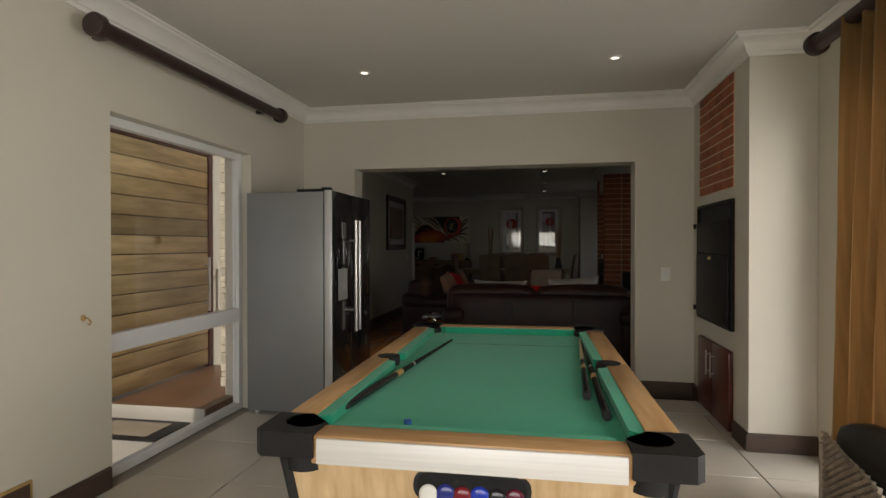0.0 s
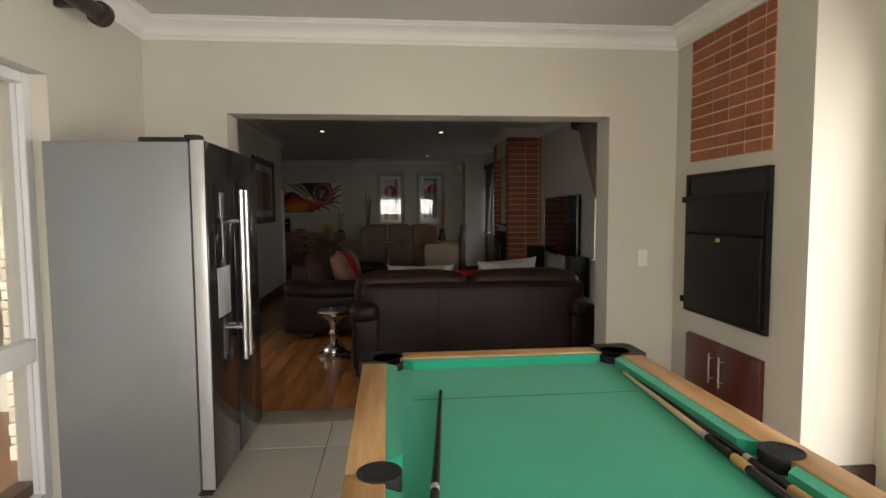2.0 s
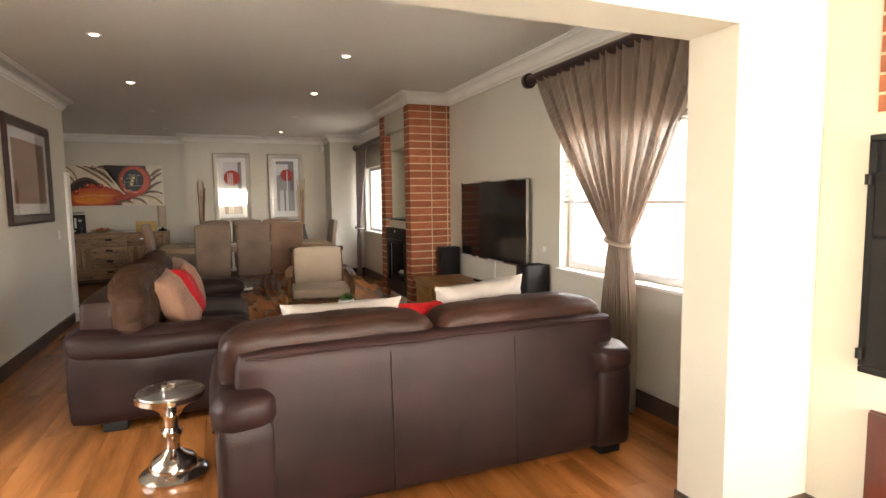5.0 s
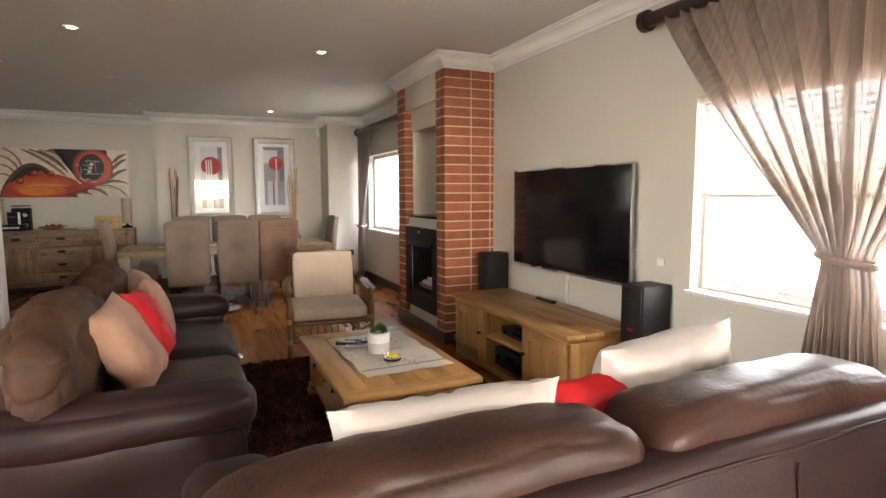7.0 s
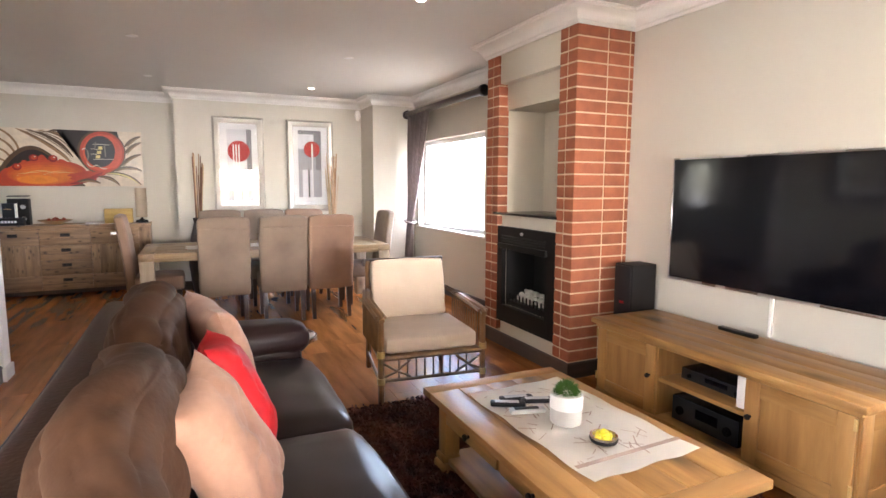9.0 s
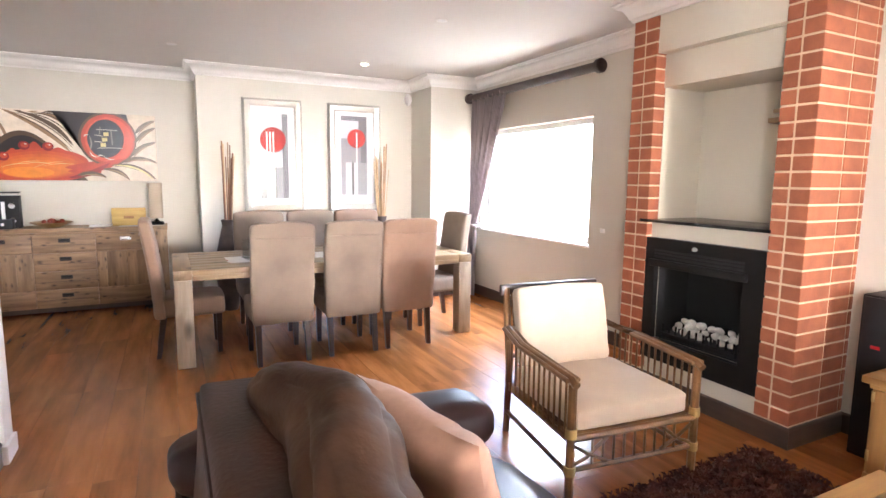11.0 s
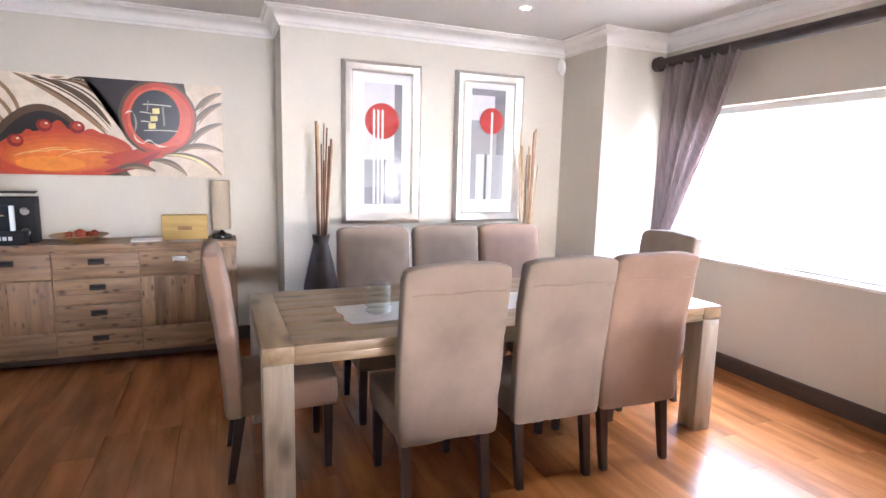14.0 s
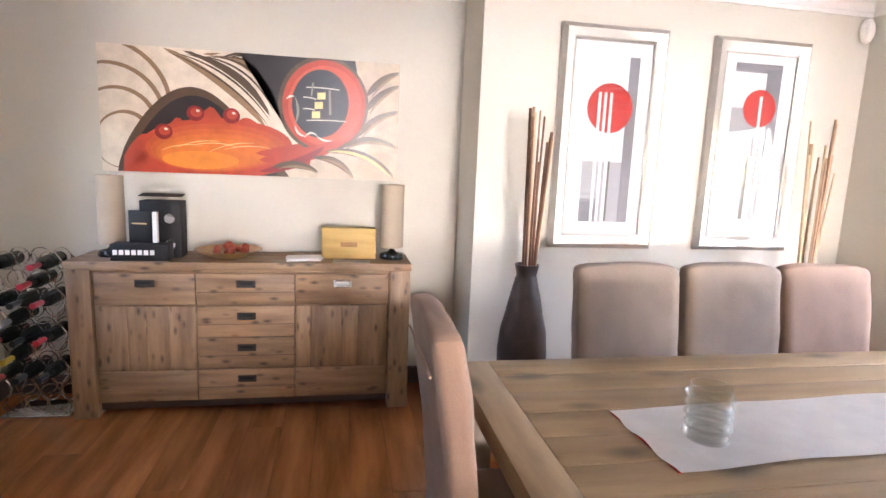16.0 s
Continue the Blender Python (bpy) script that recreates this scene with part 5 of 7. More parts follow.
def rattan_chair():
    t = thing("rattan_armchair", pose(0.03, 10.20, 0, 0, 0, -6), "dark rattan armchair with cream seat and back cushions", "armchair")
    w, f, b = 0.36, -0.36, 0.34

    def bar(name, pts, r=0.016, parent=t, mat=RATTAN, label=""):
        return part(name, tube(bmesh.new(), pts, r, 8), mat, parent, label)
    for s in (-1, 1):
        bar("front_leg", [(s * w, f, 0), (s * w, f, 0.56)], 0.021)
        bar("back_leg", [(s * (w - 0.06), b + 0.04, 0), (s * (w - 0.05), b, 0.40), (s * (w - 0.07), b + 0.10, 0.84)], 0.021)
        side = bar("arm", [(s * (w - 0.05), b + 0.02, 0.62), (s * w, 0.1, 0.60), (s * w, f, 0.575), (s * w, f - 0.03, 0.56)], 0.02)
        for off in (-0.028, 0.028):
            bar("arm_strip", [(s * (w - 0.05) + off, b + 0.02, 0.622), (s * w + off, 0.1, 0.602), (s * w + off, f, 0.577)], 0.012, side)
        for i in range(13):
            y = f + 0.05 + i * 0.048
            bar("spindle", [(s * w, y, 0.30), (s * w, y, 0.58)], 0.006, side)
        bar("side_rail", [(s * w, f, 0.29), (s * (w - 0.04), b, 0.29)], 0.015)
        bar("side_stretcher", [(s * w, f, 0.13), (s * (w - 0.05), b + 0.03, 0.13)], 0.012)
        for z in (0.33, 0.15):
            part("binding", rod(bmesh.new(), (s * w, f, z - 0.022), (s * w, f, z + 0.022), 0.027, n=12), BINDING, t, "pale cane binding")
    bar("front_rail", [(-w, f, 0.30), (w, f, 0.30)], 0.018)
    bar("front_stretcher", [(-w, f, 0.15), (w, f, 0.15)], 0.013)
    for i in range(9):
        x = -0.24 + i * 0.06
        bar("front_spindle", [(x, f, 0.15), (x, f, 0.285)], 0.006)
    for s in (-1, 1):
        bar("brace", [(s * (w - 0.01), f, 0.17), (s * 0.27, f, 0.20), (s * 0.16, f, 0.28)], 0.009)
        bar("brace", [(s * (w - 0.01), f, 0.27), (s * 0.27, f, 0.22), (s * 0.16, f, 0.165)], 0.009)
    part("top_rail", bx(-w + 0.03, w - 0.03, b + 0.085, b + 0.115, 0.80, 0.86, 0.008), DARKROD, t)
    bar("back_rail", [(-w + 0.06, b + 0.01, 0.46), (w - 0.06, b + 0.01, 0.46)], 0.014)
    for i in range(9):
        x = -0.26 + i * 0.065
        bar("back_spindle", [(x, b, 0.42), (x, b + 0.09, 0.81)], 0.006)
    part("seat_deck", bx(-w + 0.02, w - 0.02, f + 0.01, b - 0.01, 0.29, 0.315, 0.004), RATTAN, t)
    part("seat_cushion", soft(-0.325, 0.325, -0.355, 0.27, 0.316, 0.435, 0.03, 14, 0.010, 0.006, 3, 0.004), CREAM, t, "cream cotton seat cushion")
    part("back_cushion", soft(-0.285, 0.285, -0.05, 0.05, 0, 0.45, 0.028, 14, 0.008, 0.006, 5, 0.004), CREAM, t, "cream cotton back cushion", pose(0, 0.245, 0.42, -13))


rattan_chair()


def shag_rug():
    t = tagged(new("shag_rug"), "rust brown long-pile shag rug under the coffee table", "rug")
    x0, x1, y0, y1 = -0.83, 0.85, 7.10, 9.80
    part("backing", bx(x0, x1, y0, y1, 0.001, 0.012, 0.004), RUG, t)
    rng = random.Random(3)
    bm = bmesh.new()
    for k in range(26000):
        x, y = rng.uniform(x0 - 0.01, x1 + 0.01), rng.uniform(y0 - 0.01, y1 + 0.01)
        a, l = rng.uniform(0, 2 * math.pi), rng.uniform(0.02, 0.05)
        dx, dy = math.cos(a) * l, math.sin(a) * l
        wx, wy = -math.sin(a) * 0.004, math.cos(a) * 0.004
        z = rng.uniform(0.026, 0.046)
        vs = [bm.verts.new(p) for p in ((x - wx, y - wy, 0.008), (x + wx, y + wy, 0.008), (x + dx * 0.5 + wx, y + dy * 0.5 + wy, z), (x + dx, y + dy, z * 0.8))]
        bm.faces.new(vs)
    p = part("shag_surface", bm, RUG, t)
    p["kind"] = "stuff"


shag_rug()


# ---- brick fireplace ----
SOOT = material("soot_black", (0.008, 0.008, 0.008), 0.75, spread=0.3, scale=8, bump=0.2)
NICHE = material("niche_plaster", (0.66, 0.61, 0.50), 0.8, spread=0.03, scale=2, bump=0.08)
PEBBLE = material("white_fire_stone", (0.62, 0.59, 0.53), 0.8, spread=0.15, scale=20, bump=0.3)
fire = tagged(new("fireplace"), "red face-brick fireplace with a niche and a black gas fire", "fireplace")
P1, P2 = 9.95, 10.82
part("near_core", bx(COLX + 0.005, LX1 - 0.001, COLY0 + 0.005, P1 - 0.005, 0, H - 0.005), MORTAR, fire, "sandy mortar joints")
part("far_core", bx(COLX + 0.005, LX1 - 0.001, P2 + 0.005, COLY1 - 0.005, 0, H - 0.005), MORTAR, fire, "sandy mortar joints")
part("lintel", bx(COLX + 0.015, LX1 - 0.001, P1 - 0.011, P2 + 0.011, 2.32, H - 0.006, 0.004), NICHE, fire, "cream plaster beam")
part("lower_beam", bx(COLX + 0.09, LX1 - 0.001, P1 - 0.011, P2 + 0.011, 2.10, 2.319, 0.004), NICHE, fire, "cream plaster beam, set back")
part("niche_back", bx(LX1 - 0.03, LX1 - 0.001, P1 - 0.011, P2 + 0.011, 1.2, 2.099), NICHE, fire, "cream plaster niche")
for a, b in ((P1 - 0.011, P1 + 0.004), (P2 - 0.004, P2 + 0.011)):
    part("niche_side", bx(COLX + 0.10, LX1 - 0.031, a, b, 1.2, 2.099), NICHE, fire)
FY0, FY1, FZ0, FZ1 = P1 + 0.13, P2 - 0.08, 0.37, 0.88
part("breast", wall_x(COLX + 0.05, LX1 - 0.001, P1 - 0.011, P2 + 0.011, 1.178, [(FY0, FY1, FZ0, FZ1)]), NICHE, fire, "cream plaster panel")
part("mantel_shelf", bx(COLX - 0.012, LX1 - 0.032, P1 - 0.011, P2 + 0.06, 1.18, 1.20, 0.003), BLACKGL, fire, "dark stone mantel slab")
ins = part("fire_insert", wall_x(COLX + 0.006, COLX + 0.0495, P1 + 0.002, P2 + 0.05, 1.075, [(FY0, FY1, FZ0, FZ1)], 0.22), BRAAI, fire, "black steel gas fire insert")
liner = bmesh.new()
for q in ((COLX + 0.052, COLX + 0.36, FY0 + 0.001, FY0 + 0.008, FZ0 + 0.001, FZ1 - 0.001), (COLX + 0.052, COLX + 0.36, FY1 - 0.008, FY1 - 0.001, FZ0 + 0.001, FZ1 - 0.001), (COLX + 0.052, COLX + 0.36, FY0 + 0.008, FY1 - 0.008, FZ0 + 0.001, FZ0 + 0.008), (COLX + 0.052, COLX + 0.36, FY0 + 0.008, FY1 - 0.008, FZ1 - 0.008, FZ1 - 0.001), (COLX + 0.35, COLX + 0.36, FY0 + 0.008, FY1 - 0.008, FZ0 + 0.008, FZ1 - 0.008)):
    box(liner, *q)
part("firebox", liner, SOOT, ins, "soot black firebox")
part("hood", bx(COLX - 0.02, COLX + 0.005, FY0 - 0.03, FY1 + 0.03, FZ1 + 0.001, FZ1 + 0.05, 0.006), BRAAI, ins)
for k in range(3):
    part("louvre", bx(COLX - 0.004, COLX + 0.005, FY0, FY1, FZ1 + 0.062 + k * 0.022, FZ1 + 0.074 + k * 0.022, 0.002), SOOT, ins)
part("badge", lathe([(0.022, 0), (0.022, 0.004), (0, 0.005)], 16), STEEL, ins, "small oval maker's plate", pose(COLX + 0.006, (P1 + P2) / 2 + 0.04, 1.03, 0, -90, 0) @ Matrix.Diagonal((0.6, 1, 1, 1)))
grate = bmesh.new()
bx(COLX + 0.055, COLX + 0.25, FY0 + 0.05, FY1 - 0.05, FZ0 + 0.009, FZ0 + 0.05, 0.004, 1, grate)
for i in range(11):
    y = FY0 + 0.06 + i * (FY1 - FY0 - 0.12) / 10
    bx(COLX + 0.052, COLX + 0.064, y - 0.005, y + 0.005, FZ0 + 0.05, FZ0 + 0.11, 0.002, 1, grate)
part("grate", grate, BRAAI, ins, "black fire basket")
rng = random.Random(4)
for i in range(21):
    s = rng.uniform(0.017, 0.029)
    y = FY0 + 0.12 + (i % 7) * (FY1 - FY0 - 0.24) / 6
    part("pebble", soft(-s, s, -s, s, -s * 0.7, s * 0.7, s * 0.6, 3, 0.004, 0.014, i), PEBBLE, ins, m=pose(COLX + 0.10 + 0.05 * (i // 7), y + rng.uniform(-0.012, 0.012), FZ0 + 0.075 + 0.022 * (i // 7), 20 * i, 0, 40 * i))
dec = bmesh.new()
bx(1.17, 1.30, P1 + 0.005, P1 + 0.14, 1.80, 1.83, 0.004, 1, dec)
bx(1.18, 1.29, P1 + 0.005, P1 + 0.12, 1.855, 1.88, 0.004, 1, dec)
bx(1.27, 1.29, P1 + 0.005, P1 + 0.03, 1.83, 1.855, 0.002, 1, dec)
single("niche_bracket", dec, PALEWOOD, "small pale wooden bracket in the niche", "bracket")

# ---- dining room ----


def dining_chair(place, fabric, label):
    t = thing("dining_chair", place, label, "dining chair", "chairs round the dining table")
    hw = 0.243
    part("seat", soft(-hw + 0.012, hw - 0.012, -0.20, 0.27, 0.33, 0.49, 0.03, 9, 0.010, 0.004, place.translation.x), fabric, t)
    b = soft(-hw, hw, -0.045, 0.045, 0.0, 0.80, 0.026, 18, 0.005, 0.007, place.translation.y + place.translation.x, 0.004)
    for v in b.verts:
        z = v.co.z
        v.co.y -= 0.085 * (max(z, 0) / 0.8) ** 1.6
        v.co.x *= 1.0 - 0.03 * (1 - max(z, 0) / 0.8)
        if z > 0.70:
            v.co.z -= 0.020 * (abs(v.co.x) / hw) ** 5 * (z - 0.70) / 0.1
    back = part("backrest", b, fabric, t, m=pose(0, -0.215, 0.325))
    seam = bmesh.new()
    tube(seam, [(-0.216 + i * 0.036, -0.045 - 0.085 * (0.68 / 0.8) ** 1.6 - 0.010, 0.68 + 0.003 * math.sin(i)) for i in range(13)], 0.004, 5)
    part("seam", seam, fabric, back)
    for x in (-0.19, 0.19):
        for y, lean in ((-0.19, -0.05), (0.22, 0.0)):
            l = bmesh.new()
            for z, h, o in ((0.0, 0.017, lean), (0.335, 0.023, 0)):
                for dx, dy in ((-h, -h), (h, -h), (h, h), (-h, h)):
                    l.verts.new((x + dx, y + dy + o, z))
            l.verts.ensure_lookup_table()
            for q in ((3, 2, 1, 0), (4, 5, 6, 7), (0, 1, 5, 4), (1, 2, 6, 5), (2, 3, 7, 6), (3, 0, 4, 7)):
                l.faces.new([l.verts[i] for i in q])
            part("leg", l, DARKLEG, t, "dark stained tapered leg")
    return t


LABEL = "high-back taupe suede dining chair with dark legs"
dining_chair(pose(-1.18, 12.58, 0, 0, 0, 1), TAUPE, LABEL)
dining_chair(pose(-0.60, 12.60, 0, 0, 0, -1), TAUPE, LABEL)
dining_chair(pose(-0.10, 12.60, 0, 0, 0, -2), TAUPE_P, "high-back rosy taupe suede dining chair with dark legs")
for x, m in ((-1.145, TAUPE), (-0.625, TAUPE), (-0.13, TAUPE_P)):
    dining_chair(pose(x, 13.485, 0, 0, 0, 180), m, "high-back taupe suede dining chair before the prints")
dining_chair(pose(-1.83, 13.07, 0, 0, 0, -90), TAUPE_P, "high-back taupe suede chair at the table end")
dining_chair(pose(0.47, 13.10, 0, 0, 0, 90), TAUPE, "high-back taupe suede chair at the window end")


def dining_table():
    t = thing("dining_table", pose(-1.94, 12.52, 0), "large limed acacia dining table with square legs", "dining table")
    w, d, h = 2.55, 1.08, 0.76
    for i in range(7):
        part("top_board", bx(0.131, w - 0.131, 0.001 + i * d / 7, (i + 1) * d / 7 - 0.001, h - 0.045, h - 0.001 * (i % 2), 0.002), PALEWOOD, t)
    for x0 in (0, w - 0.13):
        part("breadboard_end", bx(x0, x0 + 0.13, 0, d, h - 0.075, h, 0.004), PALEWOOD_Y, t)
    for y0 in (0.004, d - 0.034):
        part("apron", bx(0.131, w - 0.131, y0, y0 + 0.03, h - 0.085, h - 0.046, 0.003), PALEWOOD, t)
    for x in (0.0, w - 0.13):
        for y in (0.0, d - 0.13):
            part("leg", bx(x + 0.002, x + 0.128, y + 0.002, y + 0.128, 0, h - 0.076, 0.006), PALEWOOD_Z, t)


dining_table()
WLINEN = material("white_cotton_runner", (0.80, 0.77, 0.73), 0.85, spread=0.05, scale=10, bump=0.25, fine=200)
rn = runner(pose(-0.655, 12.97, 0.76, 0, 0, -88), 0.36, 1.75, 7, "white cotton table runner with a red hem", WLINEN, printed=False)
part("hem", bx(-0.178, 0.178, -0.872, -0.862, 0.0005, 0.005, 0.001), RED, rn, "red underside edge")
VGLASS = clear_glass("tumbler_glass", (0.93, 0.94, 0.93))


def glass_jar(x, y):
    t = thing("glass_jar", pose(x, y, 0.772), "ribbed clear glass jar on the table runner", "glass jar", "table glass")
    prof = [(0.045, 0), (0.055, 0.004)]
    for k in range(5):
        prof += [(0.063, 0.016 + k * 0.03), (0.056, 0.030 + k * 0.03)]
    prof += [(0.058, 0.165), (0.052, 0.165), (0.050, 0.012), (0, 0.010)]
    p = part("glass_body", lathe(prof, 24), VGLASS, t)
    p.visible_shadow = False
    for k in range(5):
        ring = bmesh.new()
        tube(ring, [(0.0635 * math.cos(a * math.pi / 10), 0.0635 * math.sin(a * math.pi / 10), 0.016 + k * 0.03) for a in range(20)], 0.0046, 6, closed=True)
        part("glass_ring", ring, VGLASS, t, "bright ring catching the light")


glass_jar(-1.345, 12.90)
glass_jar(-0.28, 13.05)


def sideboard():
    t = thing("sideboard", pose(-3.875, 14.82, 0), "greyed acacia sideboard with two doors and five drawers", "sideboard")
    w, d, h = 1.90, 0.39, 0.92
    for i in range(3):
        part("top_board", bx(-0.005, w + 0.005, -0.008 + i * d / 3, (i + 1) * d / 3 - 0.001, h - 0.045, h - 0.0012 * (i % 2), 0.004), GREYWOOD, t)
    for x in (0, w - 0.125):
        part("end_post", bx(x, x + 0.125, 0.0, d, 0, h - 0.046, 0.005), GREYWOOD_Z, t)
    part("carcass", bx(0.126, w - 0.126, 0.035, d, 0.085, h - 0.047), GREYWOOD, t)
    part("plinth", bx(0.126, w - 0.126, 0.06, d, 0.03, 0.084), SKIRT, t, "dark recessed plinth")
    gap = 0.004
    cols = [0.132, 0.668, 1.219, w - 0.132]
    part("top_rail", bx(0.126, w - 0.126, 0.006, 0.034, 0.857, h - 0.047, 0.003), GREYWOOD, t)

    def pull(x, z, parent, bright):
        b = bmesh.new()
        bx(x - 0.052, x + 0.052, 0.003, 0.011, z - 0.021, z + 0.021, 0.003, 1, b)
        hd = part("handle", b, STEEL if bright else IRONED, parent, "recessed steel label pull" if bright else "recessed dark iron pull")
        part("grip", bx(x - 0.040, x + 0.040, -0.001, 0.0028, z - 0.004, z + 0.014, 0.001, 1), WHITE if bright else BLACKMT, hd)
    for i in (0, 2):
        x0, x1 = cols[i] + gap, cols[i + 1] - gap
        dr = part("drawer", bx(x0, x1, 0.012, 0.034, 0.670, 0.852, 0.003), GREYWOOD, t)
        pull((x0 + x1) / 2, 0.795, dr, i == 2)
        door = part("door", bx(x0, x1, 0.019, 0.034, 0.092, 0.662, 0.002), GREYWOOD_Z, t)
        part("bottom_rail", bx(x0, x1, 0.011, 0.0185, 0.092, 0.276, 0.003), GREYWOOD, door)
        cuts = (0, 0.31, 0.50, 0.73, 1) if i == 0 else (0, 0.16, 0.50, 0.68, 1)
        for u, v in zip(cuts, cuts[1:]):
            a, b = x0 + (x1 - x0) * u, x0 + (x1 - x0) * v
            part("board", bx(a + 0.0025, b - 0.0025, 0.012, 0.0185, 0.281, 0.660, 0.003), GREYWOOD_Z, door)
    for k in range(4):
        z0 = 0.092 + k * 0.1915
        dr = part("drawer", bx(cols[1] + gap, cols[2] - gap, 0.010 + 0.002 * (k % 2), 0.034, z0, z0 + 0.185, 0.003), GREYWOOD, t)
        part("split", bx(cols[1] + gap + 0.002, cols[2] - gap - 0.002, 0.0092 + 0.002 * (k % 2), 0.0098 + 0.002 * (k % 2), z0 + 0.075, z0 + 0.078), SKIRT, dr)
        pull((cols[1] + cols[2]) / 2, z0 + 0.125, dr, False)


IRONED = material("rubbed_iron", (0.035, 0.028, 0.022), 0.5, metal=0.4, spread=0.3, scale=20, bump=0.1)
sideboard()
SB = 0.92


def table_lamp(x, y, label):
    t = thing("table_lamp", pose(x, y, SB), label, "table lamp", "sideboard lamps")
    part("base", lathe([(0.075, 0), (0.078, 0.012), (0.070, 0.034), (0.03, 0.042), (0.014, 0.06), (0.014, 0.07), (0, 0.07)], 26), BLACKGL, t, "black round base")
    part("shade", lathe([(0.068, 0.072), (0.070, 0.074), (0.070, 0.465), (0.067, 0.467), (0.0, 0.463)], 28), SHADE, t, "tall beige cylinder shade")


SHADE = material("beige_lampshade", (0.46, 0.37, 0.27), 0.85, spread=0.06, scale=5, bump=0.2, fine=200)
table_lamp(-3.70, 15.02, "tall beige cylinder lamp at the wine rack end")
table_lamp(-2.075, 15.02, "tall beige cylinder lamp beside the wooden box")
g = thing("gift_box", pose(-3.42, 15.02, SB), "open black gift box holding two miniature bottles", "gift box")
part("carton", bx(-0.11, 0.11, -0.06, 0.06, 0, 0.33, 0.003), BLACKMT, g)
part("lid_flap", bx(-0.11, 0.12, -0.02, 0.06, 0.331, 0.336, 0.001), BLACKMT, g, m=pose(0, 0, 0.03, 8))
for z in (0.08, 0.23):
    part("label_disc", lathe([(0.028, 0), (0.028, 0.004), (0, 0.005)], 18), STEEL, g, "silver round label", pose(0.05, -0.061, z, 90))
b2 = thing("flat_box", pose(-3.50, 14.90, SB), "flat black box with white lettering on its edge", "box")
part("carton", bx(-0.15, 0.15, -0.06, 0.05, 0, 0.095, 0.003), BLACKMT, b2)
for k in range(7):
    part("lettering_bar", bx(-0.135 + k * 0.032, -0.112 + k * 0.032, -0.0615, -0.0602, 0.035, 0.062), WHITE, b2)
b3 = thing("book", pose(-3.50, 14.92, SB + 0.095, 0, 0, -12), "black book standing on the flat box", "book")
part("cover", bx(-0.075, 0.06, -0.015, 0.012, 0, 0.18, 0.002), BLACKMT, b3)
part("pages", bx(0.0605, 0.085, -0.012, 0.010, 0.003, 0.177), WHITE, b3, "white page edges")
part("title_bar", bx(-0.055, 0.03, -0.0165, -0.0152, 0.105, 0.113), BINDING, b3)
DRIED = material("dried_red_fruit", (0.30, 0.05, 0.02), 0.5, spread=0.3, scale=20)
bowl = thing("fruit_bowl", pose(-3.05, 14.97, SB), "shallow brown wooden bowl with red dried fruit", "bowl")
part("dish", lathe([(0.05, 0), (0.08, 0.006), (0.19, 0.055), (0.185, 0.058), (0.08, 0.014), (0, 0.010)], 34), OAK, bowl)
rng = random.Random(12)
for i in range(16):
    a, r = rng.uniform(0, 6.28), 0.10 * math.sqrt(rng.random())
    s = rng.uniform(0.018, 0.026)
    part("fruit", lathe([(s * math.sin(math.pi * k / 6), s - s * math.cos(math.pi * k / 6)) for k in range(7)], 10), DRIED, bowl, m=pose(r * math.cos(a), r * math.sin(a), 0.018 + 0.012 * (i % 3))) if i else None
papers = bmesh.new()
for i in range(4):
    c, s = math.cos(i * 0.12), math.sin(i * 0.12)
    bx(-0.10 + i * 0.004, 0.10 + i * 0.006, -0.07, 0.07, i * 0.004, i * 0.004 + 0.003, 0.0005, 1, papers)
single("paper_pile", papers, WHITE, "small pile of white papers on the sideboard", "papers", m=pose(-2.62, 14.95, SB, 0, 0, 8))
single("envelope", bx(-0.11, 0.11, -0.05, 0.05, 0, 0.004, 0.001), IVORY, "buff envelope lying before the wooden box", "envelope", m=pose(-2.33, 14.88, SB, 0, 0, -3))
wb = thing("wine_crate", pose(-2.345, 15.03, SB), "small pale yellow wooden box with a stamped lid", "wooden box")
PINE = material("yellow_pine", (0.60, 0.41, 0.13), 0.55, second=(0.46, 0.29, 0.08), scale=3, stretch=(1, 8, 8), bump=0.1, fine=26)
part("box_body", bx(-0.165, 0.165, -0.05, 0.05, 0, 0.19, 0.004), PINE, wb)
part("lid", bx(-0.155, 0.155, -0.056, -0.0505, 0.012, 0.178, 0.002), PINE, wb)
part("stamp", bx(-0.05, 0.05, -0.0575, -0.0562, 0.075, 0.105), OAK, wb, "faint stamped mark")


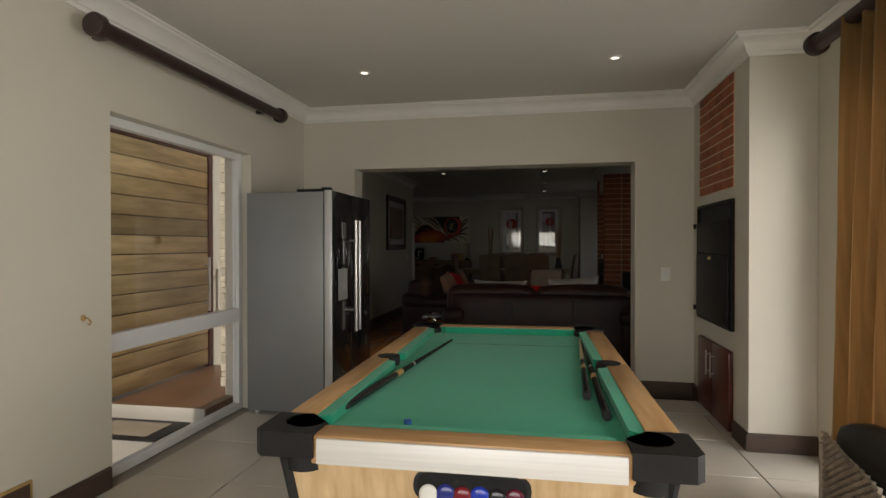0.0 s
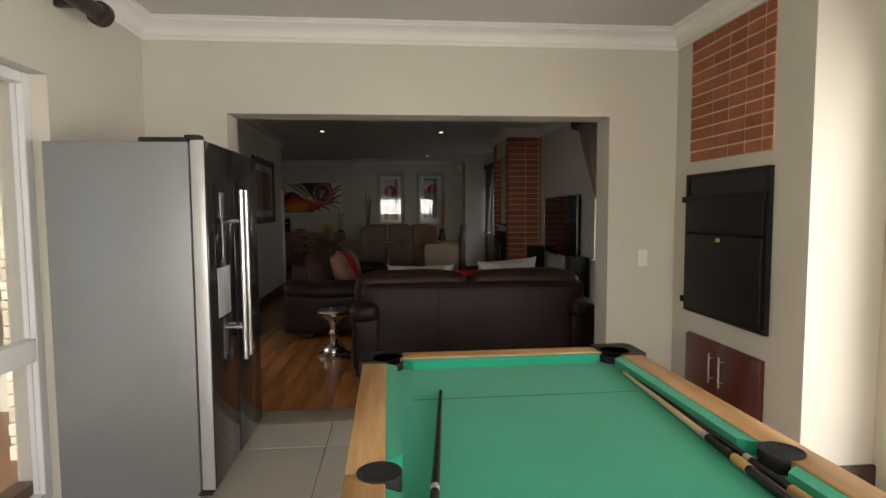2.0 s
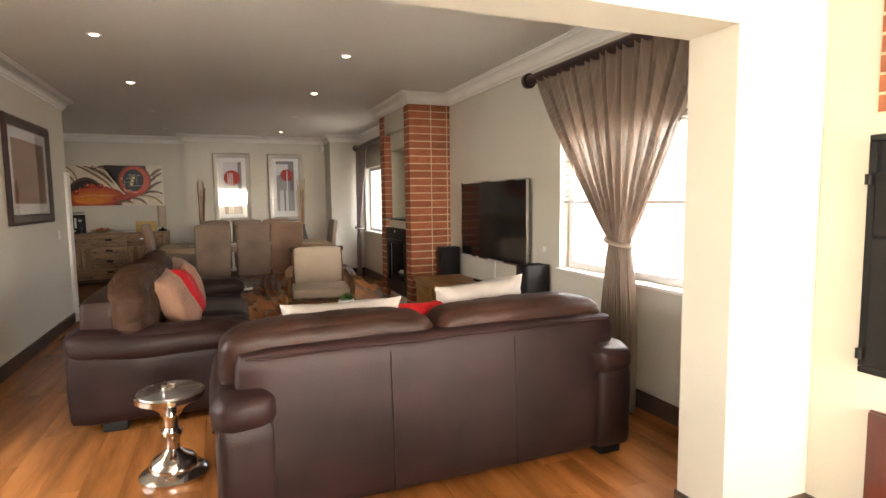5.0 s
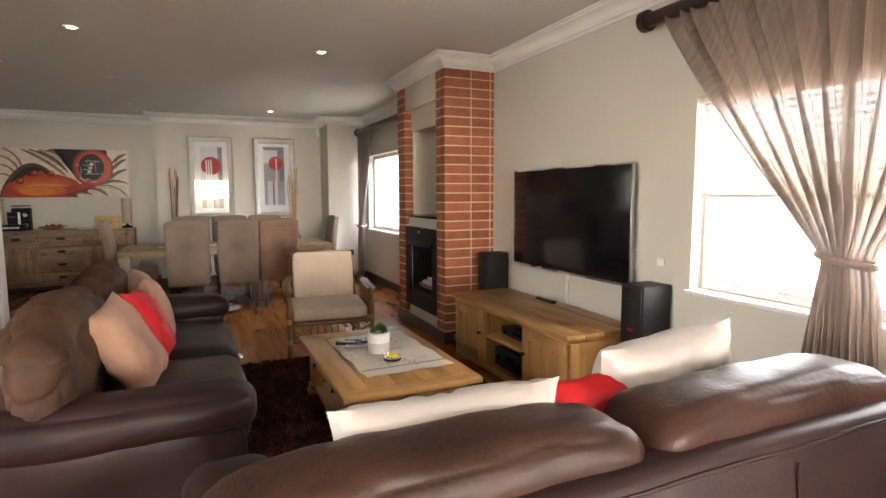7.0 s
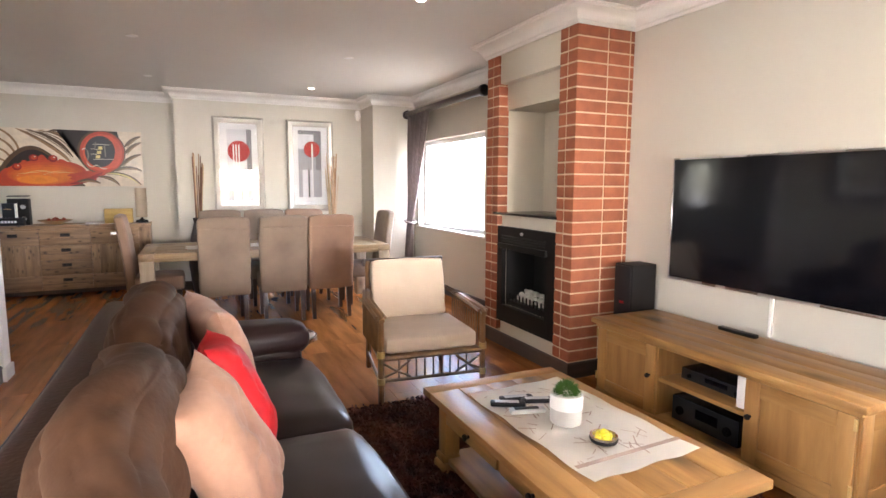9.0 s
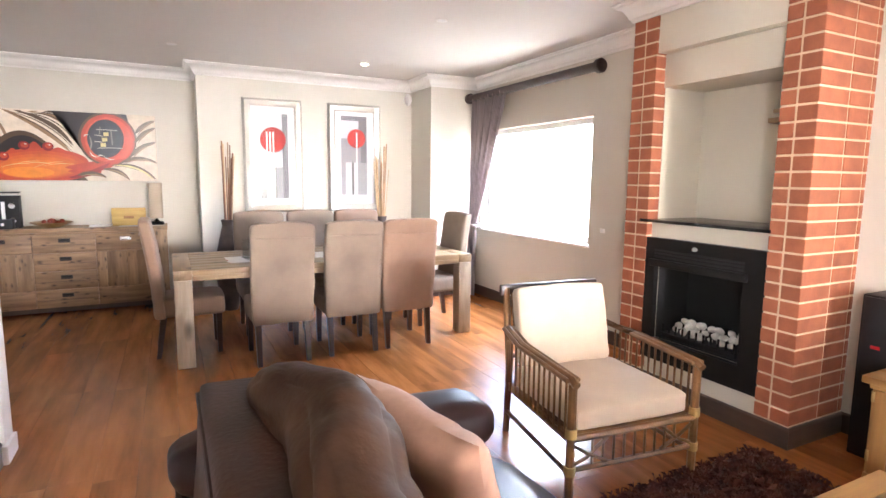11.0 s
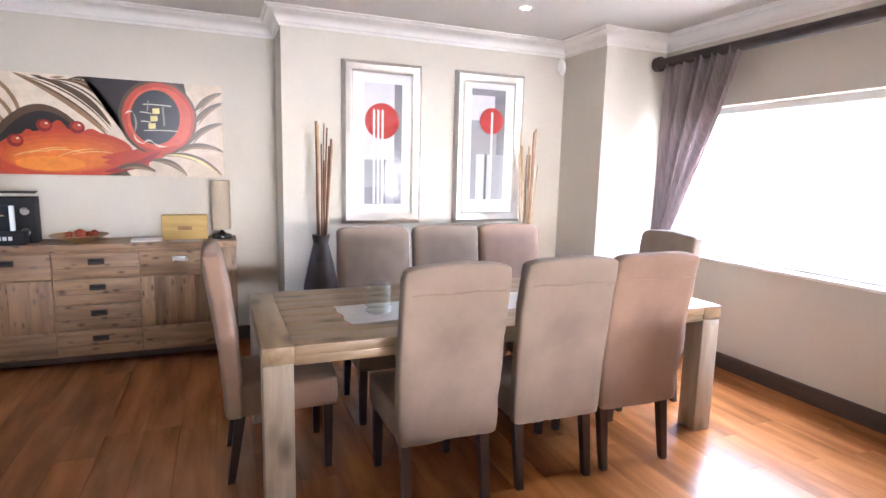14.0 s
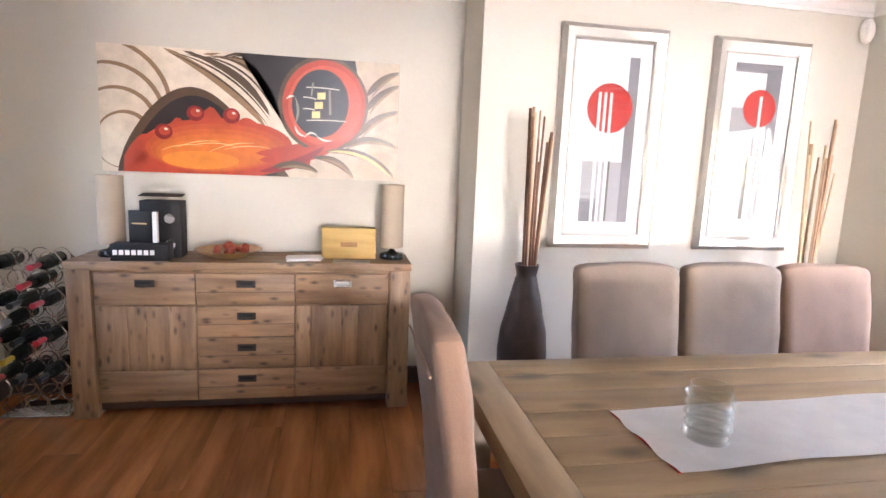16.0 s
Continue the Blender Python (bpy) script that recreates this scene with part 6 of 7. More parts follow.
def wine_rack():
    t = thing("wine_rack", pose(-4.07, 14.93, 0), "chrome ring wine rack half filled with bottles", "wine rack")
    part("base", bx(-0.175, 0.175, -0.11, 0.11, 0, 0.035, 0.005), CHROME, t, "chrome base plate")
    rng = random.Random(6)
    cols = [(0.10, 0.30, 0.03), (0.016, 0.018, 0.02), (0.012, 0.014, 0.012), (0.22, 0.02, 0.02)]
    glassy = [material("bottle_glass", (0.010, 0.014, 0.010), 0.08, spread=0.2, bump=0.0)]
    foil = [material("foil_yellow", (0.62, 0.42, 0.04), 0.35, spread=0.1, bump=0.0), material("foil_red", (0.35, 0.02, 0.03), 0.35, spread=0.1, bump=0.0), material("foil_black", (0.015, 0.015, 0.016), 0.3, spread=0.1, bump=0.0), material("foil_silver", (0.55, 0.55, 0.55), 0.3, metal=0.8, spread=0.1, bump=0.0)]
    for row in range(9):
        n = 3 if row % 2 == 0 else 2
        for c in range(n):
            x = (c - (n - 1) / 2) * 0.108
            z = 0.10 + row * 0.102
            for y in (-0.07, 0.07):
                ring = bmesh.new()
                tube(ring, [(x + 0.05 * math.cos(a * math.pi / 10), y, z + 0.05 * math.sin(a * math.pi / 10)) for a in range(20)], 0.0042, 6, closed=True)
                part("ring", ring, CHROME, t)
            if row > 1 and rng.random() < 0.8:
                b = thing("wine_bottle", pose(-4.07 + x, 14.93 + 0.05, z - 0.004, 90, 0, 0), "dark wine bottle lying in the rack", "wine bottle", "bottles in the rack")
                part("bottle", lathe([(0.034, 0), (0.038, 0.004), (0.038, 0.17), (0.030, 0.20), (0.015, 0.225)], 18), glassy[0], b)
                part("capsule", lathe([(0.0152, 0.2251), (0.0150, 0.30), (0.017, 0.302), (0.017, 0.312), (0, 0.313)], 16), foil[(0, 1, 2, 1, 2, 1, 3, 0)[rng.randrange(8)]], b, "coloured foil capsule")
    for s in (-1, 1):
        wave = bmesh.new()
        for y in (-0.07, 0.07):
            tube(wave, [(s * (0.15 + 0.025 * math.sin(z * 31)), y, 0.03 + z) for z in [k * 0.03 for k in range(32)]], 0.005, 6)
        part("wavy_upright", wave, CHROME, t)


wine_rack()


def floor_vase(x, y, seed, label, canes):
    t = thing("floor_vase", pose(x, y, 0), label, "floor vase", "vases with canes")
    prof = [(0.075, 0), (0.085, 0.01), (0.110, 0.15), (0.134, 0.35), (0.140, 0.50), (0.128, 0.63), (0.100, 0.74)]
    for k in range(7):
        z = 0.75 + k * 0.028
        r = 0.098 - k * 0.0065
        prof += [(r + 0.004, z), (r - 0.003, z + 0.014)]
    prof += [(0.058, 0.95), (0.068, 1.0), (0.060, 1.0), (0.050, 0.95), (0, 0.94)]
    part("vase_body", lathe(prof, 32), VASE, t, "dark ribbed vase")
    rng = random.Random(seed)
    for i in range(13):
        a = rng.uniform(0, 6.28)
        r0, r1 = 0.03, rng.uniform(0.03, 0.10)
        h = rng.uniform(1.55, 1.88)
        c = bmesh.new()
        pts = [(r0 * math.cos(a) * (1 - u) + r1 * math.cos(a) * u, r0 * math.sin(a) * (1 - u) + r1 * math.sin(a) * u * 0.6, 0.8 + (h - 0.8) * u) for u in (0, 0.33, 0.66, 1)]
        tube(c, pts, rng.uniform(0.005, 0.009), 7)
        part("cane", c, canes[rng.randrange(len(canes))], t)


VASE = material("dark_carved_vase", (0.055, 0.034, 0.027), 0.5, spread=0.35, scale=9, bump=0.4, fine=50)
CANE_A = material("pale_cane", (0.50, 0.37, 0.22), 0.6, spread=0.15, scale=9)
CANE_B = material("brown_cane", (0.18, 0.085, 0.045), 0.6, spread=0.2, scale=9)
CANE_C = material("tan_cane", (0.34, 0.20, 0.11), 0.6, spread=0.2, scale=9)
floor_vase(-1.38, 14.42, 1, "dark ribbed floor vase holding long canes", (CANE_A, CANE_B, CANE_C, CANE_B))
floor_vase(0.40, 14.42, 2, "dark floor vase of pale canes behind the chairs", (CANE_A, CANE_A, CANE_C))

# framed prints
FRAME = material("silver_leaf_frame", (0.47, 0.44, 0.39), 0.34, metal=0.7, spread=0.08, scale=6, bump=0.04)
MOUNT = material("white_mount", (0.74, 0.74, 0.74), 0.8, spread=0.02)
GREY1 = material("print_light_grey", (0.34, 0.34, 0.355), 0.8, spread=0.06)
GREY2 = material("print_mid_grey", (0.21, 0.21, 0.225), 0.8, spread=0.10)
REDDISC = material("print_red", (0.45, 0.035, 0.03), 0.7, spread=0.1)


def disc(x, z, r, y0, y1, n=32, sx=1.0):
    return prism([(x + sx * r * math.cos(2 * math.pi * i / n), z + r * math.sin(2 * math.pi * i / n)) for i in range(n)], y0, y1, axis="y")


def bevel_frame(w, h, bar, proud, mat, t):
    f = bmesh.new()
    ring = []
    for inset, y in ((0, -0.002), (0, -proud * 0.6), (bar * 0.3, -proud), (bar * 0.75, -proud * 0.7), (bar, -proud * 0.4), (bar, -0.002)):
        ring.append([f.verts.new((x, y, z)) for x, z in ((-w / 2 + inset, inset), (w / 2 - inset, inset), (w / 2 - inset, h - inset), (-w / 2 + inset, h - inset))])
    for a, b in zip(ring, ring[1:]):
        for i in range(4):
            f.faces.new((a[i], a[(i + 1) % 4], b[(i + 1) % 4], b[i]))
    bmesh.ops.recalc_face_normals(f, faces=f.faces[:])
    return part("frame", f, mat, t)


def framed_print(x, left, label):
    t = thing("framed_print", pose(x, 14.72, 1.055), label, "framed print", "pair of prints")
    w, h = 0.67, 1.305
    bevel_frame(w, h, 0.085, 0.05, FRAME, t)
    part("inner_lip", bevel_lip(w - 0.168, h - 0.168, 0.084), FRAME, t, "fine silver inner lip")
    part("mount", bx(-w / 2 + 0.07, w / 2 - 0.07, -0.012, -0.004, 0.07, h - 0.07), MOUNT, t, "white mount")
    depth = [0.0122]

    def block(name, x0, x1, z0, z1, mat, label=""):
        y = depth[0]
        depth[0] += 0.0005
        part(name, bx(x0, x1, -y - 0.0004, -y, z0, z1), mat, t, label)
    if left:
        block("print_ground", -0.15, 0.17, 0.16, 1.14, GREY0, "very pale lilac grey printed ground")
        block("print_block", -0.15, 0.17, 0.16, 0.525, GREY1)
        block("print_block", 0.105, 0.17, 0.16, 1.14, GREY2)
        block("print_block", -0.15, -0.02, 0.16, 0.30, GREY2)
        part("print_disc", disc(0.0, 0.84, 0.145, -depth[0] - 0.0004, -depth[0]), REDDISC, t, "red disc")
        depth[0] += 0.0005
        for k in range(3):
            block("print_line", -0.078 + k * 0.036, -0.060 + k * 0.036, 0.165, 0.93, MOUNT)
        block("print_line", 0.016, 0.028, 0.165, 0.53, GREY3)
    else:
        block("print_ground", -0.17, 0.16, 0.20, 1.165, GREY0, "very pale lilac grey printed ground")
        block("print_block", 0.055, 0.16, 0.60, 1.165, GREY2)
        block("print_block", -0.17, 0.055, 1.11, 1.165, GREY2)
        block("print_block", -0.17, 0.08, 0.60, 0.895, GREY1)
        block("print_block", -0.17, -0.115, 0.20, 0.60, GREY1)
        block("print_block", 0.04, 0.16, 0.20, 0.60, GREY1)
        part("print_disc", disc(0.025, 0.895, 0.115, -depth[0] - 0.0004, -depth[0]), REDDISC, t, "red disc")
        depth[0] += 0.0005
        block("print_line", 0.020, 0.040, 0.21, 0.97, MOUNT)
        block("print_line", -0.035, -0.010, 0.20, 0.60, GREY3)
    p = part("glass", bx(-w / 2 + 0.072, w / 2 - 0.072, -0.022, -0.020, 0.072, h - 0.072), GLASS, t)
    p.visible_shadow = False


def bevel_lip(w, h, z0):
    f = bmesh.new()
    for a, b, c, d in ((-w / 2, w / 2, 0, 0.005), (-w / 2, w / 2, h - 0.005, h), (-w / 2, -w / 2 + 0.005, 0.005, h - 0.005), (w / 2 - 0.005, w / 2, 0.005, h - 0.005)):
        box(f, a, b, -0.027, -0.0225, z0 + c, z0 + d)
    return f


GREY0 = material("print_lilac", (0.62, 0.62, 0.645), 0.8, spread=0.04)
GREY3 = material("print_dark_grey", (0.13, 0.14, 0.13), 0.8, spread=0.10)
framed_print(-0.825, True, "tall silver framed print of a red disc with three white lines")
framed_print(0.155, False, "tall silver framed print of a red disc on grey blocks")


def lounge_picture():
    t = thing("framed_picture", pose(LX0, 10.09, 1.25, 0, 0, 90), "large dark framed abstract in rust and brown", "picture")
    w, h = 1.33, 1.0
    bevel_frame(w, h, 0.10, 0.04, DARKROD, t)
    part("mount", bx(-w / 2 + 0.09, w / 2 - 0.09, -0.012, -0.004, 0.09, h - 0.09), MOUNT, t, "pale mount")
    a = material("rust_print", (0.30, 0.09, 0.035), 0.7, second=(0.10, 0.035, 0.02), scale=2.5, stretch=(1, 1, 3))
    part("print", bx(-w / 2 + 0.19, w / 2 - 0.19, -0.0135, -0.0122, 0.20, h - 0.20), a, t, "rust and brown abstract")
    p = part("glass", bx(-w / 2 + 0.092, w / 2 - 0.092, -0.020, -0.017, 0.092, h - 0.092), GLASS, t)
    p.visible_shadow = False


lounge_picture()
post = thing("door_post", pose(LX0 - 0.001, 11.44, 0), "white painted door post on the wall end", "door post")
post["kind"] = "structure"
part("jamb", bx(0.001, 0.03, -0.06, 0.10, 0.10, 1.82, 0.004), WHITE, post)
part("plinth_block", bx(0.001, 0.045, -0.075, 0.115, 0, 0.10, 0.005), WHITE, post)
single("alarm_sensor", soft(-0.03, 0.03, -0.05, 0.0, -0.06, 0.06, 0.015), WHITE, "small white alarm sensor in the corner", "sensor", m=pose(0.87, 14.715, 2.47))


# abstract canvas, built up of flat painted shapes
def canvas():
    t = thing("canvas_painting", pose(-2.92, LY1, 1.405), "wide abstract canvas of red, orange, black and cream petals", "painting")
    w, h = 1.76, 0.735
    part("canvas", bx(-w / 2, w / 2, -0.035, -0.002, 0, h, 0.002), PAINT_CREAM, t, "cream ground")
    depth = [0.0352]

    def flat(name, pts, mat, label=""):
        clipped = [(max(-w / 2 + 0.002, min(w / 2 - 0.002, x)), max(0.002, min(h - 0.002, z))) for x, z in pts]
        y = depth[0]
        depth[0] += 0.0004
        bm = bmesh.new()
        vs = [bm.verts.new((x, -y, z)) for x, z in clipped]
        f = bm.faces.new(vs)
        bmesh.ops.triangulate(bm, faces=[f])
        bmesh.ops.dissolve_degenerate(bm, dist=1e-5, edges=bm.edges[:])
        part(name, bm, mat, t, label)

    def ribbon(name, a, b, bend, wide, mat, taper=True, n=16):
        """A brush stroke from a to b, bowed sideways by bend."""
        ax, az = a
        bx_, bz = b
        dx, dz = bx_ - ax, bz - az
        l = math.hypot(dx, dz)
        nx, nz = -dz / l, dx / l
        up, lo = [], []
        for i in range(n + 1):
            u = i / n
            k = bend * 4 * u * (1 - u)
            hw = wide / 2 * (math.sin(math.pi * u) ** 0.6 if taper else 1)
            cx, cz = ax + dx * u + nx * k, az + dz * u + nz * k
            up.append((cx + nx * hw, cz + nz * hw))
            lo.append((cx - nx * hw, cz - nz * hw))
        flat(name, up + lo[::-1], mat)

    def ellipse(name, cx, cz, rx, rz, mat, turn=0.0, label=""):
        c, s = math.cos(turn), math.sin(turn)
        flat(name, [(cx + rx * math.cos(a) * c - rz * math.sin(a) * s, cz + rx * math.cos(a) * s + rz * math.sin(a) * c) for a in [2 * math.pi * i / 40 for i in range(40)]], mat, label)

    # cream petals in the upper west corner
    for k in range(4):
        ellipse("petal_shadow", -0.84 + 0.03 * k, 0.43 - 0.08 * k, 0.37 - 0.07 * k, 0.34 - 0.055 * k, PAINT_TAN, -0.5)
        ellipse("petal", -0.85 + 0.03 * k, 0.425 - 0.08 * k, 0.355 - 0.07 * k, 0.325 - 0.055 * k, PAINT_CREAM, -0.5)
    # feathered strokes across the top
    for k in range(7):
        ribbon("stroke", (-0.52 + 0.055 * k, 0.73 - 0.005 * k), (0.06 + 0.012 * k, 0.30 + 0.035 * k), 0.05 + 0.012 * k, 0.055 - 0.003 * k, (PAINT_TAN, PAINT_CREAM, PAINT_BROWN, PAINT_CREAM)[k % 4])
    for k in range(8):
        ribbon("line", (-0.50 + 0.05 * k, 0.71 - 0.004 * k), (0.075 + 0.010 * k, 0.31 + 0.030 * k), 0.055 + 0.011 * k, 0.012, PAINT_BROWN)
    # black ground behind the eye
    flat("dark_ground", [(-0.09, 0.732), (0.60, 0.732), (0.62, 0.62), (0.42, 0.42), (0.18, 0.30), (0.11, 0.50), (0.02, 0.64)], PAINT_BLACK, "black painted ground")
    # brown arch and the orange pod
    pod = [(-0.78 + 0.93 * u, 0.02 + 0.46 * math.sin(math.pi * min(1, u * 1.12)) ** 0.75 if u < 0.893 else 0.02 + 0.16 * (1 - u) / 0.107) for u in [i / 30 for i in range(31)]]
    flat("arch", [(x * 1.0, z) for x, z in [(-0.79, 0.002)] + [(x, z + 0.035) for x, z in pod] + [(0.20, 0.002)]], PAINT_BROWN)
    flat("pod_shadow", [(-0.70, 0.002)] + [(x * 0.94 - 0.01, z * 0.97) for x, z in pod] + [(0.10, 0.002)], PAINT_BLACK)
    crest = []
    for i in range(45):
        u = i / 44
        x = -0.75 + 1.07 * u
        z = 0.02 + 0.41 * math.sin(math.pi * min(1.0, u * 0.98 + 0.02)) ** 0.6 * (1 - 0.40 * max(0, u - 0.55) / 0.45)
        for cx in (-0.545, -0.365, -0.155):
            z -= 0.14 * math.exp(-((x - cx) / 0.066) ** 2)
        crest.append((x, max(0.05, z)))
    flat("pod", [(-0.76, 0.002)] + crest + [(0.34, 0.17), (0.02, 0.002)], PAINT_RED, "red painted pod")
    for k in range(5):
        u = k / 4
        ellipse("pod_glow", -0.22 - 0.03 * u, 0.175 - 0.05 * u, 0.44 - 0.14 * u, 0.165 - 0.075 * u, PAINT_POD[k], 0.04, "orange glow" if k == 4 else "")
    ribbon("pod_tail", (0.0, 0.14), (0.44, 0.235), -0.02, 0.07, PAINT_RED)
    ellipse("pod_glow", -0.32, 0.085, 0.22, 0.055, PAINT_AMBER, 0.0)
    for cx, cz in ((-0.527, 0.246), (-0.345, 0.362), (-0.139, 0.358)):
        ellipse("berry", cx, cz, 0.050, 0.046, PAINT_DEEP)
        ellipse("berry_glow", cx + 0.004, cz + 0.006, 0.032, 0.028, PAINT_RED)
        ellipse("berry_light", cx + 0.014, cz + 0.016, 0.010, 0.007, PAINT_PALE)
    # eye
    ex, ez = 0.085, 0.055
    ellipse("eye_ring", 0.325 + ex, 0.40 + ez, 0.275, 0.292, PAINT_BROWN, -0.15)
    ellipse("eye_ring", 0.33 + ex, 0.398 + ez, 0.255, 0.272, PAINT_RED, -0.15, "red ring")
    ellipse("eye_ring", 0.335 + ex, 0.392 + ez, 0.225, 0.245, PAINT_CORAL, -0.15, "lighter coral ring")
    ellipse("eye", 0.305 + ex, 0.405 + ez, 0.172, 0.208, PAINT_NAVY, -0.15, "dark blue eye")
    for k in range(3):
        flat("gold_square", [(0.285 - 0.016 * k + a + ex, 0.43 - 0.058 * k + b + ez) for a, b in ((0, 0), (0.05, 0.004), (0.05, 0.046), (0, 0.042))], PAINT_GOLD)
    for a, b in (((0.22, 0.50), (0.42, 0.495)), ((0.20, 0.44), (0.28, 0.43)), ((0.20, 0.37), (0.27, 0.365)), ((0.22, 0.30), (0.46, 0.305))):
        ribbon("gold_line", (a[0] + ex, a[1] + ez), (b[0] + ex, b[1] + ez), 0.004, 0.007, PAINT_PALE, False, 4)
    ribbon("gold_line", (0.36 + ex, 0.49 + ez), (0.365 + ex, 0.34 + ez), 0.0, 0.014, PAINT_GREY, False, 4)
    ribbon("gold_line", (0.26 + ex, 0.53 + ez), (0.25 + ex, 0.45 + ez), 0.0, 0.010, PAINT_GREY, False, 4)
    ribbon("silver_curl", (0.10 + ex, 0.42 + ez), (0.15 + ex, 0.44 + ez), 0.01, 0.012, PAINT_PALE)
    ribbon("silver_curl", (0.15 + ex, 0.44 + ez), (0.15 + ex, 0.27 + ez), 0.02, 0.014, PAINT_GREY)
    ribbon("silver_curl", (0.15 + ex, 0.27 + ez), (0.22 + ex, 0.20 + ez), -0.02, 0.014, PAINT_PALE)
    ribbon("silver_curl", (0.21 + ex, 0.195 + ez), (0.29 + ex, 0.205 + ez), 0.025, 0.013, PAINT_PALE)
    ribbon("silver_curl", (0.28 + ex, 0.21 + ez), (0.38 + ex, 0.185 + ez), -0.015, 0.013, PAINT_PALE)
    ribbon("pod_tail", (0.02, 0.10), (0.55, 0.245), -0.03, 0.085, PAINT_RED)
    # stem and leaves to the east
    ribbon("stem", (0.02, 0.03), (0.42, 0.20), -0.03, 0.05, PAINT_DEEP)
    for a, b, bow in (((0.67, 0.52), (0.878, 0.68), 0.02), ((0.66, 0.42), (0.878, 0.60), 0.02), ((0.60, 0.25), (0.878, 0.44), 0.03), ((0.50, 0.19), (0.878, 0.21), 0.05), ((0.42, 0.17), (0.86, 0.02), 0.06), ((0.34, 0.13), (0.60, 0.01), 0.04), ((0.10, 0.06), (0.38, 0.04), 0.03)):
        ribbon("leaf_stroke", a, b, bow, 0.045, PAINT_BROWN)
        ribbon("leaf_light", (a[0] + 0.03, a[1] - 0.012), (b[0], b[1] - 0.012), bow, 0.016, PAINT_TAN)
    ribbon("gold_stroke", (0.44, 0.17), (0.84, 0.015), 0.055, 0.022, PAINT_GOLD)
    for k in range(5):
        ribbon("light_line", (-0.55 + 0.09 * k, 0.13 + 0.02 * (k % 3)), (-0.30 + 0.10 * k, 0.17 + 0.03 * (k % 2)), 0.02, 0.004, PAINT_GOLD)


def paint(name, c):
    return material(name, c, 0.35, spread=0.12, scale=14, bump=0.12, fine=60)


PAINT_CREAM, PAINT_TAN, PAINT_BROWN = paint("paint_cream", (0.68, 0.59, 0.47)), paint("paint_tan", (0.27, 0.165, 0.085)), paint("paint_brown", (0.085, 0.050, 0.026))
PAINT_BLACK, PAINT_RED, PAINT_ORANGE = paint("paint_black", (0.020, 0.014, 0.014)), paint("paint_red", (0.42, 0.045, 0.018)), paint("paint_orange", (0.58, 0.13, 0.015))
PAINT_POD = [paint("paint_pod", (0.44 + 0.04 * k, 0.052 + 0.025 * k, 0.018)) for k in range(5)]
PAINT_CORAL = paint("paint_coral", (0.56, 0.085, 0.04))
PAINT_AMBER, PAINT_DEEP, PAINT_NAVY = paint("paint_amber", (0.66, 0.21, 0.02)), paint("paint_deep_red", (0.22, 0.008, 0.010)), paint("paint_navy", (0.016, 0.019, 0.030))
PAINT_GOLD, PAINT_PALE, PAINT_GREY = paint("paint_gold", (0.64, 0.56, 0.25)), paint("paint_pale", (0.60, 0.57, 0.48)), paint("paint_grey", (0.22, 0.21, 0.18))
canvas()

# ---- downlights ----
SPOT = glowing("downlight_glow", (1.0, 0.90, 0.75), 3.5)


def downlight(x, y, lit=True):
    t = thing("downlight", pose(x, y, H), "small lit recessed white downlight in the ceiling" if lit else "small unlit recessed white downlight in the ceiling", "downlight", "ceiling downlights")
    part("trim_ring", lathe([(0.030, -0.006), (0.045, -0.006), (0.048, -0.001)], 24, caps=False), WHITE, t)
    part("lamp_face", lathe([(0.029, -0.0055), (0.029, -0.0015), (0, -0.0012)], 20), SPOT if lit else ALU, t, "glowing lamp" if lit else "pale unlit lamp")


for y in (8.40, 10.15, 12.03, 13.92):
    for x in (-1.85, 0.03):
        downlight(x, y, (x > 0 and y != 12.03) or (x < 0 and y < 11))
for x in (-1.37, 0.51):
    downlight(x, 4.08)

# ---- entrance porch beyond the glazed door ----
STONE = material("pale_stone", (0.60, 0.54, 0.42), 0.85, spread=0.2, scale=8, bump=0.3, random_tone=0.2)
CEDAR = material("cedar_board", (0.72, 0.56, 0.30), 0.5, second=(0.40, 0.28, 0.13), scale=2.2, stretch=(6, 0.8, 6), bump=0.1, fine=24, random_tone=0.42)
DECKTILE = material("terracotta_floor", (0.135, 0.068, 0.034), 0.4, spread=0.15, scale=3)
OUTWALL = material("exterior_white_plaster", (0.86, 0.85, 0.82), 0.85, spread=0.04, scale=1.5, bump=0.15)
PAVE = material("paving", (0.24, 0.23, 0.20), 0.8, spread=0.12, scale=0.8, bump=0.1)
setting("ground", bx(-60, 60, -60, 60, -0.5, -0.13), PAVE, "pale paved ground round the house", "ground")
setting("porch_floor", bx(-4.4, -2.601, 1.8, 3.719, -0.125, -0.002), TILE, "pale tiled porch floor", "porch")
step = bx(-3.6, -2.601, 3.72, 5.6, -0.125, 0.10, 0.006)
bx(-2.600, -2.512, 3.72, 4.115, -0.125, 0.10, 0.004, 1, step)
setting("porch_step", step, DECKTILE, "raised terracotta entrance step with a white nosing", "step")
setting("porch_step_riser", bx(-3.6, -2.512, 3.700, 3.7195, -0.001, 0.104, 0.002), TILE, "white tiled riser of the entrance step", "step")
setting("porch_wall_north", bx(-3.30, -2.60, 5.62, 5.80, -0.12, 3.2), OUTWALL, "white plaster wall beyond the entrance", "wall")
# Added block: its brown paints the shade on the lower wall beyond the step.
setting("porch_low_wall", bx(-3.16, -2.9, 5.36, 5.50, -0.12, 1.20), material("tan_plaster", (0.30, 0.22, 0.14), 0.85, spread=0.1, scale=2), "low tan plaster wall beyond the entrance step", "wall")
setting("porch_wall_west", bx(-3.66, -3.44, 1.0, 5.0, 2.27, 3.2), OUTWALL, "white plaster above the entrance door", "wall")


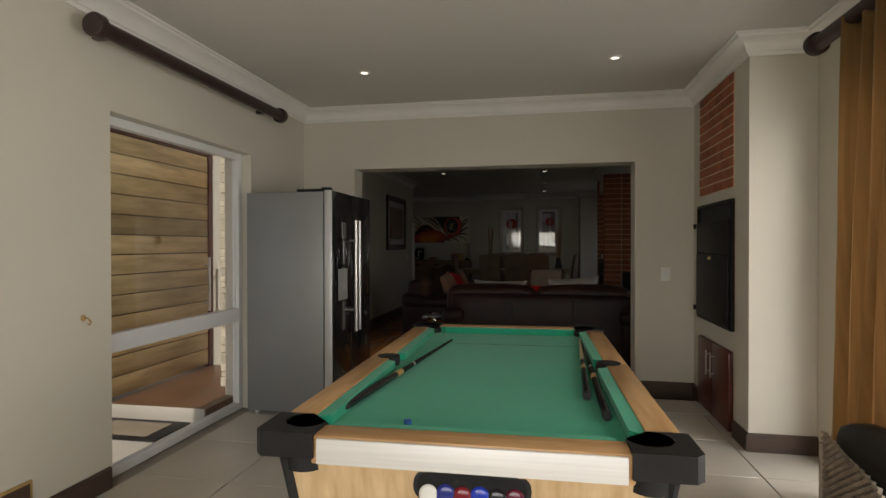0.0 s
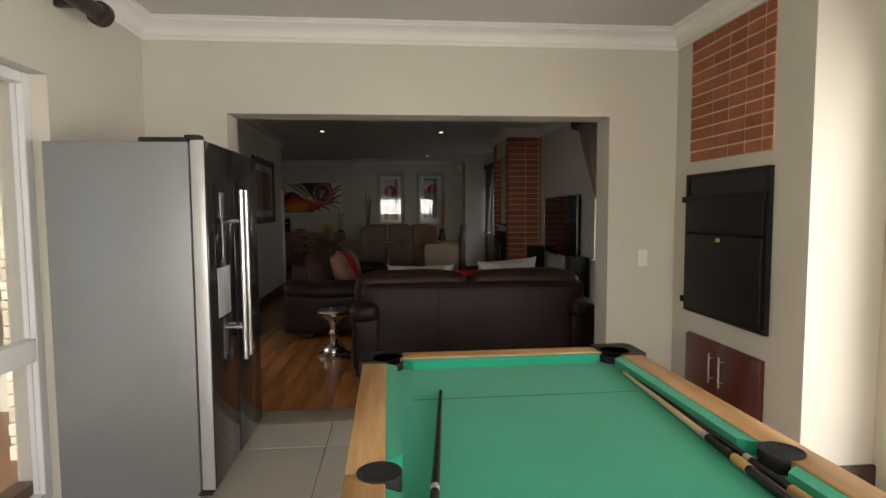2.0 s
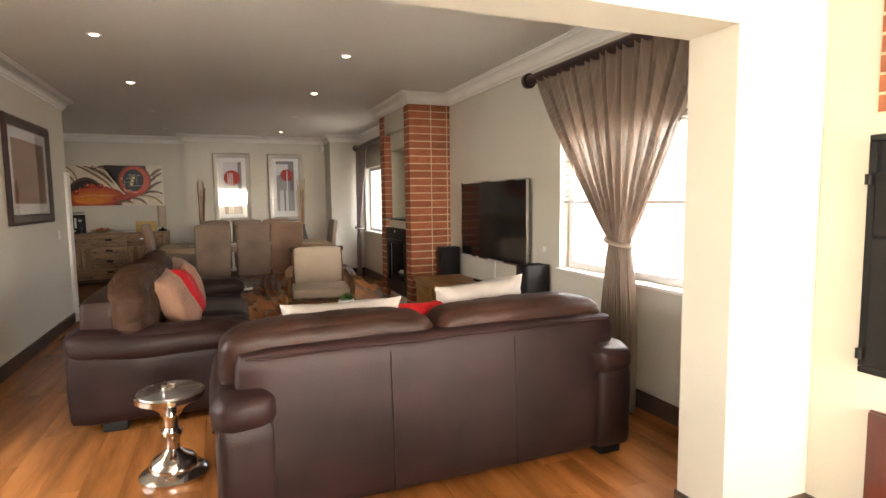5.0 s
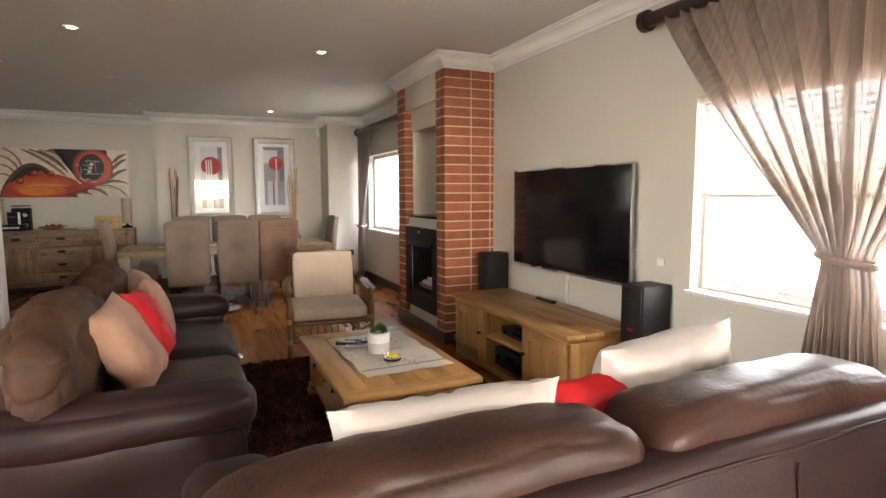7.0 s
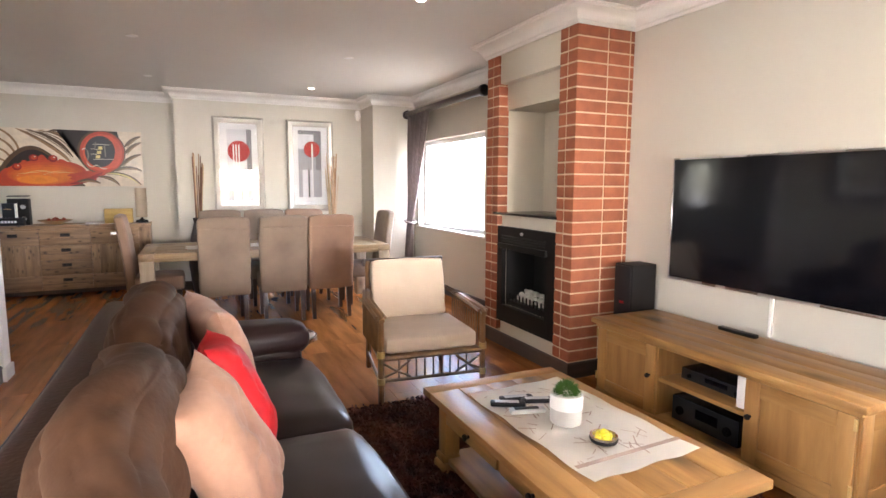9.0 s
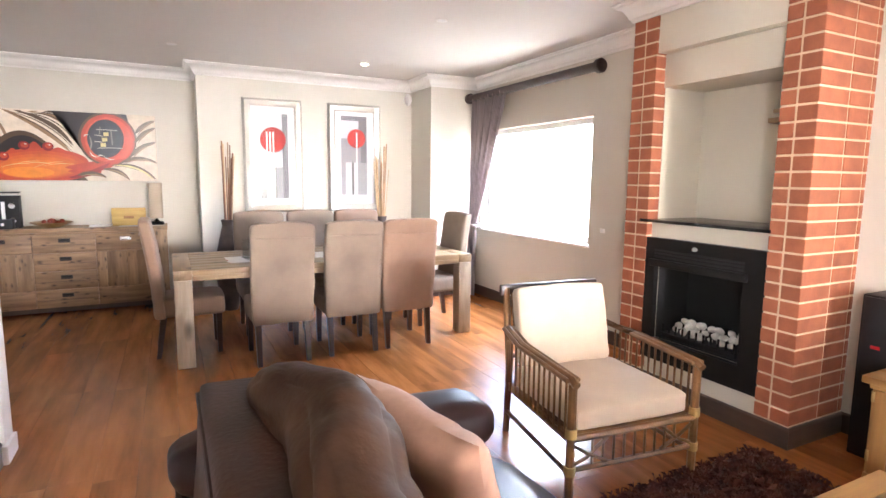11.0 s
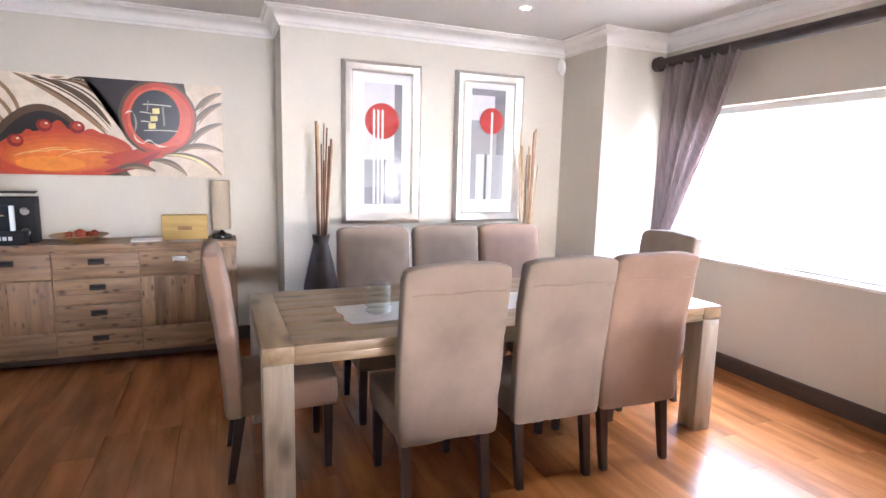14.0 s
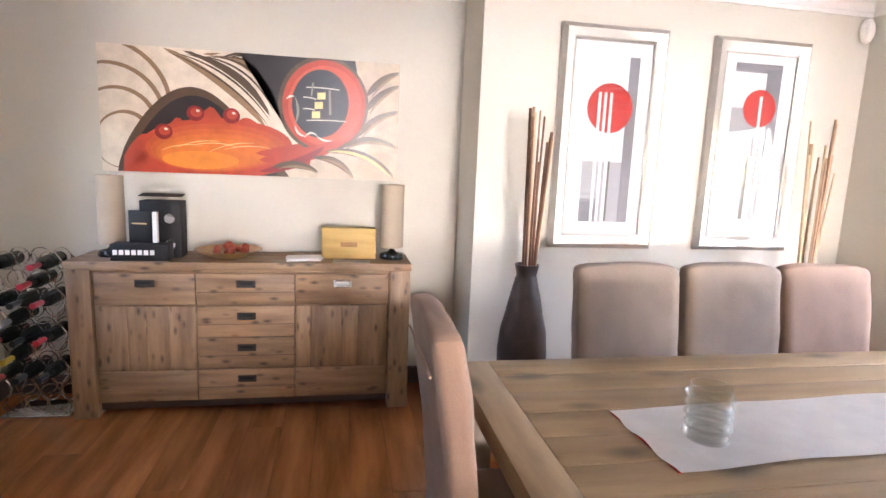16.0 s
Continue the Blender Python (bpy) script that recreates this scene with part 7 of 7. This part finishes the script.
BRASSY = material("aged_brass", (0.50, 0.36, 0.14), 0.4, metal=0.8, spread=0.2, scale=20)


def timber_door():
    t = thing("entrance_door", pose(-3.40, 2.9, 0.10), "wide cedar board entrance door with a long steel handle", "door")
    part("leaf", bx(-0.04, -0.004, 0.06, 2.16, 0.02, 2.15), SKIRT, t)
    n = 13
    for i in range(n):
        z = 0.02 + i * 2.13 / n
        part("board", bx(-0.004, 0.018, 0.06, 2.16, z + 0.004, z + 2.13 / n - 0.004, 0.004), CEDAR, t)
    f = bmesh.new()
    bx(-0.06, 0.03, 2.162, 2.225, 0, 2.24, 0.004, 1, f)
    bx(-0.06, 0.03, -0.04, 0.058, 0, 2.24, 0.004, 1, f)
    bx(-0.06, 0.03, 0.058, 2.162, 2.152, 2.24, 0.004, 1, f)
    part("door_frame", f, MAHOG, t, "dark timber frame")
    hd = rod(bmesh.new(), (0.07, 2.10, 0.58), (0.07, 2.10, 1.12), 0.014, n=12)
    for z in (0.66, 1.04):
        rod(hd, (0.018, 2.10, z), (0.07, 2.10, z), 0.009, n=8)
    part("handle", hd, STEEL, t, "long steel pull handle")
    kn = bmesh.new()
    for k in range(5):
        a = k * 2 * math.pi / 5
        tube(kn, [(0.026, 1.42 + 0.022 * math.cos(a) + 0.014 * math.cos(b * 0.785), 1.29 + 0.022 * math.sin(a) + 0.014 * math.sin(b * 0.785)) for b in range(8)], 0.006, 6, closed=True)
    part("knocker", kn, BRASSY, t, "small brass leaf ornament")


timber_door()
mat_ = thing("door_mat", pose(-2.95, 3.48, -0.002), "brown patterned door mat on the porch tiles", "door mat")
part("border", bx(-0.36, 0.34, -0.20, 0.20, 0, 0.012, 0.004), BLACKMT, mat_)
part("field", bx(-0.25, 0.23, -0.14, 0.14, 0.0122, 0.016, 0.002), THRESH, mat_, "woven tan field")
setting("stone_wall_core", bx(-2.78, -2.603, 4.42, 4.95, -0.12, 3.2), MORTAR, "stone clad wall beside the door", "wall")
# Dark tube added in place of a slanting shadow on the white wall.
sag = bmesh.new()
tube(sag, [(-3.16, 5.30, 2.3), (-3.08, 5.32, 1.85), (-2.98, 5.34, 1.35), (-2.93, 5.35, 1.25)], 0.03, 8)
single("garden_umbrella_arm", sag, BLACKMT, "dark slanting pole beyond the entrance", "pole")


# ---- pieces of floors and walls ----
def piece(name, mesh, parent, place):
    o = bpy.data.objects.new(name, mesh)
    scene.collection.objects.link(o)
    o.parent = parent
    o.matrix_basis = place
    return o


floor_games = tagged(new("floor_games"), "large cream porcelain floor tiles", "floor", kind="structure")
tile_mesh = to_mesh("tile", bx(-0.297, 0.297, -0.297, 0.297, -0.012, 0, 0.003, 1), TILE)
for i in range(-1, 7):
    for j in range(-8, 3):
        x, y = -2.05 + 0.6 * i, 3.1 + 0.6 * j
        if -2.45 < x < 1.9 and y < 5.0:
            piece("tile", tile_mesh, floor_games, pose(x, y, 0))
last = to_mesh("tile_cut", bx(-0.297, 0.297, -0.188, 0.188, -0.012, 0, 0.003, 1), TILE)
for i in range(-1, 7):
    piece("tile", last, floor_games, pose(-2.05 + 0.6 * i, 4.793, 0)) if -2.45 < -2.05 + 0.6 * i < 1.9 else None

floor_lounge = tagged(new("floor_lounge"), "glossy warm brown laminate planks with a lively grain", "floor", kind="structure")
PW, PLEN = 0.19, 1.28
meshes = {}
rng = random.Random(8)
k = 0
x = DX0
while x < LX1 - 0.01:
    x1 = min(x + PW, LX1)
    y = 5.216 if x1 > LX0 - 0.02 else DY0
    y -= rng.uniform(0, PLEN)
    while y < LY1:
        a, b = max(y, 5.216 if x1 > LX0 - 0.02 else DY0), min(y + PLEN, LY1)
        if b - a > 0.02:
            key = (round(x1 - x, 3), round(b - a, 2))
            if key not in meshes:
                w, l = key
                meshes[key] = to_mesh("plank", bx(-w / 2 + 0.0003, w / 2 - 0.0003, -(b - a) / 2 + 0.0003, (b - a) / 2 - 0.0003, -0.008, 0, 0.0007, 1), LAMINATE)
            piece("plank", meshes[key], floor_lounge, pose((x + x1) / 2, (a + b) / 2, 0))
        y += PLEN
    x = x1

# bricks of the braai chimney
panel = tagged(new("brick_panel"), "panel of red face bricks in straight rows above the braai", "brick panel")
part("bed", bx(CHX - 0.006, CHX - 0.001, 4.10, 4.925, 1.745, 2.555), MORTAR, panel, "sandy mortar joints")
rows, pitch = 11, 0.81 / 11
joints = [4.10, 4.19, 4.342, 4.505, 4.673, 4.925]
bmeshes = {}
for r in range(rows):
    for a, b in zip(joints, joints[1:]):
        key = round(b - a, 3)
        if key not in bmeshes:
            bmeshes[key] = to_mesh("brick", bx(-0.005, 0.005, -(b - a) / 2 + 0.006, (b - a) / 2 - 0.006, -pitch / 2 + 0.006, pitch / 2 - 0.006, 0.002, 1), BRICK)
        piece("brick", bmeshes[key], panel, pose(CHX - 0.008 + 0.001 * ((r * 7 + int(a * 100)) % 3), (a + b) / 2, 1.745 + (r + 0.5) * pitch))

# bricks of the fireplace
rows = 28
z_lo, z_hi = 0.12, 2.57
pitch = (z_hi - z_lo) / rows


def brick_mesh(dx, dy):
    key = (round(dx, 3), round(dy, 3))
    if key not in bmeshes:
        bmeshes[key] = to_mesh("brick", bx(-dx / 2, dx / 2, -dy / 2, dy / 2, -pitch / 2 + 0.006, pitch / 2 - 0.006, 0.003, 1), BRICK)
    return bmeshes[key]


near_core, far_core = [o for o in fire.children if o.name.startswith(("near_core", "far_core"))]
if near_core.name.startswith("far"):
    near_core, far_core = far_core, near_core
for r in range(rows):
    z = z_lo + (r + 0.5) * pitch
    for x0, x1, y0, y1 in ((COLX, COLX + 0.27, COLY0, COLY0 + 0.105), (COLX, COLX + 0.22, COLY0 + 0.117, P1), (COLX + 0.282, COLX + 0.475, COLY0, COLY0 + 0.105), (COLX + 0.487, LX1 - 0.001, COLY0, COLY0 + 0.105)):
        piece("brick", brick_mesh(x1 - x0, y1 - y0), near_core, pose((x0 + x1) / 2, (y0 + y1) / 2, z))
    for x0, x1, y0, y1 in ((COLX, COLX + 0.22, P2, P2 + 0.10), (COLX, COLX + 0.22, P2 + 0.112, COLY1)):
        piece("brick", brick_mesh(x1 - x0, y1 - y0), far_core, pose((x0 + x1) / 2, (y0 + y1) / 2, z))

# stones beside the entrance
stone_wall = bpy.data.objects["stone_wall_core"]
rng = random.Random(9)
z = -0.1
while z < 2.6:
    hgt = rng.choice((0.05, 0.07, 0.09))
    x = -2.80
    while x < -2.60:
        w = rng.choice((0.09, 0.12, 0.2))
        w = min(w, -2.601 - x)
        if w > 0.02:
            key = (round(w, 3), hgt, "s")
            if key not in bmeshes:
                bmeshes[key] = to_mesh("stone", bx(-w / 2 + 0.002, w / 2 - 0.002, -0.03, 0.03, -hgt / 2 + 0.003, hgt / 2 - 0.003, 0.004, 1), STONE)
            piece("stone", bmeshes[key], stone_wall, pose(x + w / 2, 4.395 + rng.uniform(-0.008, 0.006), z + hgt / 2))
        x += max(w, 0.03)
    z += hgt
